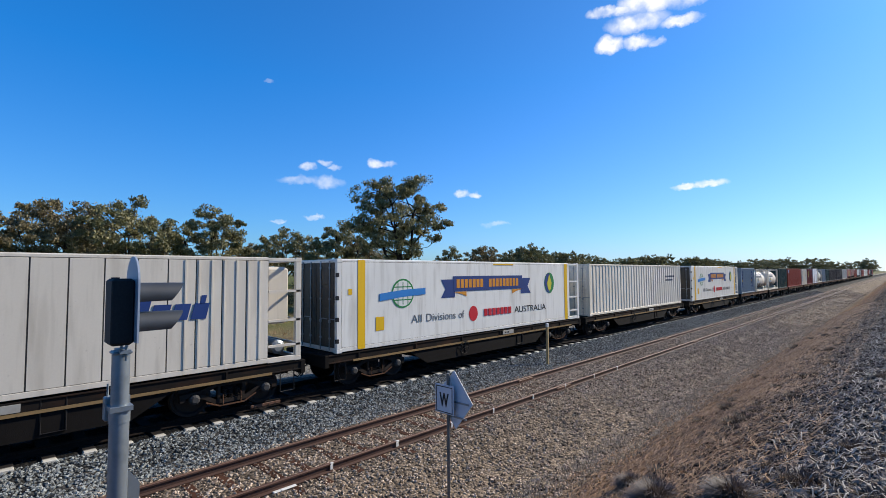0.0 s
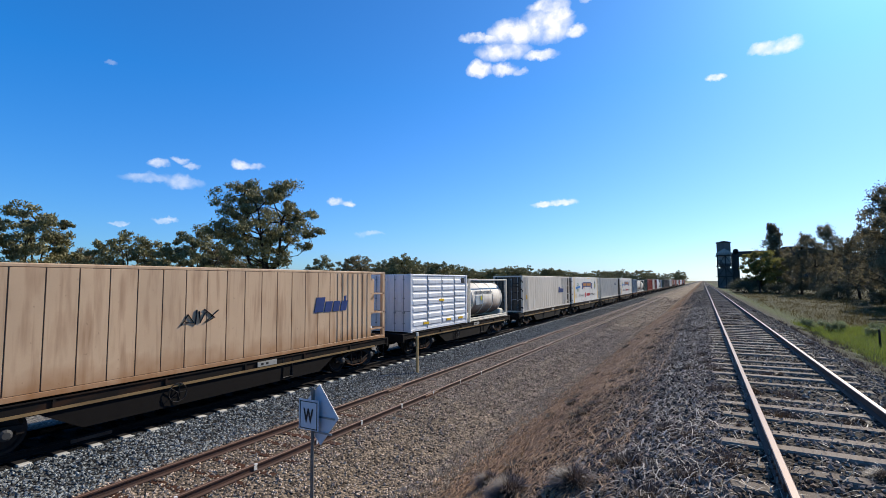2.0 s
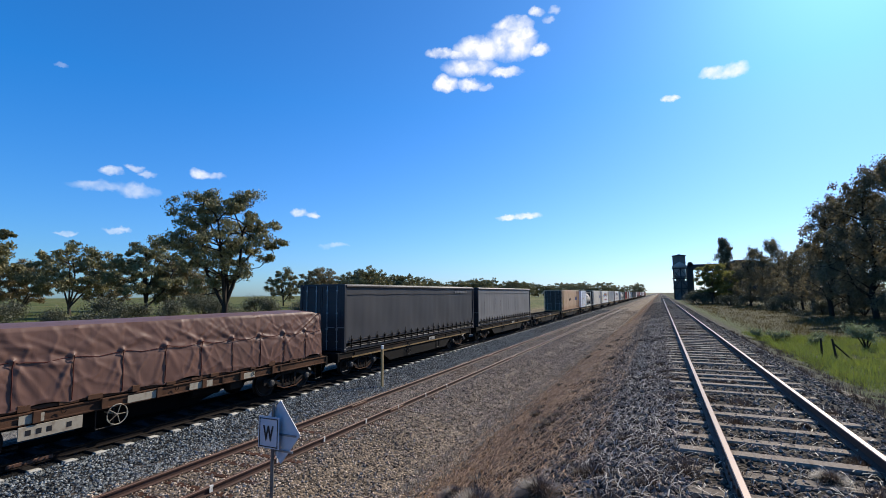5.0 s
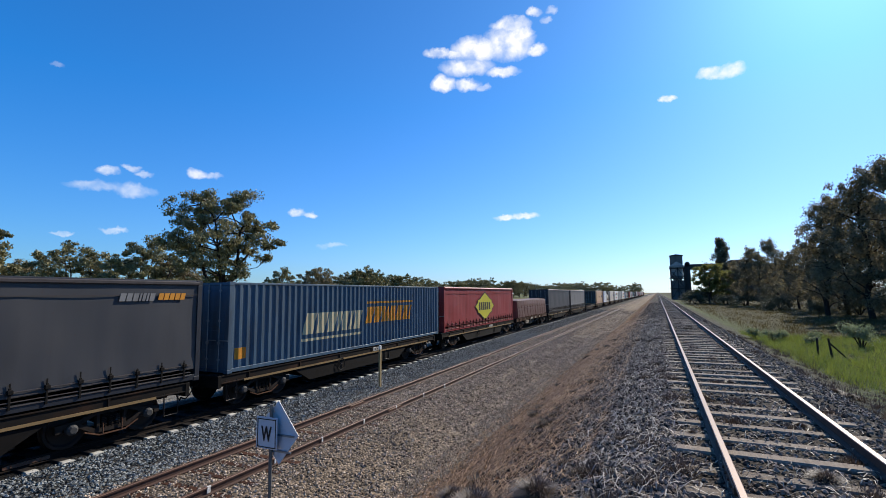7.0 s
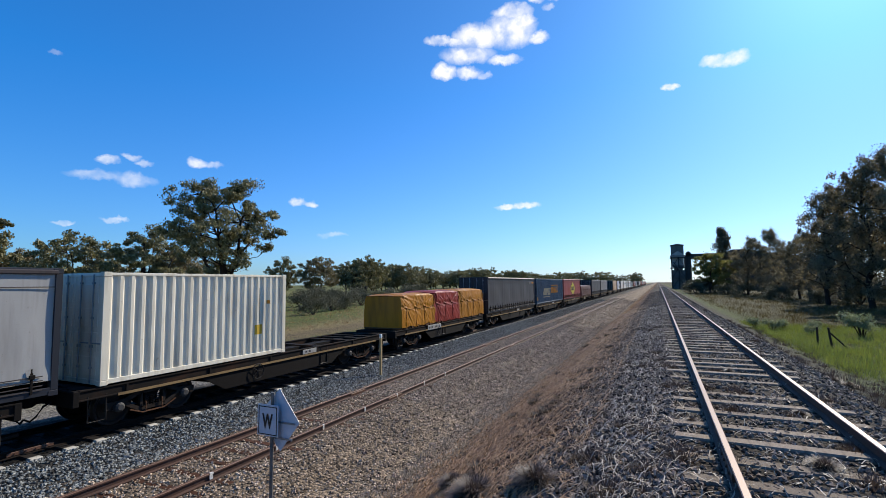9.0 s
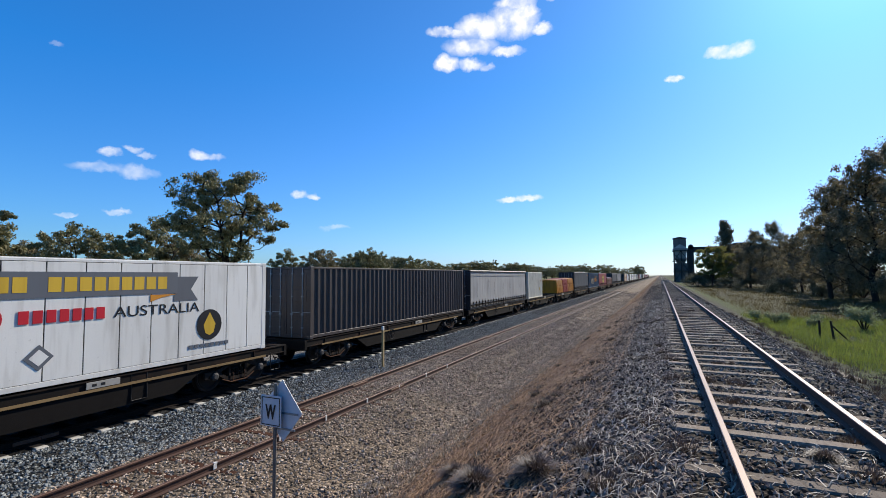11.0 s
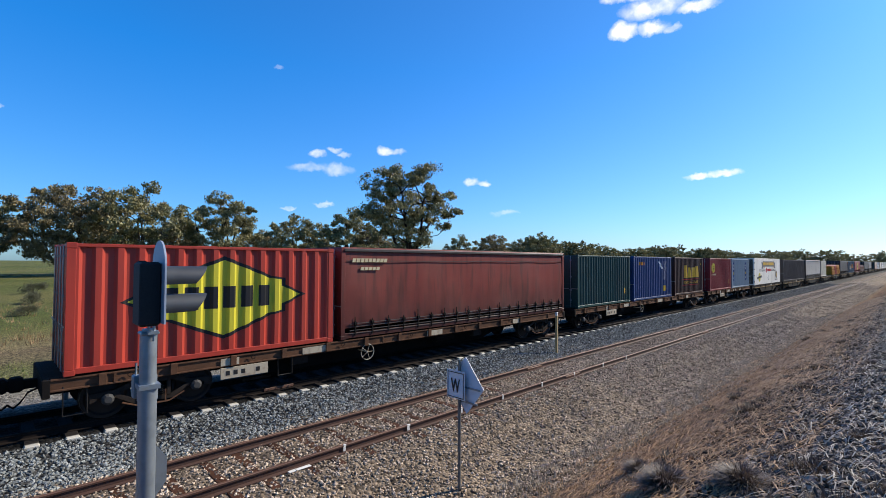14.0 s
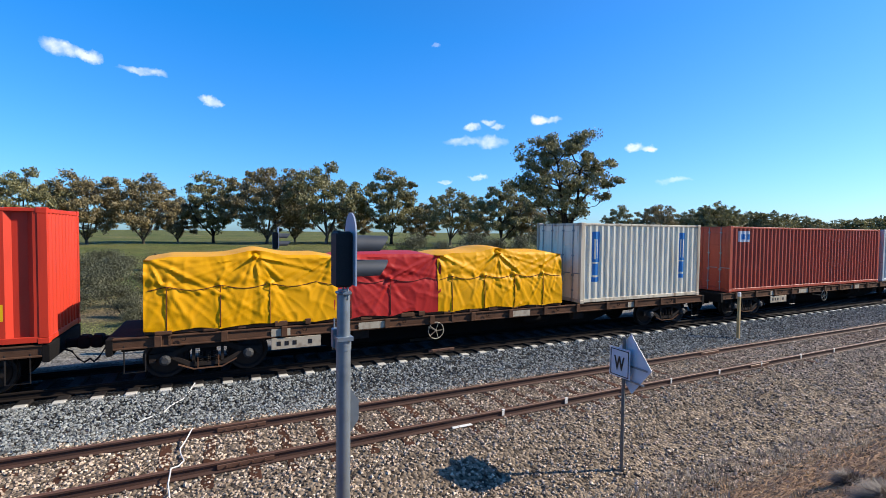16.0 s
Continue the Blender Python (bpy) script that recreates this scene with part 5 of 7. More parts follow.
def load(root, r, f, label, category="container"):
    tagged(root, label, category, "train loads")
    LOADS.append((root, 0.5 * (r + f)))
    return root


def c_rand(L, mat, label, r, f):
    c = load(panel_container(L, 2.86, mat, 22, P["seam"], 0.95, ((-L / 2 + 0.3, -L / 2 + 1.3, 6), (L / 2 - 3.0, L / 2 - 1.2, 7))), r, f, label, "container")
    bars(c, P["ink_blue"], L / 2 - 4.25, 1.33, [0.44], 0.54, 0.07, 0.12)
    bars(c, P["ink_blue"], L / 2 - 3.74, 1.33, [0.36, 0.34, 0.34], 0.38, 0.08, 0.09)
    bars(c, P["ink_blue"], L / 2 - 2.68, 1.7, [0.12], 0.2, 0.07, 0.04)
    for x in (-0.92, -0.42, 0.42, 0.92):
        part("lock_rod", Shape().tube([(x, -L / 2 - 0.05, 0.1), (x, -L / 2 - 0.05, 2.76)], 0.02, 6), P["ink_black"], c)
    for x in (-1.13, 1.1):
        for z in (0.35, 1.05, 1.75, 2.4):
            part("door_hinge", Shape().box(x - 0.06, x + 0.09, -L / 2 - 0.035, -L / 2 - 0.012, z, z + 0.1), P["ink_black"], c)
    part("door_gasket", Shape().box(-0.025, 0.025, -L / 2 - 0.03, -L / 2 - 0.012, 0.1, 2.75), P["ink_black"], c)
    for z, n_ in ((2.2, 4), (1.95, 5), (1.5, 3)):
        for k in range(n_):
            part("lettering_bar", Shape().box(0.5 + 0.1 * k, 0.57 + 0.1 * k, -L / 2 - 0.03, -L / 2 - 0.012, z, z + 0.1), P["ink_black"], c)
    flat_panel("warning_sticker", c, rect(-L / 2 + 0.75, 1.0, 0.26, 0.36), P["gold"], 0.02)
    return c


def front_copy(ob, s_mid, label=""):
    c = copy_thing(ob, pose(0, 0, 0))
    if label:
        tagged(c, label)
    LOADS.append((c, s_mid))
    return c


lind = load(panel_container(14.7, 2.86, P["clean_white"], 1, P["seam"], 0.95), 7.8, 22.5, "white refrigerated container with ribbon emblem and yellow end stripes")
for y in (-6.6, 5.9):
    flat_panel("yellow_stripe", lind, rect(y, 0.05, 0.28, 2.78), P["signal_yellow"], 0.004)
for y, w in ((-5.9, 0.34), (-6.95, 0.14)):
    flat_panel("yellow_sticker", lind, rect(y, 0.55 if w > 0.2 else 1.75, w, w * 1.3), P["signal_yellow"], 0.004)
flat_panel("yellow_strip", lind, rect(0.2, 2.72, 1.4, 0.06), P["signal_yellow"], 0.004)
reefer_marks(lind, -0.65)
wc = load(box_container(14.6, 2.86, P["cream"], 0.4, 0.03), 23.7, 38.3, "cream corrugated refrigerated container, dusty", "container")
bars(wc, P["ink_grey"], 4.2, 2.0, [0.3] * 5, 0.12, 0.06)
bars(wc, P["ink_grey"], 4.2, 1.75, [0.3] * 4, 0.12, 0.06)
front_copy(lind, 48.3)
rand1 = c_rand(14.45, P["grey_white"], "grey-white panelled refrigerated container with blue lettering bars", -7.83, 6.63)
tank = load(tank_container(P["tank_white"], P["cream"]), -17.25, -11.1, "white tank container in an open steel frame", "tank container")
for nm_, o_, m_, x_ in (("pale_sticker", rect(-1.9, 0.98, 0.55, 0.55), "ice_blue", 1.1), ("blue_sticker", rect(-1.32, 0.98, 0.5, 0.55), "pale_blue", 1.1), ("yellow_spot", disc(-1.08, 1.36, 0.14), "lemon", 1.108)):
    part(nm_, Shape().prism(o_, "x", x_ - 0.03, x_ + 0.002), P[m_], tank)
for k_ in range(12):
    part("lettering_bar", Shape().prism(rect(-1.9 + 0.2 * k_ + (0.1 if k_ > 5 else 0), 1.62, 0.12, 0.2), "x", 1.03, 1.062), P["faded_ink"], tank)
part("side_beam", Shape().box(W2 - 0.05, W2 - 0.006, -2.9, 2.9, 0.16, 0.24, 0.008), P["cream"], tank)
ws = load(side_door_container(6.1, 2.8, P["cold_white"]), -23.7, -17.5, "cold white container with ribbed folding side doors", "container")
for y, z in ((-1.9, 0.3), (-0.3, 1.4), (0.5, 0.32), (1.9, 0.32)):
    flat_panel("yellow_label", ws, rect(y, z, 0.5, 0.12), P["signal_yellow"], 0.02)
flat_panel("black_mark", ws, rect(2.3, 2.35, 0.4, 0.3), P["ink_black"], 0.02)
rand2 = c_rand(14.75, P["dusty_cream"], "dust-brown panelled refrigerated container with blue lettering bars", -40.5, -25.7)
scr = Shape()
for pts in (((0, 0), (0.25, 0.35), (0.5, 0.05), (0.2, 0.1)), ((0.55, 0.0), (0.6, 0.5)), ((0.7, 0.45), (0.75, 0.05), (0.95, 0.4)), ((0.9, 0.5), (1.35, 0.2), (0.95, 0.05), (1.5, 0.45))):
    scr.tube([(W2 + 0.012, -1.75 + u * 0.72, 1.28 + w * 0.8) for u, w in pts], 0.022, 4)
part("graffiti_scrawl", scr, P["ink_black"], rand2, "black sprayed scrawl")
cur1 = load(curtain_container(15.2, 2.86, P["silver_curtain"], P["dark_frame"], P["dark_brown"]), -72.9, -57.7, "silver-grey curtain-sided container with strap buckles", "container")
cur2 = load(curtain_container(15.15, 2.86, P["dark_curtain"], P["dark_frame"], P["dark_brown"]), -89.0, -73.8, "dark grey curtain-sided container with strap buckles", "container")
bars(cur2, P["silver_curtain"], 4.2, 2.45, [0.2] * 8, 0.16, 0.06, 0.04)
tp0 = load(tarped_load(12.6, [(-6.2, 6.2, 0, 1.75)], [P["tan_tarp"]], 11), -103.0, -90.2, "low load under a dull brown tarpaulin", "tarpaulin load")
lf = load(curtain_container(15.3, 2.86, P["red_curtain"], P["red_curtain"], P["maroon"]), -119.9, -104.5, "red curtain-sided container with a yellow star badge", "container")
star_mark(lf, 0.0, 1.46, 2.1, 1.02)
blue = load(box_container(15.3, 2.86, P["steel_blue"], 0.31, 0.05), -136.1, -120.75, "weathered steel-blue corrugated container with cream and orange lettering bars", "container")
bars(blue, P["cream_ink"], -4.25, 0.92, [0.6, 0.55, 0.5, 0.2, 0.38, 0.2, 0.5], 0.8, 0.13, 0.2)
bars(blue, P["orange"], -0.1, 1.1, [0.55, 0.55, 0.3, 0.2, 0.55, 0.55, 0.5, 0.2], 0.75, 0.12, 0.2)
flat_panel("cream_line", blue, rect(-4.3, 0.66, 3.9, 0.1, 0.02), P["cream_ink"], 0.006)
flat_panel("orange_line", blue, rect(0.0, 2.0, 4.4, 0.1, 0.02), P["orange"], 0.006)
flat_panel("orange_label", blue, rect(-7.35, 0.4, 0.42, 0.36), P["orange"], 0.006)
cur3 = load(curtain_container(15.3, 2.86, P["dark_curtain"], P["dark_frame"], P["dark_brown"]), -152.4, -137.0, "dark grey curtain-sided container, dark blue ends", "container")
bars(cur3, P["silver_curtain"], 5.3, 2.3, [0.14, 0.13, 0.13, 0.05, 0.08, 0.05, 0.13], 0.2, 0.03, 0.04)
bars(cur3, P["orange"], 6.3, 2.32, [0.13] * 5, 0.18, 0.03, 0.04)
tarp = load(tarped_load(12.6, [(-6.25, -2.2, 0, 1.8), (-2.3, 1.6, 1, 1.9), (1.5, 6.25, 0, 1.95)], [P["old_yellow"], P["old_red"]], 5), -165.95, -153.3, "stacked load under dusty yellow and maroon tarpaulins", "tarpaulin load")
cream = load(box_container(6.1, 2.75, P["bone_white"]), -180.45, -174.33, "cream corrugated twenty-foot container with an orange label", "container")
flat_panel("orange_label", cream, rect(1.7, 0.75, 0.3, 0.32), P["gold"], 0.006)
flat_panel("orange_label", cream, rect(2.2, 1.75, 0.12, 0.12), P["orange"], 0.006)
bars(cream, P["ink_black"], 1.85, 1.1, [0.05], 1.2)
cw = load(curtain_container(15.2, 2.8, P["white_curtain"], P["dark_frame"], P["dark_brown"]), -196.5, -181.3, "pale grey curtain-sided container", "container")
dk = load(box_container(15.3, 2.8, P["dark_brown"], 0.36, 0.06), -213.1, -197.8, "dark brown corrugated container", "container")
lb = load(panel_container(12.75, 2.86, P["clean_white"], 16, P["seam"], 0.0), -228.1, -215.35, "white panelled refrigerated container with faded ribbon emblem", "container")
f_ = flat_panel
ribbon_mark(lb, 0.3, 2.85, 1.96, 2.54, P["ink_grey"], P["gold"])
letters("lettering", "All Divisions of", 0.42, -4.2, 1.42, P["ink_grey"], lb, 0.003, 2.6)
f_("round_badge", lb, disc(-0.92, 1.55, 0.27, 0.3), P["ink_red"], 0.01)
bars(lb, P["ink_red"], -0.39, 1.42, [0.18] * 7, 0.28, 0.07)
letters("lettering", "AUSTRALIA", 0.38, 1.5, 1.42, P["ink_black"], lb, 0.003, 2.35)
f_("globe_badge", lb, disc(-4.16, 0.8, 0.48), P["lemon"], 0.008)
for k_ in (-0.2, 0.0, 0.2):
    f_("globe_line", lb, rect(-4.16 + k_ - 0.015, 0.45, 0.03, 0.7), P["ink_grey"], 0.01)
f_("globe_band", lb, [(-5.2, 0.6), (-4.16, 0.72), (-3.1, 0.78), (-3.1, 1.0), (-4.16, 0.94), (-5.2, 0.82)], P["ink_black"], 0.014)
f_("drop_badge", lb, disc(4.2, 1.0, 0.42, 0.45), P["ink_black"], 0.008)
f_("drop_core", lb, [(4.2, 1.36), (4.0, 1.0), (4.06, 0.76), (4.2, 0.68), (4.34, 0.76), (4.4, 1.0)], P["gold"], 0.012)
bars(lb, P["ink_grey"], 3.55, 0.36, [0.13] * 8, 0.1, 0.04)
f_("diamond_badge", lb, [(0.0, 0.4), (0.28, 0.68), (0.0, 0.96), (-0.28, 0.68)], P["ink_grey"], 0.008)
f_("diamond_core", lb, [(0.0, 0.5), (0.18, 0.68), (0.0, 0.86), (-0.18, 0.68)], P["clean_white"], 0.012)


def hire_me(c, y):
    flat_panel("blue_banner", c, rect(y, 0.66, 0.38, 1.74), P["ink_blue"], 0.004)
    letters("lettering", "HIRE", 0.26, y + 0.03, 2.02, P["clean_white"], c, 0.006, 0.32)
    letters("lettering", "ME", 0.26, y + 0.07, 1.74, P["clean_white"], c, 0.006, 0.24)
    flat_panel("round_badge", c, disc(y + 0.19, 1.38, 0.14), P["gold"], 0.008)
    bars(c, P["clean_white"], y + 0.04, 1.0, [0.04] * 5, 0.05, 0.02)
    bars(c, P["clean_white"], y + 0.06, 0.86, [0.04] * 4, 0.05, 0.02)


hm = load(box_container(6.1, 2.75, P["pale_blue"]), -236.45, -230.3, "pale blue corrugated container with dark blue banners", "container")
hire_me(hm, -2.62)
hire_me(hm, 1.66)
mar = load(box_container(6.06, 2.75, P["maroon"]), -242.9, -236.85, "maroon corrugated container with a yellow round badge", "container")
flat_panel("round_badge", mar, disc(-2.05, 1.92, 0.42), P["lemon"], 0.006)
for k in range(3):
    flat_panel("badge_slash", mar, rect(-2.2, 1.72 + 0.13 * k, 0.3, 0.07, 0.1), P["brown"], 0.01)
bars(mar, P["cream_ink"], -2.5, 1.3, [0.1] * 8, 0.13, 0.03)
flat_panel("yellow_label", mar, rect(2.35, 0.5, 0.2, 0.36), P["gold"], 0.006)
kent = load(box_container(6.1, 2.75, P["brown"]), -250.85, -244.75, "dark brown corrugated container with golden lettering bars", "container")
ky = -1.2
for w, top_ in ((0.76, 2.16), (0.7, 2.0), (0.76, 2.0), (0.68, 2.08)):
    flat_panel("lettering_bar", kent, rect(ky, 1.24, 0.2, top_ - 1.24), P["gold"], 0.006)
    flat_panel("lettering_bar", kent, [(ky + 0.26, 1.24), (ky + w, 1.24), (ky + w - 0.06, top_), (ky + 0.3, top_)], P["gold"], 0.006)
    ky += w + 0.12
letters("lettering", "MOVING & STORAGE", 0.26, -1.24, 0.8, P["gold"], kent, 0.003, 3.1)
for z_ in (0.68, 1.1):
    flat_panel("red_line", kent, rect(-1.45, z_, 3.5, 0.03), P["ink_red"], 0.006)
flat_panel("yellow_label", kent, rect(2.55, 2.2, 0.06, 0.12), P["gold"], 0.006)
db = load(box_container(6.1, 2.75, P["blue"]), -257.65, -251.55, "blue corrugated container with a small yellow label", "container")
flat_panel("yellow_label", db, rect(1.65, 0.45, 0.4, 0.36), P["gold"], 0.006)
flat_panel("white_blue_mark", db, [(0.75, 2.5), (1.35, 2.3), (1.55, 1.95), (1.3, 1.95)], P["cold_white"], 0.006)
bars(db, P["cold_white"], 1.75, 1.2, [0.05, 0.05], 1.3, 0.28)
bars(db, P["orange"], -2.2, 2.2, [0.12] * 5, 0.2, 0.04)
gr = load(box_container(6.1, 2.75, P["teal"]), -264.35, -258.15, "dark green corrugated container", "container")
flat_panel("yellow_label", gr, rect(2.3, 0.55, 0.22, 0.32), P["gold"], 0.006)
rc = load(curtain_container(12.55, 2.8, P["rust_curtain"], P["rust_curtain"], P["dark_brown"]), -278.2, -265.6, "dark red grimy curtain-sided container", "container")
bars(rc, P["cream_ink"], -5.9, 2.35, [0.12] * 9, 0.12, 0.03, 0.03)
bars(rc, P["cream_ink"], -5.6, 2.1, [0.12] * 5, 0.1, 0.03, 0.03)
lx = load(box_container(6.2, 2.75, P["red"], 0.4, 0.06), -284.65, -278.45, "red corrugated container with a big yellow star badge", "container")
star_mark(lx, 0.02, 1.46, 2.05, 0.94)
sb = load(box_container(6.06, 2.75, P["ice_blue"]), -291.85, -285.8, "ice-blue corrugated container with a dark blue banner", "container")
hire_me(sb, -2.62)
br = load(box_container(12.4, 2.75, P["orange_red"]), -304.75, -292.3, "faded orange-red corrugated forty-foot container", "container")
flat_panel("white_badge", br, rect(-5.6, 2.1, 0.75, 0.45), P["cold_white"], 0.006)
bars(br, P["sky_ink"], -5.5, 2.2, [0.12] * 4, 0.22, 0.04)
wh = load(box_container(6.06, 2.75, P["bone_white"], frame_mat=P["rusty_white"]), -312.65, -306.6, "chalky white corrugated container with blue upright lettering", "container")
for y in (-2.5, 1.85):
    flat_panel("blue_mark", wh, rect(y, 1.4, 0.34, 1.05), P["sky_ink"], 0.006)
    flat_panel("blue_mark", wh, rect(y + 0.03, 0.95, 0.26, 0.4), P["sky_ink"], 0.006)
    flat_panel("blue_mark", wh, rect(y, 0.72, 0.32, 0.16), P["sky_ink"], 0.006)
    bars(wh, P["bone_white"], y + 0.09, 1.5, [0.05, 0.05], 0.7, 0.05, 0.0, "white_gap")
ty = load(tarped_load(11.75, [(-5.88, -1.55, 0, 1.74), (-1.65, 1.45, 1, 1.74), (1.35, 5.88, 0, 1.76)], [P["tarp_yellow"], P["tarp_red"]], 2, 0.0, (-3.56, 3.42)), -325.2, -313.4, "stacked load under bright yellow and red tarpaulins", "tarpaulin load")
rd = load(box_container(12.2, 2.8, P["bright_red"], 0.62, 0.09), -339.0, -326.85, "bright red corrugated container with a yellow label", "container")
flat_panel("yellow_label", rd, rect(5.0, 0.5, 0.38, 0.34), P["signal_yellow"], 0.006)
# wagons further along the line
s_at = 57.2
for ob, ln in ((hm, 6.1), (tank, 6.1), (tank, 6.1), (gr, 6.1), (br, 12.4), (wh, 6.1), (mar, 6.1), (ws, 6.1), (tank, 6.1), (hm, 6.1), (gr, 6.1), (dk, 15.3), (dk, 15.3), (wc, 14.6), (lf, 15.3), (rc, 12.6),
               (br, 12.4), (cw, 15.2), (wh, 6.1), (mar, 6.1), (br, 12.4), (lind, 13.4), (wc, 14.6), (br, 12.4), (rc, 12.6), (dk, 15.3), (br, 12.4)):
    front_copy(ob, s_at + ln / 2)
    s_at += ln + 0.9
FRONT_END = s_at
WAGON_SPANS = [(23.2, 38.9, "skel"), (7.4, 22.7, "skel"), (40.2, 56.0, "skel"), (-8.6, 6.8, "skel"), (-24.3, -10.6, "skel"), (-41.2, -25.4, "skel"), (-56.6, -42.2, "skel"), (-73.3, -57.3, "skel"), (-89.4, -74.4, "skel"),
               (-103.4, -90.0, "flat"), (-120.2, -104.2, "skel"), (-136.4, -121.2, "skel"), (-152.7, -137.3, "skel"), (-166.6, -153.5, "skel"), (-181.0, -167.4, "skel"), (-196.8, -181.9, "skel"), (-213.4, -197.7, "skel"),
               (-229.0, -214.3, "skel"), (-243.5, -229.8, "flat"), (-264.6, -244.4, "flat"), (-285.0, -265.5, "flat"), (-305.2, -285.9, "flat"), (-325.9, -306.2, "flat"), (-340.5, -326.8, "flat")]
y_ = 57.0
while y_ < FRONT_END:
    WAGON_SPANS.append((y_, y_ + 13.7, "far"))
    y_ += 14.5
made = {}
for r_, e_, style_ in WAGON_SPANS:
    key = (round(e_ - r_, 1), style_, r_ == -166.6)
    if key in made:
        w_ = copy_thing(made[key], pose(0, 0, 0))
    else:
        w_ = made[key] = build_wagon(r_, e_, style_)
        tagged(w_, "rusty container flat wagon with pale patches on its sill" if style_ != "skel" else "dark skeletal container wagon on two bogies", "rail wagon", "train wagons")
    WAGONS.append((w_, 0.5 * (r_ + e_)))


# ---- lineside: signal, sign, posts ----
def build_signal():
    root = new("signal_post")
    root.location = (-4.72, 0.92, -0.4)
    pole = Shape().tube([(0, 0, 0), (0, 0, 2.92), (0, 0, 2.92), (0, 0, 3.42)], [0.072, 0.072, 0.066, 0.066], 20)
    pole.tube([(0, 0, 2.86), (0, 0, 2.96)], 0.078, 20)
    part("pole", pole, M_GALV, root, "galvanised steel pole", smooth=True)
    cap = Shape().box(-0.07, 0.07, -0.07, 0.07, 3.42, 3.45, 0.01)
    for dx in (-0.09, 0.09):
        cap.tube([(dx, 0.02, 3.37), (dx, 0.02, 3.5)], 0.012, 6)
    cap.box(-0.11, 0.11, -0.03, 0.05, 3.43, 3.46)
    part("cap_bracket", cap, M_GALV, root)
    # head: the lamps face along the line, the rear door faces back
    head = part("signal_head", Shape().box(-0.12, 0.12, -0.1, 0.06, 3.5, 4.05, 0.02), M_BLACK, root, "black two-aspect signal head")
    bolts = Shape()
    for z in (3.56, 3.75, 4.02):
        bolts.box(-0.155, -0.13, -0.06, 0.0, z, z + 0.04)
    part("hinge", bolts, M_BLACK, head)
    out = [(-0.21, 3.52), (0.21, 3.52), (0.21, 4.0)] + [(0.21 * math.cos(a), 4.02 + 0.22 * math.sin(a)) for a in np.linspace(0.1, math.pi - 0.1, 12)] + [(-0.21, 4.0)]
    s = Shape().prism([(u, w) for u, w in out], "y", 0.065, 0.08)
    part("target_board", s, M_GALVBACK, head, "grey rounded backboard")
    for z in (3.66, 3.91):
        hood = Shape()
        n = 14
        rings = []
        for y, r in ((0.08, 0.105), (0.46, 0.1)):
            rings.append([(r * math.cos(a), y - (0.14 if y > 0.2 else 0) * (1 - math.sin(a)) * 0.5, z + r * math.sin(a)) for a in np.linspace(-0.6, math.pi + 0.6, n)])
        v = [p for r in rings for p in r] + [(p[0] * 0.93, p[1], (p[2] - z) * 0.93 + z) for r in rings for p in r]
        f = []
        for j in range(n - 1):
            f += [(j, j + 1, n + j + 1, n + j), (2 * n + j, 3 * n + j, 3 * n + j + 1, 2 * n + j + 1), (n + j, n + j + 1, 3 * n + j + 1, 3 * n + j)]
        hood.add(v, f)
        lamp = part("lamp_hood", hood, M_HOOD, head, "dark grey lamp hood", smooth=True)
        part("lens", Shape().tube([(0, 0.06, z), (0, 0.09, z)], 0.095, 18), M_BLACK, lamp)
    br_ = Shape()
    br_.box(-0.13, 0.09, -0.08, 0.08, 2.96, 3.0)
    br_.box(-0.16, -0.07, -0.09, 0.09, 2.86, 3.06, 0.01)
    for dy in (-0.06, 0.05):
        br_.tube([(-0.14, dy, 2.98), (-0.14, dy, 3.16)], 0.009, 6)
    br_.box(-0.16, 0.02, -0.02, 0.02, 3.0, 3.03)
    part("clamp_bracket", br_, M_GALV, root, at=pose(0, 0, 0))
    plate = Shape().prism([(0.075, 2.1), (0.16, 2.22), (0.16, 2.42), (0.075, 2.55)], "x", -0.01, 0.0)
    part("side_plate", plate, M_GALV, root, at=pose(0.0, 0.0, -0.1))
    tagged(root, "grey steel pole carrying a black two-lamp railway signal", "railway signal")
    return root


M_HOOD = material("hood_grey", srgb("3c4046"), 0.55, 0, srgb("2a2c30"), 0.4, 3)
M_GALVBACK = material("backboard_grey", srgb("aab4c2"), 0.5, 0.2, srgb("8a94a2"), 0.4, 3, vary=0.06)
signal_near = build_signal()
tagged(copy_thing(signal_near, pose(-16.4, 1.5, -0.45)), "black two-lamp railway signal on a pole beyond the main line")


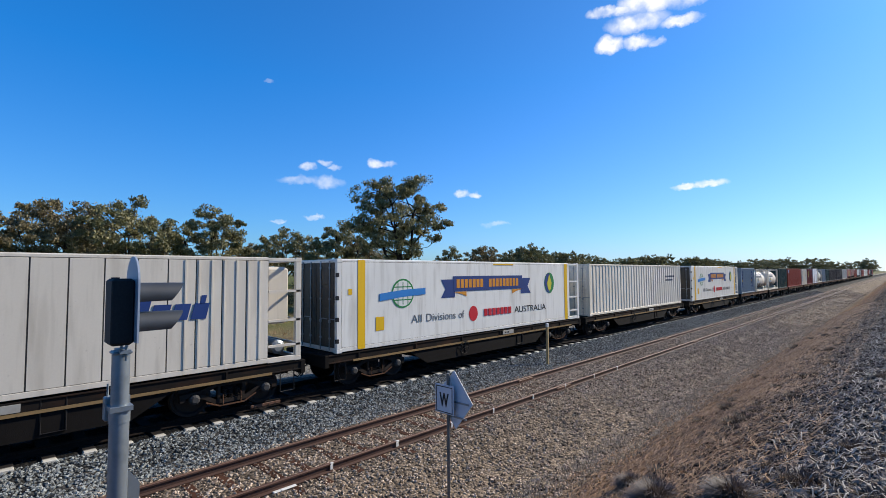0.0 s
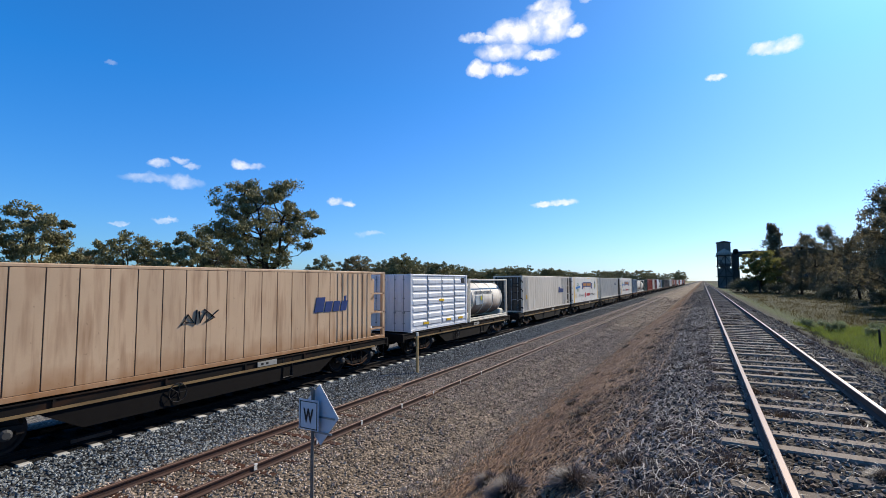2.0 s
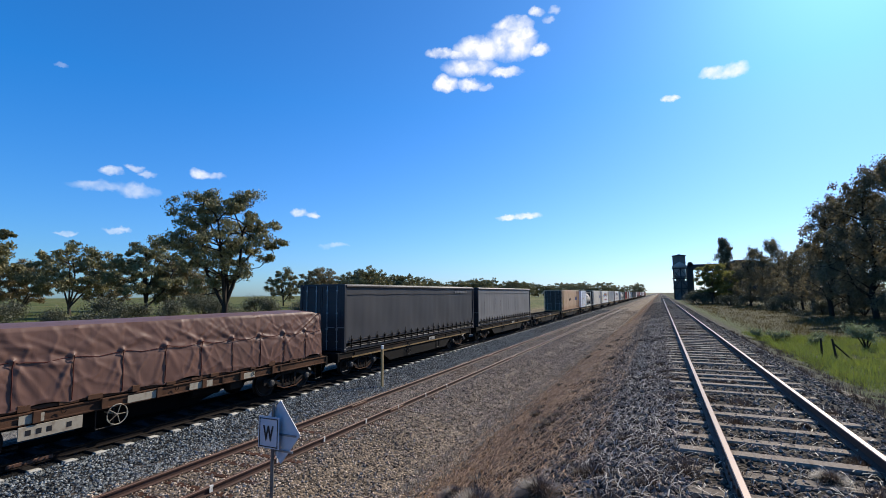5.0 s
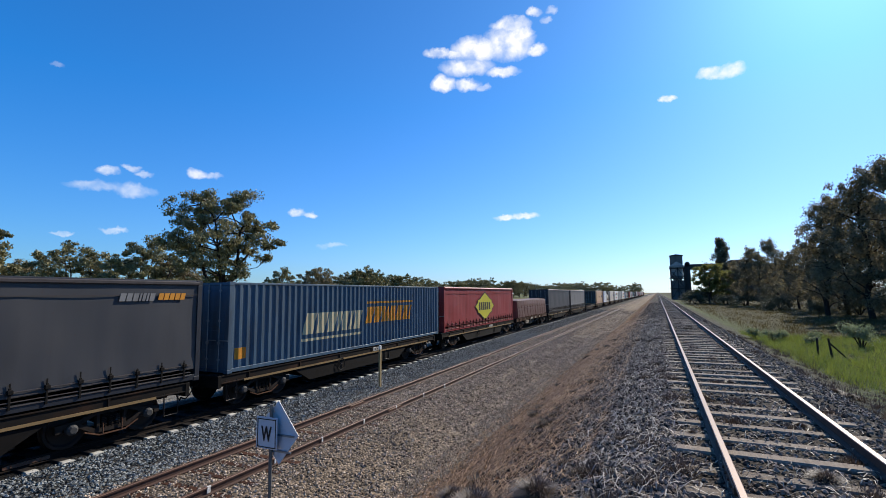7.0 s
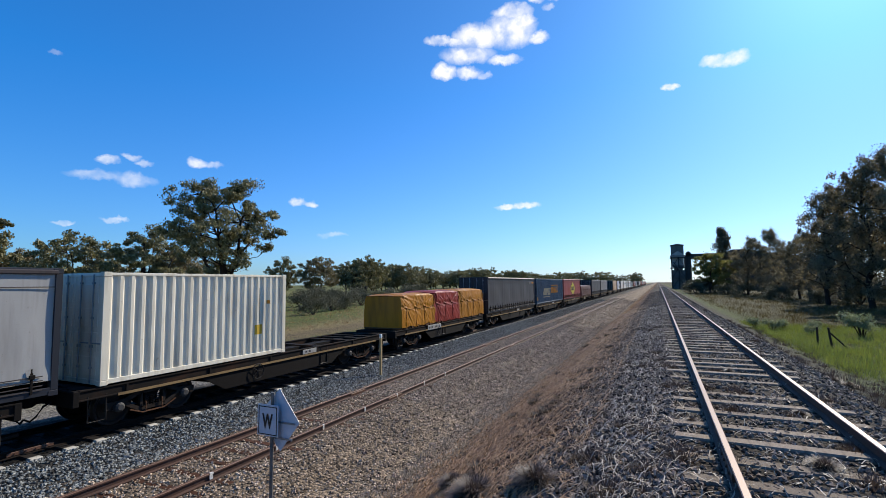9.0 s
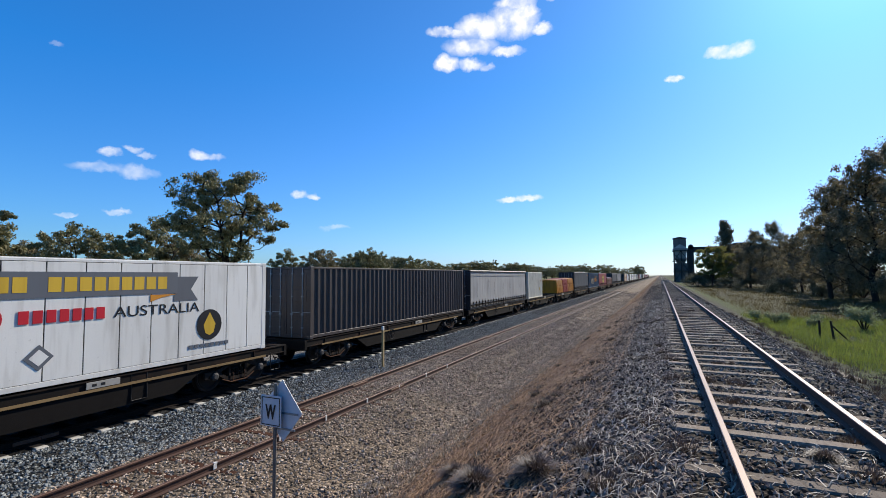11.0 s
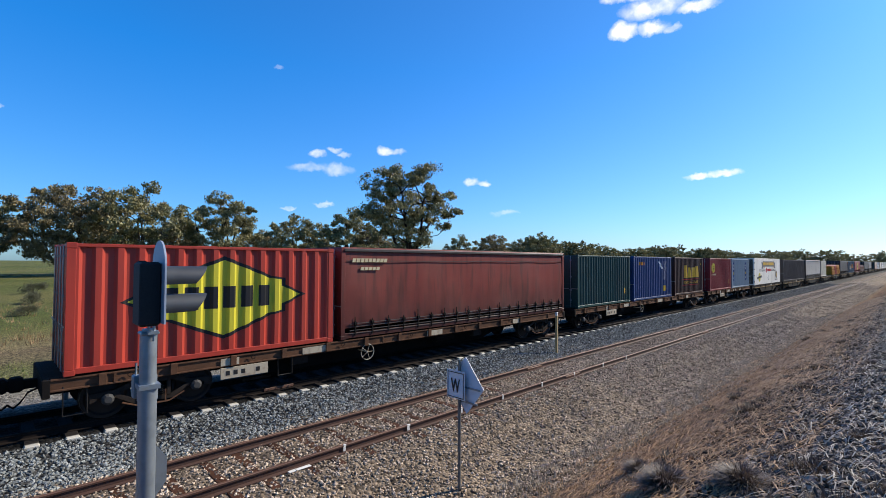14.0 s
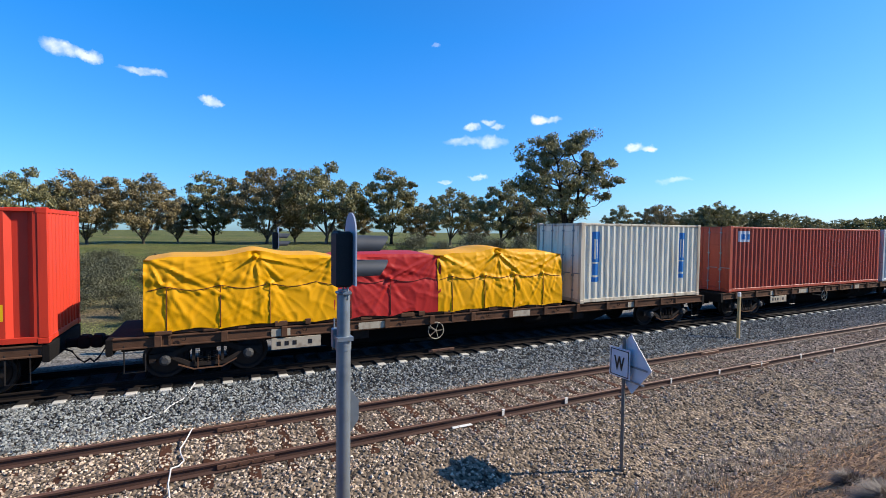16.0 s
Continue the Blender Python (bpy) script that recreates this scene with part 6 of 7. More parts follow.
def build_w_sign():
    root = new("whistle_sign")
    root.location = (-5.87, 6.08, -0.6)
    part("pole", Shape().tube([(-0.03, 0.0, 0), (-0.03, 0.0, 2.48)], 0.03, 10), M_POLE, root, "weathered steel pipe")
    d = Shape().prism([(0.07, 2.54), (0.5, 2.02), (0.1, 1.52), (-0.4, 2.06)], "y", 0.0, 0.008)
    d2 = part("diamond_plate", d, M_SIGN, root, "pale diamond sign plate seen from its back", at=pose(0, 0.055, 0))
    part("back_rib", Shape().box(-0.15, 0.42, -0.02, -0.001, 1.98, 2.01), M_GALV, d2)
    part("back_rib", Shape().box(-0.1, 0.36, -0.02, -0.001, 1.72, 1.75), M_GALV, d2)
    sq = part("square_plate", Shape().box(-0.225, 0.225, -0.045, -0.035, 1.78, 2.29, 0.02), M_SIGN, root, "white square plate with a black border", at=pose(-0.085, 0.0, -0.005))
    for a in ((-0.2, 0.2, 1.8, 1.815), (-0.2, 0.2, 2.245, 2.26), (-0.2, -0.185, 1.8, 2.26), (0.185, 0.2, 1.8, 2.26)):
        part("border", Shape().box(a[0], a[1], -0.05, -0.044, a[2], a[3]), M_SIGNBLACK, sq)
    cu = bpy.data.curves.new("letter", "FONT")
    cu.body, cu.size, cu.extrude, cu.align_x, cu.offset = "W", 0.33, 0.002, "CENTER", 0.009
    tmp = new("tmp", cu)
    bpy.context.view_layer.update()
    me = bpy.data.meshes.new_from_object(tmp.evaluated_get(bpy.context.evaluated_depsgraph_get()))
    bpy.data.objects.remove(tmp)
    me.materials.clear()
    me.materials.append(M_SIGNBLACK)
    for v in me.vertices:
        v.co.x *= 0.62
    part("letter_w", me, None, sq, "black letter W", at=pose(0, -0.052, 1.91, 90, 0, 0))
    tagged(root, "white square W sign and a diamond plate on a steel pipe", "sign")


M_POLE = material("pipe_grey", srgb("7d7a74"), 0.6, 0.4, srgb("5b4a3c"), 0.5, 4, (1, 1, 0.4))
build_w_sign()


def marker_post(x, y, h=1.75):
    root = new("marker_post")
    root.location = (x, y, land(x, y) - 0.05)
    part("post", Shape().box(-0.045, 0.045, -0.045, 0.045, 0, h, 0.01), M_POST, root)
    part("post_cap", Shape().box(-0.045, 0.045, -0.045, 0.045, h, h + 0.16, 0.012), M_WHITEPAINT, root, "whitish painted top")
    tagged(root, "slim yellowed marker post beside the main line", "post")


marker_post(-10.85, 17.25, 1.62)


def fence_post(x, y, h, lean, brace=False):
    root = new("fence_post")
    root.location = (x, y, land(x, y) - 0.05)
    q = h * math.tan(radians(lean))
    part("post", Shape().tube([(0, 0, 0), (q * 0.5, 0, h * 0.5), (q, 0, h)], [0.06, 0.055, 0.05], 7), M_BARKDARK, root)
    if brace:
        part("brace", Shape().tube([(q * 0.8, 0, h * 0.8), (0.75, 0.1, 0.02)], 0.04, 6), M_BARKDARK, root)
    tagged(root, "old dark timber fence post in the grass", "fence post", "fence posts")


fence_post(8.1, 33.2, 1.1, 0)
fence_post(8.4, 31.9, 1.2, -6, True)
cord = Shape().tube([(-10.9, -1.65, -0.16), (-11.0, -1.45, -0.13), (-11.13, -1.25, -0.12), (-11.35, -1.15, -0.08), (-11.62, -0.92, -0.05), (-11.9, -0.85, -0.03), (-12.34, -0.73, 0.06)], 0.012, 6)
tagged(new("white_cord", cord.mesh("white_cord", M_WHITEPAINT, smooth=True)), "limp white cord lying on the ballast", "cord", "cords")
cord = Shape().tube([(-7.2, -0.8, -0.2), (-7.55, -0.85, -0.15), (-7.9, -0.9, -0.1), (-8.13, -0.88, 0.025), (-8.4, -0.8, -0.08), (-8.67, -0.74, -0.13), (-8.95, -0.8, -0.14), (-9.14, -0.83, -0.12), (-9.4, -0.75, -0.08), (-9.63, -0.66, 0.025), (-9.85, -0.6, -0.12)], 0.011, 6)
tagged(new("white_cord", cord.mesh("white_cord", M_WHITEPAINT, smooth=True)), "white cord laid across the rusty loop rails", "cord", "cords")


# ---- plants ----
def leaf_cloud(centres, radii, per, size, rng, droop=0.6, flat=0.8):
    """Many small leaves round the given centres, as loose quads."""
    v, f = [], []
    for (cx, cy, cz), r, n in zip(centres, radii, per):
        u = rng.normal(size=(n, 3))
        u /= np.linalg.norm(u, axis=1)[:, None]
        q = u * (rng.random(n) ** 0.6 * (1 + 0.35 * rng.random(n) ** 3))[:, None] * np.array([r, r, r * flat])
        c = q + np.array([cx, cy, cz])
        a = rng.normal(size=(n, 3))
        a[:, 2] -= droop
        a /= np.linalg.norm(a, axis=1)[:, None]
        b = np.cross(a, rng.normal(size=(n, 3)))
        b /= np.linalg.norm(b, axis=1)[:, None] + 1e-9
        ln = size * (0.7 + 0.7 * rng.random(n))[:, None]
        wd = ln * 0.42
        pts = np.stack([c - a * ln, c + b * wd, c + a * ln, c - b * wd], 1).reshape(-1, 3)
        v.append(pts)
    v = np.concatenate(v)
    k = len(v) // 4
    f = np.arange(4 * k).reshape(-1, 4)
    return v, f


def leaf_mesh(name, v, f, mat):
    me = bpy.data.meshes.new(name)
    me.from_pydata(v.tolist(), [], f.tolist())
    me.materials.append(mat)
    return me


def limb(wood, a, b, r0, r1, rng, bend=0.12, n=6):
    """A crooked branch from a to b that rises first."""
    a, b = np.array(a, float), np.array(b, float)
    ln = np.linalg.norm(b - a)
    side = rng.normal(size=3) * ln * bend
    pts = [a + (b - a) * q + side * math.sin(math.pi * q) + np.array([0, 0, 0.1 * ln * math.sin(math.pi * q)]) for q in (0, 0.3, 0.65, 1)]
    wood.tube([tuple(p) for p in pts], [r0 + (r1 - r0) * q for q in (0, 0.3, 0.65, 1)], n)
    return pts


def gum_tree(seed, height, width, leaf_n, mat, bark, size=0.3, lean=0.0, bare=0.35, lobes=30, lobe_size=0.125):
    """An open-crowned gum: forked trunk, crooked limbs, and rounded leaf masses with sky between them."""
    rng = np.random.default_rng(seed)
    root = new("gum_tree")
    wood = Shape()
    r0 = height * 0.02
    zc, az, ax = height * (1 + bare) / 2, height * (1 - bare) / 2 * 0.9, width / 2 * 0.86
    fork = height * bare * 0.8
    wood.tube([(0, 0, -0.3), (0.15 * lean, 0.05, fork * 0.5), (0.3 * lean, 0.05, fork)], [r0 * 1.3, r0, r0 * 0.85], 9)
    stems = []
    for k in range(5):
        a = 2 * math.pi * k / 5 + rng.uniform(-0.4, 0.4)
        q = rng.uniform(0.35, 0.6) if k else 0.1
        end = (ax * q * math.cos(a), ax * q * math.sin(a), zc + az * rng.uniform(0.25, 0.7))
        stems += limb(wood, (0.3 * lean, 0.05, fork * rng.uniform(0.75, 1.0)), end, r0 * 0.6, r0 * 0.2, rng)
    # leaf masses spread through an uneven egg-shaped crown, none too near another
    found, gap, tries = [], 0.46, 0
    while len(found) < lobes and tries < 6000:
        tries += 1
        u = rng.normal(size=3)
        u /= np.linalg.norm(u)
        rad = rng.uniform(0.3, 1.0) ** 0.6 * (0.9 + 0.3 * noise.noise((u[0] * 1.5 + seed, u[1] * 1.5, u[2] * 1.5)))
        p = u * rad
        if p[2] < -0.55 and rng.random() < 0.5:
            continue
        if all(np.linalg.norm(p - o) > gap for o in found):
            found.append(p)
        elif tries % 400 == 0:
            gap *= 0.92
    centres, radii, per = [], [], []
    clumps = 7
    share = max(6, leaf_n // (len(found) * clumps))
    for p in found:
        c = np.array([p[0] * ax, p[1] * ax, zc + p[2] * az])
        lr = width * lobe_size * rng.uniform(0.7, 1.25)
        near = min(stems, key=lambda s: np.linalg.norm(s - c) + (2.0 if s[2] > c[2] else 0.0))
        limb(wood, near, c - np.array([0, 0, lr * 0.3]), r0 * 0.26, r0 * 0.07, rng, 0.14, 5)
        for _ in range(clumps):
            o = rng.normal(size=3)
            o /= np.linalg.norm(o)
            o[2] = o[2] * 0.6 + 0.12
            t = c + o * lr * rng.uniform(0.4, 1.0)
            wood.tube([tuple(c - np.array([0, 0, lr * 0.3])), tuple((c + t) / 2), tuple(t)], [r0 * 0.07, r0 * 0.05, r0 * 0.02], 4)
            centres.append(tuple(t))
            radii.append(lr * rng.uniform(0.34, 0.62))
            per.append(int(share * rng.uniform(0.6, 1.4)))
    v, f = leaf_cloud(centres, radii, per, size, rng, 0.8, 0.7)
    part("trunk", wood, bark, root)
    part("crown", leaf_mesh("crown", v, f, mat), None, root)
    return root


def she_oak(seed, height, width, leaf_n, mat, bark, size=0.35, taper=0.6, clump=0.085, nb=46):
    """A tall ragged dark tree: rising branches that carry feathery plumes with gaps between them."""
    rng = np.random.default_rng(seed)
    root = new("she_oak_tree")
    wood = Shape()
    r0 = height * 0.016
    spine = [(rng.normal() * 0.15 * k, rng.normal() * 0.15 * k, height * k / 6 * 0.94 - (0.3 if k == 0 else 0)) for k in range(7)]
    wood.tube(spine, [r0 * (1.2 - k * 0.17) for k in range(7)], 8)
    centres, radii, per = [], [], []
    share = leaf_n // (nb * 4)
    for k in range(nb):
        q = 0.07 + 0.91 * (k + rng.uniform(0, 1)) / nb
        i = min(5, int(q * 6))
        base = Vector(spine[i]).lerp(Vector(spine[i + 1]), q * 6 - i)
        a = k * 2.4 + rng.uniform(-0.5, 0.5)
        reach = width * 0.5 * (1.06 - q) ** taper * rng.uniform(0.35, 1.25)
        tip = base + Vector((reach * math.cos(a), reach * math.sin(a), reach * rng.uniform(0.25, 0.9)))
        limb(wood, base, tip, r0 * 0.32, r0 * 0.05, rng, 0.1, 5)
        for t in (0.45, 0.7, 0.9, 1.05):
            p = base.lerp(tip, t) + Vector(rng.normal(size=3)) * width * 0.03
            centres.append(tuple(p))
            radii.append(width * clump * rng.uniform(0.5, 1.3))
            per.append(int(share * rng.uniform(0.5, 1.5)))
    v, f = leaf_cloud(centres, radii, per, size, rng, 1.1, 1.25)
    part("trunk", wood, bark, root)
    part("crown", leaf_mesh("crown", v, f, mat), None, root)
    return root


def shrub(seed, h, w, n, mat, size=0.12):
    rng = np.random.default_rng(seed)
    root = new("shrub")
    wood = Shape()
    centres, radii, per = [], [], []
    for k in range(9):
        a, q = rng.uniform(0, 6.28), rng.uniform(0.1, 0.42) * w
        c = (q * math.cos(a), q * math.sin(a), h * rng.uniform(0.3, 0.75))
        wood.tube([(0, 0, -0.1), (c[0] * 0.5, c[1] * 0.5, c[2] * 0.6), c], [0.05 * h / 2, 0.03 * h / 2, 0.01], 5)
        centres.append(c)
        radii.append(w * rng.uniform(0.16, 0.28))
        per.append(n // 9)
    v, f = leaf_cloud(centres, radii, per, size, rng, 0.0, 0.85)
    v[:, 2] = np.maximum(v[:, 2], 0.0)
    part("stem", wood, M_BARKDARK, root)
    part("foliage", leaf_mesh("foliage", v, f, mat), None, root)
    return root


def polar(yaw, dist):
    a = radians(yaw)
    return -math.sin(a) * dist, math.cos(a) * dist


def stand(ob, x, y, turn=0.0, scale=1.0, sink=0.1):
    ob.scale = (scale,) * 3
    ob.rotation_euler = (0, 0, radians(turn))
    ob.location = (x, y, land(x, y) - sink)
    return ob


def plant_copy(ob, x, y, turn, scale):
    c = copy_thing(ob, pose(0, 0, 0))
    c.scale = (scale,) * 3
    c.rotation_euler = (0, 0, radians(turn))
    c.location = (x, y, land(x, y) - 0.1)
    return c


big = gum_tree(5, 18.0, 15.0, 36000, M_GUM, M_BARKDARK, 0.15, 0.6, 0.24, 62, 0.088)
stand(big, -46.9, 39.4)
tagged(big, "tall spreading gum tree with open dark-green crown", "tree", "trees along the line")
gums = [gum_tree(11, 18, 21, 20000, M_GUM, M_BARK, 0.27, 1.5, 0.14, 44, 0.1), gum_tree(12, 18, 22, 24000, M_GUMBROWN, M_BARK, 0.27, -1, 0.08, 54, 0.1), gum_tree(13, 18, 18, 20000, M_GUM, M_BARKDARK, 0.27, 0.5, 0.14, 42, 0.105)]
far_gums = [gum_tree(14, 18, 22, 3600, M_GUM, M_BARKDARK, 0.5, 0.5, 0.04, 24, 0.12), gum_tree(15, 18, 19, 3600, M_GUM, M_BARKDARK, 0.5, -0.5, 0.1, 20, 0.115)]
GUMS = [(112, 150, 18, 0), (106.2, 148, 18, 0), (101.7, 150, 18.6, 1), (97.1, 152, 18.8, 1), (90.6, 160, 21, 2), (85.1, 150, 23.2, 1), (78.5, 148, 24.6, 0), (70.7, 150, 23.3, 2), (63.4, 145, 18.2, 0), (57.2, 125, 17.6, 2),
        (54.6, 130, 13.5, 1), (82, 168, 17, 1), (75.5, 165, 16, 1), (67.0, 165, 14, 1), (43.7, 190, 14.6, 2), (39.8, 175, 14.4, 1), (36.5, 230, 15, 0), (60.4, 170, 13, 1), (51.5, 175, 13, 0), (94, 168, 14, 1)]
used = set()
for i, (yaw, dist, top, kind) in enumerate(GUMS):
    x, y = polar(yaw, dist)
    sc = top / 18.0
    if kind not in used:
        used.add(kind)
        t_ = stand(gums[kind], x, y, 40 * i, sc)
    else:
        t_ = plant_copy(gums[kind], x, y, 67 * i, sc)
    tagged(t_, "gum tree with brownish foliage at the paddock's edge" if kind == 1 else "gum tree with grey-green foliage at the paddock's edge", "tree", "trees along the line")
# far belt of trees towards the end of the line
rng_ = random.Random(8)
far_seen = 0
for i in range(92):
    yaw = 36 - i * 0.38 + rng_.uniform(-0.3, 0.3)
    dist = 230 + (35 - yaw) * 13 + rng_.uniform(-20, 40)
    x, y = polar(yaw, dist)
    if x > -22:
        continue
    turn_, size_ = rng_.uniform(0, 360), rng_.uniform(0.62, 1.05) * (1.2 if i % 7 == 3 else 1.0)
    if far_seen < 2:
        t_ = stand(far_gums[far_seen], x, y, turn_, size_)
        far_seen += 1
    else:
        t_ = plant_copy(far_gums[i % 2], x, y, turn_, size_)
    tagged(t_, "distant gum tree in the belt beside the line", "tree", "far trees")
# the dark stand on the siding's side
oaks = [she_oak(21, 20, 13, 19000, M_OAK, M_BARKDARK, 0.16, clump=0.066), she_oak(22, 20, 11.5, 16000, M_OAK, M_BARKDARK, 0.16, clump=0.07)]
OAKS = [(-14.7, 92, 18.8, 1), (-17.8, 84, 20.8, 0), (-20.6, 80, 21, 1), (-23.5, 78, 21, 0), (-27, 72, 20, 1), (-12.6, 120, 13.5, 0), (-10.9, 140, 17.3, 1), (-9.5, 146, 14.5, 0), (-8.4, 150, 16.2, 1), (-16.2, 98, 17.5, 0), (-19, 100, 20, 1), (-22, 95, 20, 0),
        (-25.5, 90, 19, 1), (-13.4, 108, 13.5, 1), (-11.8, 128, 11.5, 0), (-15.5, 118, 15, 0), (-7.6, 165, 12, 0), (-17.0, 125, 15, 1), (-10.2, 165, 12, 0)]
used = set()
for i, (yaw, dist, top, kind) in enumerate(OAKS):
    x, y = polar(yaw, dist)
    if kind not in used:
        used.add(kind)
        t_ = stand(oaks[kind], x, y, 50 * i, top / 20)
    else:
        t_ = plant_copy(oaks[kind], x, y, 83 * i, top / 20)
    tagged(t_, "tall dark she-oak with ragged drooping foliage", "tree", "dark trees")
# unseen tree to the right, placed so that its shadow darkens the grass
tagged(plant_copy(oaks[0], *polar(-26.0, 46), 200, 0.66), "dark she-oak close to the siding, out of view, added for its shade", "tree", "dark trees")
spire = she_oak(31, 23.5, 10.5, 20000, M_OAK, M_BARKDARK, 0.24, 0.8, 0.09)
stand(spire, *polar(-6.2, 190))
tagged(spire, "slender pointed tree beside the silo", "tree")
yel = gum_tree(33, 12, 9, 12000, M_LIGHTLEAF, M_BARK, 0.22, 0, 0.12, 40, 0.13)
stand(yel, *polar(-5.0, 172), 0, 1.15)
tagged(yel, "yellow-green leafy tree near the silo", "tree")
tagged(plant_copy(yel, *polar(-6.6, 168), 140, 0.95), "yellow-green leafy tree near the silo", "tree")
bush = shrub(41, 2.4, 4.2, 5200, M_SHRUB, 0.07)
stand(bush, -34, 23)
tagged(bush, "rounded dark shrub in the dry grass", "shrub", "shrubs")
for i, (x, y, sc) in enumerate(((-39, 31, 0.9), (-55, 62, 1.3), (-60, 70, 1.5), (-47, 60, 1.2), (-66, 85, 1.5), (-52, 70, 1.4), (-58, 50, 1.0), (-70, 100, 1.6), (-38, 14, 0.7), (-33, 7, 0.9), (-46, 25, 1.3), (-58, -6, 0.8), (-64, -12, 0.9), (-57, 8, 0.9),
                                (13, 180, 2.0), (17, 176, 1.7), (10.5, 190, 1.6), (21, 168, 1.8), (-44, 52, 1.0), (-49, 66, 1.2), (-54, 78, 1.3), (-58, 92, 1.3), (-63, 105, 1.5), (-66, 120, 1.6), (-50, 84, 1.2), (-72, 128, 1.7), (-43, 70, 0.9), (-76, 145, 1.8), (-62, 118, 1.3), (-62, 30, 1.3), (-68, 20, 1.4), (-66, 40, 1.5), (-72, 50, 1.6), (-60, 18, 1.2), (-78, 62, 1.7), (-70, 70, 1.5), (-84, 80, 1.8), (-76, 90, 1.6), (-75, 30, 1.6), (-80, 45, 1.8), (-90, 70, 2.0), (-72, 60, 1.6), (-50, -3, 0.45), (-54, -9, 0.5), (-47, 2, 0.4), (-60, 3, 0.55), (-66, -5, 0.6), (-62, 10, 0.6), (-70, -16, 0.65), (-52, 12, 0.5), (-74, 4, 0.6), (10.4, 165, 1.5), (12.6, 172, 2.0), (24, 96, 1.0), (28, 92, 1.2), (31, 88, 1.0), (20, 112, 1.1), (23, 118, 1.3), (26, 104, 0.9), (33, 96, 1.3), (25, 134, 1.3), (21, 146, 1.4), (29, 112, 1.2), (36, 84, 1.2), (17, 150, 1.3), (-26, -4.2, 0.45), (-30, -5.2, 0.6), (-34, -6.6, 0.8), (-38, -7.2, 0.9), (-43, -8.4, 1.0), (-48, -8, 0.9), (-29, -6.6, 0.5), (-36, -4, 0.7), (-24, -3.4, 0.35))):
    tagged(plant_copy(bush, x, y, 57 * i, sc), "rounded shrub in the grass", "shrub", "shrubs")
pale_bush = shrub(47, 1.9, 2.0, 2600, M_PALELEAF, 0.06)
stand(pale_bush, 12.2, 40.2)
tagged(pale_bush, "pale grey-green bush at the meadow's edge", "shrub", "pale shrubs")
for i, (x, y, sc) in enumerate(((6.6, 42.5, 0.55), (7.4, 41.2, 0.6), (8.3, 43.0, 0.5), (9.4, 40.0, 0.45), (10.6, 43.5, 0.5))):
    tagged(plant_copy(pale_bush, x, y, 71 * i, sc), "low pale grey-green bush in the grass", "shrub", "pale shrubs")
wattle = shrub(43, 2.2, 2.6, 1400, M_WATTLE, 0.1)
stand(wattle, -52, 40.5)
tagged(wattle, "yellow flowering wattle bush", "shrub")


def scatter_blades(name, spots, mat, blades, h, w, seed, label):
    """Thin grass blades in tufts, one joined mesh."""
    rng = np.random.default_rng(seed)
    V = []
    for x, y, s in spots:
        z = land(x, y)
        n = max(3, int(blades * s))
        a = rng.uniform(0, 2 * np.pi, n)
        r = rng.random(n) * 0.5 * s * w
        bx, by = x + r * np.cos(a), y + r * np.sin(a)
        ln = h * s * rng.uniform(0.5, 1.1, n)
        out = rng.uniform(0.1, 0.9, n) * ln
        wd = 0.006 + 0.006 * rng.random(n)
        tx, ty_ = bx + np.cos(a) * out, by + np.sin(a) * out
        p = np.stack([np.stack([bx - np.sin(a) * wd, by + np.cos(a) * wd, np.full(n, z - 0.02)], 1), np.stack([bx + np.sin(a) * wd, by - np.cos(a) * wd, np.full(n, z - 0.02)], 1), np.stack([tx, ty_, z + ln * 0.9], 1)], 1)
        V.append(p.reshape(-1, 3))
    v = np.concatenate(V)
    me = bpy.data.meshes.new(name)
    me.from_pydata(v.tolist(), [], np.arange(len(v)).reshape(-1, 3).tolist())
    me.materials.append(mat)
    return tagged(new(name, me), label, "grass", kind="stuff")


def lying(name, n, x0, x1, y0, y1, mat, l0, l1, seed, label, thick=0.011):
    """Loose stalks that lie on the ground, one joined mesh."""
    rng = np.random.default_rng(seed)
    x = np.clip(rng.normal((x0 + x1) / 2, (x1 - x0) / 4.2, n), x0, x1)
    y = y0 + (y1 - y0) * rng.random(n) ** 1.9
    a = rng.normal(1.1, 0.9, n)
    ln = rng.uniform(l0, l1, n)
    w = rng.uniform(0.35 * thick, thick, n)
    dx, dy = np.cos(a) * ln, np.sin(a) * ln
    z0 = np.array([land(p, q) for p, q in zip(x, y)]) + rng.uniform(0.005, 0.05, n)
    z1 = np.array([land(p, q) for p, q in zip(x + dx, y + dy)]) + rng.uniform(0.01, 0.09, n)
    px, py = -np.sin(a) * w, np.cos(a) * w
    mx, my, mz = x + dx * 0.5 + px * rng.uniform(-4, 4, n), y + dy * 0.5 + py * rng.uniform(-4, 4, n), (z0 + z1) / 2 + 0.02
    p = np.stack([np.stack(q, 1) for q in ((x + px, y + py, z0), (x - px, y - py, z0), (mx - px, my - py, mz), (mx + px, my + py, mz), (x + dx, y + dy, z1))], 1).reshape(-1, 3)
    k = np.arange(n)[:, None] * 5
    f = [tuple(r) for r in (k + np.array([[0, 1, 2, 3]])).tolist()] + [tuple(r) for r in (k + np.array([[3, 2, 4]])).tolist()]
    me = bpy.data.meshes.new(name)
    me.from_pydata(p.tolist(), [], f)
    me.materials.append(mat)
    return tagged(new(name, me), label, "dry grass", kind="stuff")


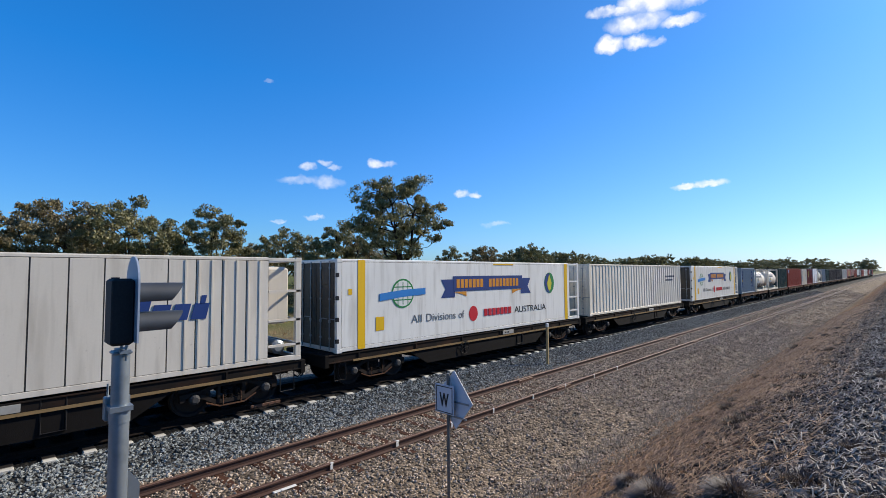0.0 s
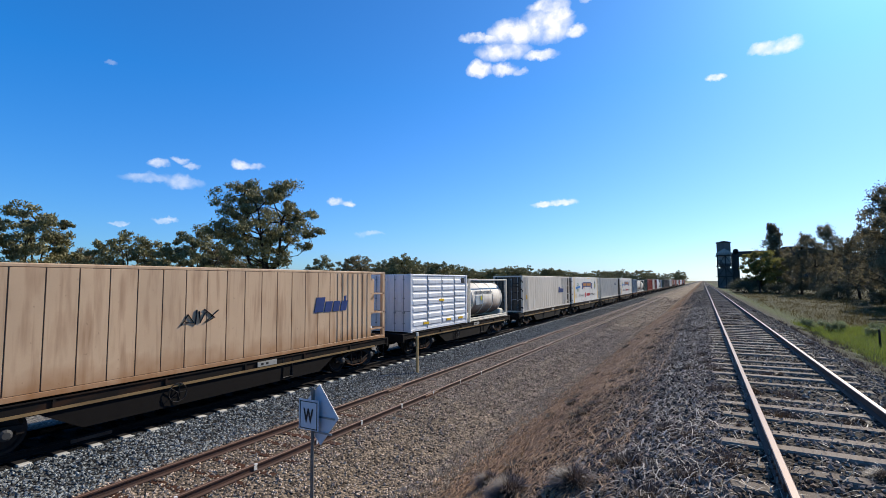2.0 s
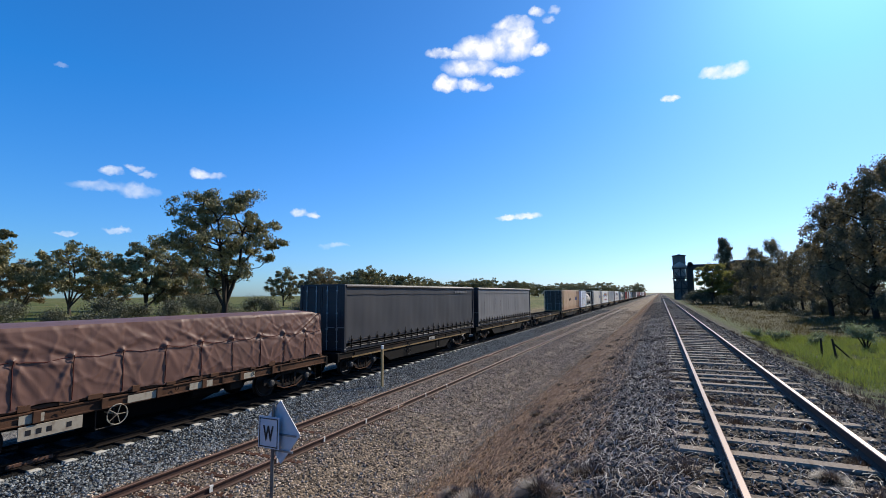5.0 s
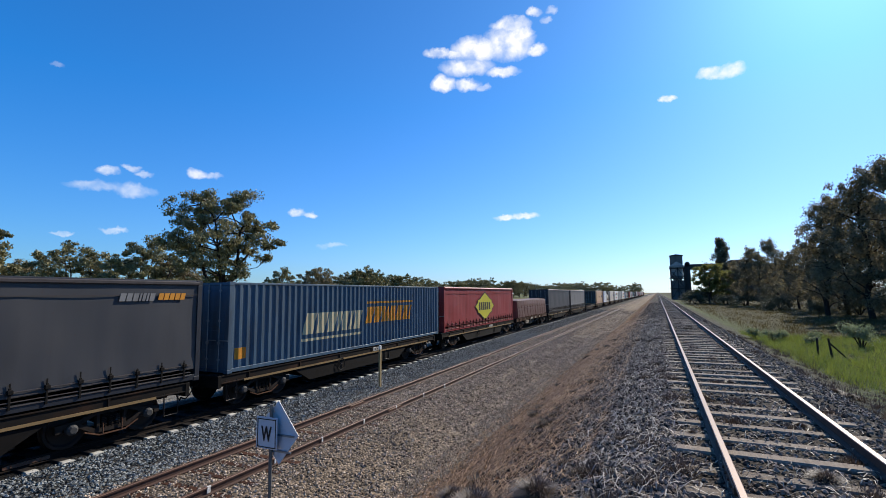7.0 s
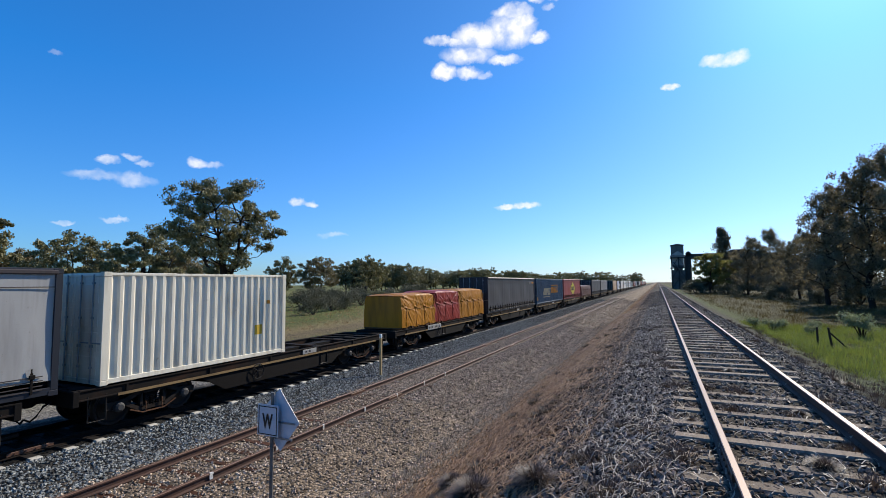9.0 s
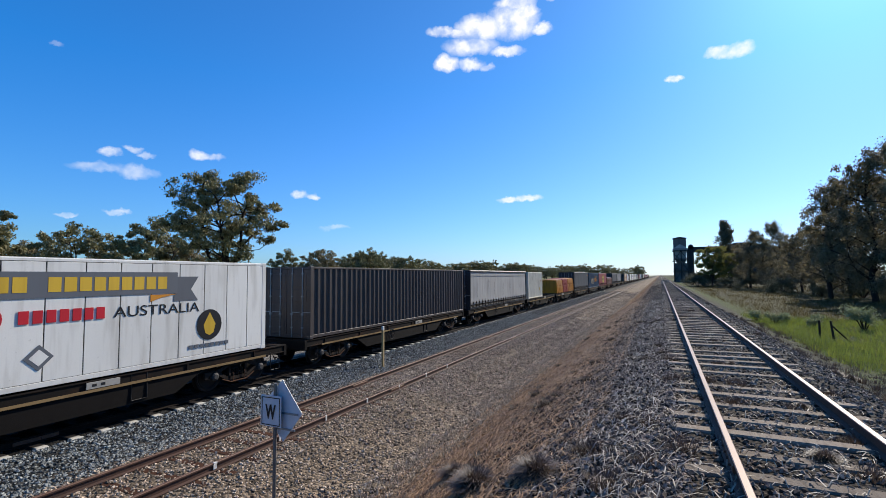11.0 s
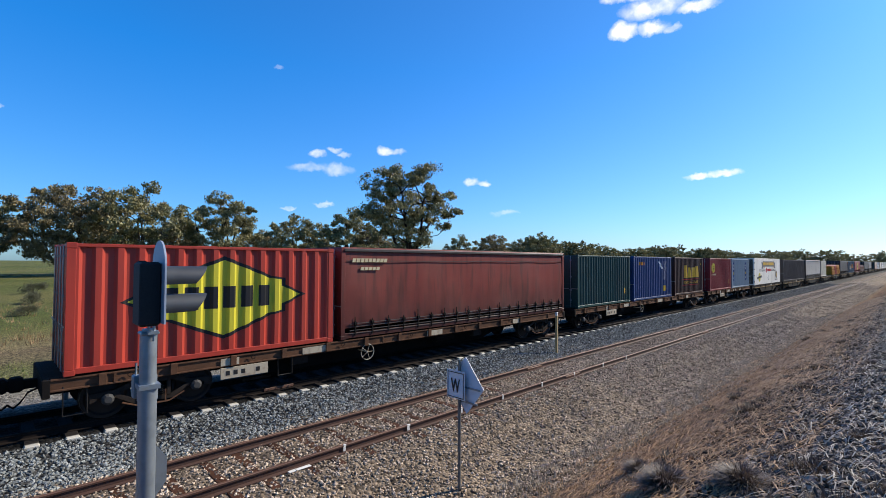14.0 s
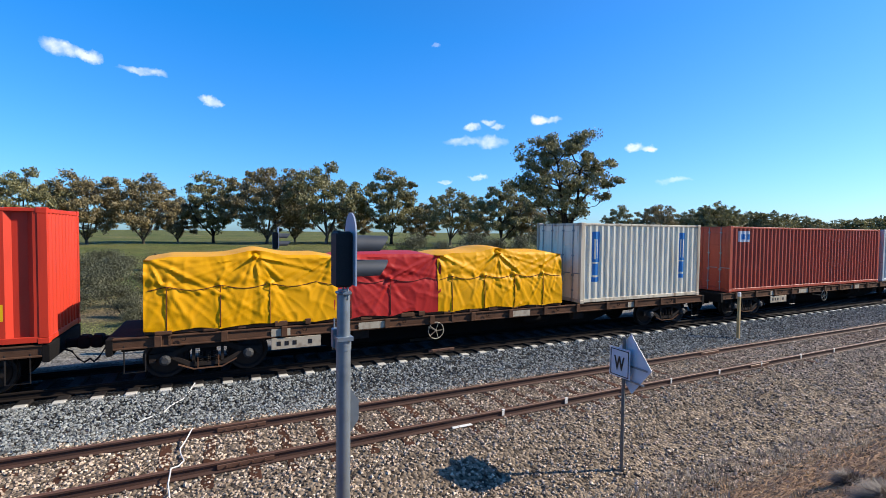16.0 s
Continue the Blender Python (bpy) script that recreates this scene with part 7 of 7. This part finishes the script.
def spots(n, x0, x1, y0, y1, seed, near=0.0, s0=0.5, s1=1.2):
    r = random.Random(seed)
    out = []
    for _ in range(n):
        q = r.random()
        y = y0 + (y1 - y0) * (q ** (1 + near))
        out.append((r.uniform(x0, x1), y, r.uniform(s0, s1)))
    return out


scatter_blades("dry_tufts", spots(46, -2.2, 0.2, 5, 30, 1, 0.8, 0.4, 0.9) + spots(30, -4.0, -2, 6, 30, 2, 0.8, 0.4, 0.9)
               + spots(50, 0.0, 3.2, 6, 40, 3, 0.8, 0.4, 0.8), M_TUFT, 340, 0.12, 0.6, 4, "dry brown grass tufts on the bank")


def weed_mound(seed, r, h, n):
    """A dead rounded weed: fine curved stalks that spread from one root."""
    rng = np.random.default_rng(seed)
    a, e = rng.uniform(0, 2 * np.pi, n), np.arcsin(rng.random(n) ** 0.8)
    q = rng.uniform(0.7, 1.05, n)
    tip = np.stack([r * q * np.cos(e) * np.cos(a), r * q * np.cos(e) * np.sin(a), h * q * np.sin(e)], 1)
    mid = tip * 0.55 + np.stack([np.zeros(n), np.zeros(n), 0.12 * h * np.ones(n)], 1) + rng.normal(size=(n, 3)) * 0.05 * r
    base = tip * np.array([0.15, 0.15, 0.0]) - np.array([0, 0, 0.03])
    w = np.stack([-np.sin(a), np.cos(a), np.zeros(n)], 1) * rng.uniform(0.003, 0.006, n)[:, None]
    v = np.stack([base - w, base + w, mid + w, mid - w, tip], 1).reshape(-1, 3)
    k = np.arange(n)[:, None] * 5
    f = [tuple(t) for t in (k + np.array([[0, 1, 2, 3]])).tolist()] + [tuple(t) for t in (k + np.array([[3, 2, 4]])).tolist()]
    root = new("dead_weed")
    part("tangle", raw_mesh("tangle", v.tolist(), f, M_WEED), None, root)
    return root


M_WEED = leafy("dead_weed_stalks", (0.035, 0.024, 0.019), (0.2, 0.145, 0.115), through=0.25)
weed = weed_mound(61, 0.42, 0.27, 1300)
MOUNDS = [(-2.13, 5.6, 1.1), (-1.33, 5.5, 1.0), (1.53, 6.32, 0.6), (-2.92, 6.73, 0.8), (1.37, 12.15, 0.4), (4.42, 16.95, 0.8), (5.28, 18.73, 0.7), (1.85, 8.67, 0.4), (0.37, 7.69, 0.35)]
for i, (x, y, sc) in enumerate(MOUNDS):
    w_ = stand(weed, x, y, 0, sc, 0.02) if i == 0 else plant_copy(weed, x, y, 80 * i, sc)
    w_.location.z = land(x, y) - 0.02
    tagged(w_, "dead grey-brown rounded weed on the bank", "weed", "dead weeds")
lying("straw", 40000, -4.9, -1.0, 2.5, 50, M_STRAW, 0.06, 0.3, 6, "flattened brown straw lying on the bank", 0.008)
lying("bleached_stalks", 4600, -1.5, 0.6, 3.0, 42, M_STICK, 0.06, 0.26, 16, "bleached dead stalks on the dark ballast", 0.007)
lying("siding_litter", 1700, 0.3, 3.6, 5.0, 40, M_STICK, 0.04, 0.18, 17, "pale dead stalks between the siding's sleepers", 0.007)
scatter_blades("edge_weeds", spots(260, 4.6, 7.2, 9, 42, 27, 0.3, 0.5, 1.1), M_TUFT, 40, 0.24, 0.5, 28, "dark dry weeds along the siding's shoulder")
scatter_blades("meadow_grass", spots(4200, 7.5, 60, 46, 170, 17, 0.4, 0.8, 1.8), M_MEADOW, 14, 0.4, 1.6, 18, "olive meadow grass below the dark trees")
scatter_blades("green_grass", spots(2300, 6.3, 17, 22, 48, 7, 0.0, 0.7, 1.6), M_GRASS, 16, 0.34, 0.9, 8, "fresh green grass beside the siding")
scatter_blades("pale_tufts", spots(700, -5.4, -4.3, 3, 50, 21, 0.9, 0.5, 1.2), M_STICK, 30, 0.13, 0.4, 22, "pale dry tufts along the gravel's edge")
scatter_blades("paddock_grass", spots(1100, -25, -21, -14, 90, 9, 0.2, 0.6, 1.2), M_GRASS, 10, 0.25, 0.9, 10, "green grass beside the far side track")
scatter_blades("paddock_straw", spots(2200, -60, -30, -16, 100, 11, 0.2, 0.7, 1.6), M_STRAW, 10, 0.35, 0.8, 12, "dry grass beside the far side track")


# ---- silo ----
def build_silo():
    root = new("grain_silo")
    root.location = (6.3, 262, 0)
    for x in (0.0, 3.1, 6.0):
        for y in (-3.6, 3.6):
            part("steel_post", Shape().box(x, x + 0.4, y - 0.2, y + 0.2, -0.5, 16.5), M_SILODARK, root)
    for z0, z1 in ((0.5, 5.5), (5.5, 10.5), (10.5, 15.5)):
        brace = Shape().tube([(0.2, -3.7, z0), (3.2, -3.7, z1)], 0.14, 5)
        brace.tube([(6.2, -3.7, z0), (3.2, -3.7, z1)], 0.14, 5)
        part("diagonal_brace", brace, M_SILODARK, root)
        part("platform", Shape().box(-0.5, 6.9, -4.4, 4.4, z1 - 0.2, z1 + 0.1), M_SILODARK, root)
        rail_ = Shape()
        for z in (0.6, 1.1):
            rail_.tube([(-0.4, -4.3, z1 + z), (6.8, -4.3, z1 + z)], 0.06, 4)
        part("handrail", rail_, M_SILODARK, root)
    part("lower_bin", Shape().box(0.3, 6.1, -3.2, 3.2, -0.5, 9.4, 0.1), M_SILO, root)
    part("hopper", Shape().prism([(0.6, 11.5), (1.4, 9.4), (5.0, 9.4), (5.8, 11.5)], "y", -3.0, 3.0), M_SILO, root)
    part("upper_bin", Shape().box(0.4, 5.6, -3.0, 3.0, 11.5, 15.6, 0.1), M_SILOPALE, root, "pale sheet-steel bin")
    part("gable_panel", Shape().prism([(-0.3, 15.8), (6.2, 15.8), (6.2, 16.6), (3.0, 18.8), (-0.3, 16.6)], "y", -4.0, 4.0), M_SILOPALE, root, "pale gabled head floor")
    part("head_house", Shape().box(0.1, 5.7, -3.3, 3.3, 17.2, 21.6, 0.1), M_SILO, root)
    part("roof", Shape().prism([(-0.2, 21.6), (6.0, 21.6), (6.0, 21.8), (2.9, 22.4), (-0.2, 21.8)], "y", -3.6, 3.6), M_SILODARK, root)
    part("chute", Shape().tube([(1.0, -3.4, 13.5), (3.6, -3.6, 9.5), (4.2, -3.6, 6.5)], 0.35, 8), M_SILO, root)
    leg = Shape().box(6.6, 9.0, -1, 1, -0.5, 17.6, 0.2)
    leg.tube([(7.8, -1, 17.4), (7.8, 1, 17.4)], 1.2, 14)
    part("elevator_leg", leg, M_SILODARK, root, "boxed bucket elevator with a rounded head")
    part("conveyor_bridge", Shape().box(9.0, 30, -1.2, 1.2, 14.6, 17.3, 0.15), M_SILODARK, root)
    for x in (14, 22):
        part("trestle", Shape().tube([(x - 1.0, 0, -0.5), (x, 0, 14.7), (x + 1.0, 0, -0.5)], 0.2, 5), M_SILODARK, root)
    tagged(root, "grey steel grain elevator tower with a conveyor bridge", "silo")
    shed = new("grain_shed")
    shed.location = (32, 262, 0)
    part("wall", Shape().box(0, 42, -14, 14, -0.5, 8), M_SILODARK, shed)
    part("roof", Shape().prism([(-1, 8), (43, 8), (30, 13.0), (4, 18.0), (-1, 18.0)], "y", -15, 15), M_SILODARK, shed)
    tagged(shed, "large dark grain shed behind the trees", "shed")


M_SILOPALE = material("silo_pale_sheet", srgb("b9b4aa"), 0.7, 0.0, srgb("7d776c"), 0.6, 0.6, (1, 1, 0.3))
M_SILO = material("silo_cladding", srgb("7c766e"), 0.9, 0.0, srgb("5c5f62"), 0.6, 0.6, (1, 1, 0.3))
M_SILODARK = material("silo_dark_cladding", srgb("4f4c48"), 0.9, 0.0, srgb("38342f"), 0.5, 0.6, (1, 1, 0.3))
build_silo()


# ---- sleepers and ballast ----
def sleepers(name, x, top, pitch, y0, count, half, w, h, mat, label, skew=0.0, seed=1, ends=0.0):
    r = random.Random(seed)
    s = Shape().box(-half, half, -w / 2, w / 2, -h, 0, 0.02)
    me = s.mesh(name, mat)
    holder = new(name + "_row")
    tagged(holder, label, "sleepers", kind="structure")
    for k in range(count):
        ob = new(name, me)
        ob.parent = holder
        ob.matrix_basis = pose(x + r.uniform(-1, 1) * ends, y0 + k * pitch + r.uniform(-1, 1) * skew, top + r.uniform(-0.4, 0.4) * skew * 0.3 - (0.045 if skew > 0.08 and r.random() < 0.4 else 0.0), 0, 0, r.uniform(-1, 1) * skew * 25)
    return holder


sleepers("concrete_sleeper", MAIN_X, 0.043, 0.64, -9.0, 200, 1.27, 0.24, 0.22, M_CONC, "pale concrete sleepers under the main line", 0.012, 2)
sleepers("loop_sleeper", RAIL_MID - GAUGE / 2, -0.166, 0.66, -9.0, 150, 1.2, 0.2, 0.14, M_STEELSLEEPER, "dark rusty sleepers half buried in ballast", 0.05, 3, 0.03)
sleepers("timber_sleeper", RAIL_SIDE + GAUGE / 2, 1.71, 0.68, -6.66, 298, 1.22, 0.22, 0.12, M_TIMBER, "weathered grey timber sleepers of the siding", 0.09, 4, 0.07)


def stones(name, mat, areas, seed, label):
    """Loose ballast: eight-sided chips, joined."""
    rng = np.random.default_rng(seed)
    base = np.array([(1, 0, 0), (-1, 0, 0), (0, 1, 0), (0, -1, 0), (0, 0, 1), (0, 0, -1)], float)
    tri = np.array([(0, 2, 4), (2, 1, 4), (1, 3, 4), (3, 0, 4), (2, 0, 5), (1, 2, 5), (3, 1, 5), (0, 3, 5)])
    V = []
    for n, x0, x1, y0, y1, near, s0, s1 in areas:
        x = rng.uniform(x0, x1, n)
        y = y0 + (y1 - y0) * rng.random(n) ** near
        z = np.array([land(a, b) for a, b in zip(x, y)])
        s = rng.uniform(s0, s1, n)
        p = base[None] * rng.uniform(0.55, 1.25, (n, 6, 1)) * s[:, None, None]
        a, b = rng.uniform(0, 6.28, n), rng.uniform(-0.9, 0.9, n)
        ca, sa, cb, sb_ = np.cos(a), np.sin(a), np.cos(b), np.sin(b)
        px = p[..., 0] * cb[:, None] - p[..., 2] * sb_[:, None]
        pz = p[..., 0] * sb_[:, None] + p[..., 2] * cb[:, None]
        qx, qy = px * ca[:, None] - p[..., 1] * sa[:, None], px * sa[:, None] + p[..., 1] * ca[:, None]
        V.append(np.stack([qx + x[:, None], qy + y[:, None], pz * 0.8 + z[:, None] + s[:, None] * 0.25], -1).reshape(-1, 3))
    v = np.concatenate(V)
    n = len(v) // 6
    f = (np.arange(n)[:, None, None] * 6 + tri[None]).reshape(-1, 3)
    me = bpy.data.meshes.new(name)
    me.from_pydata(v.tolist(), [], f.tolist())
    me.materials.append(mat)
    return tagged(new(name, me), label, "ballast", kind="stuff")


stones("main_ballast", M_STONE, [(40000, -12.25, -10.2, -8, 45, 1.6, 0.025, 0.05), (7000, -12.25, -10.2, 36, 110, 1.6, 0.04, 0.06)], 1, "blue-grey crushed stone ballast of the main line")
stones("loop_ballast", M_STONEBROWN, [(52000, -10.4, -4.6, -7, 40, 1.6, 0.018, 0.042), (14000, -10.4, -4.6, 28, 120, 1.5, 0.035, 0.055), (16000, -10.4, -4.4, 14, 45, 1.2, 0.022, 0.045)], 2, "brownish crushed stone ballast of the loop track")
stones("siding_ballast", M_STONEDARK, [(20000, -1.45, 0.2, 2.5, 40, 2.0, 0.02, 0.05), (3500, -2.4, -1.3, 2.5, 40, 2.0, 0.02, 0.045), (18000, -0.4, 3.6, 4.0, 50, 2.0, 0.018, 0.045), (6000, 3.0, 5.2, 5, 50, 1.5, 0.018, 0.042), (8000, -1.8, 4.6, 36, 110, 1.6, 0.035, 0.055)], 3, "dark ballast chips of the siding")
stones("bank_stones", M_STONEBROWN, [(8000, -5.4, -3.8, 2.5, 35, 1.8, 0.014, 0.035), (1500, -3.8, -2.2, 2.5, 35, 1.8, 0.014, 0.03)], 4, "small pale stones on the bank")

# white paint on the near rail of the loop track
for y, ln in ((5.05, 0.06), (6.7, 0.08), (8.45, 0.05), (10.1, 0.05), (12.0, 0.06), (13.9, 0.05), (15.9, 0.06), (17.8, 0.06)):
    s = Shape().box(RAIL_MID + 0.0, RAIL_MID + 0.04, y, y + ln, -0.03, 0.003, 0.002)
    s.box(RAIL_MID + 0.03, RAIL_MID + 0.044, y - 0.01, y + ln * 0.8, -0.12, -0.03, 0.003)
    tagged(new("paint_mark", s.mesh("paint_mark", M_WHITEPAINT)), "white paint dab on the rusty rail", "paint mark", "paint marks")

s = Shape().box(RAIL_MID + 0.05, RAIL_MID + 0.13, 3.86, 4.3, -0.16, -0.138, 0.01)
tagged(new("paint_mark", s.mesh("paint_mark", M_WHITEPAINT)), "long white paint patch at the foot of the rail", "paint mark", "paint marks")


def motions():
    times = [0.5 * k for k in range(33)]
    for things, z in ((LOADS, DECK), (WAGONS, 0.2)):
        for ob, s in things:
            walk(ob, [(t, pose(MAIN_X, s + DISP[0] * t + DISP[1] * t * t + DISP[2] * t ** 3, z)) for t in times])


motions()
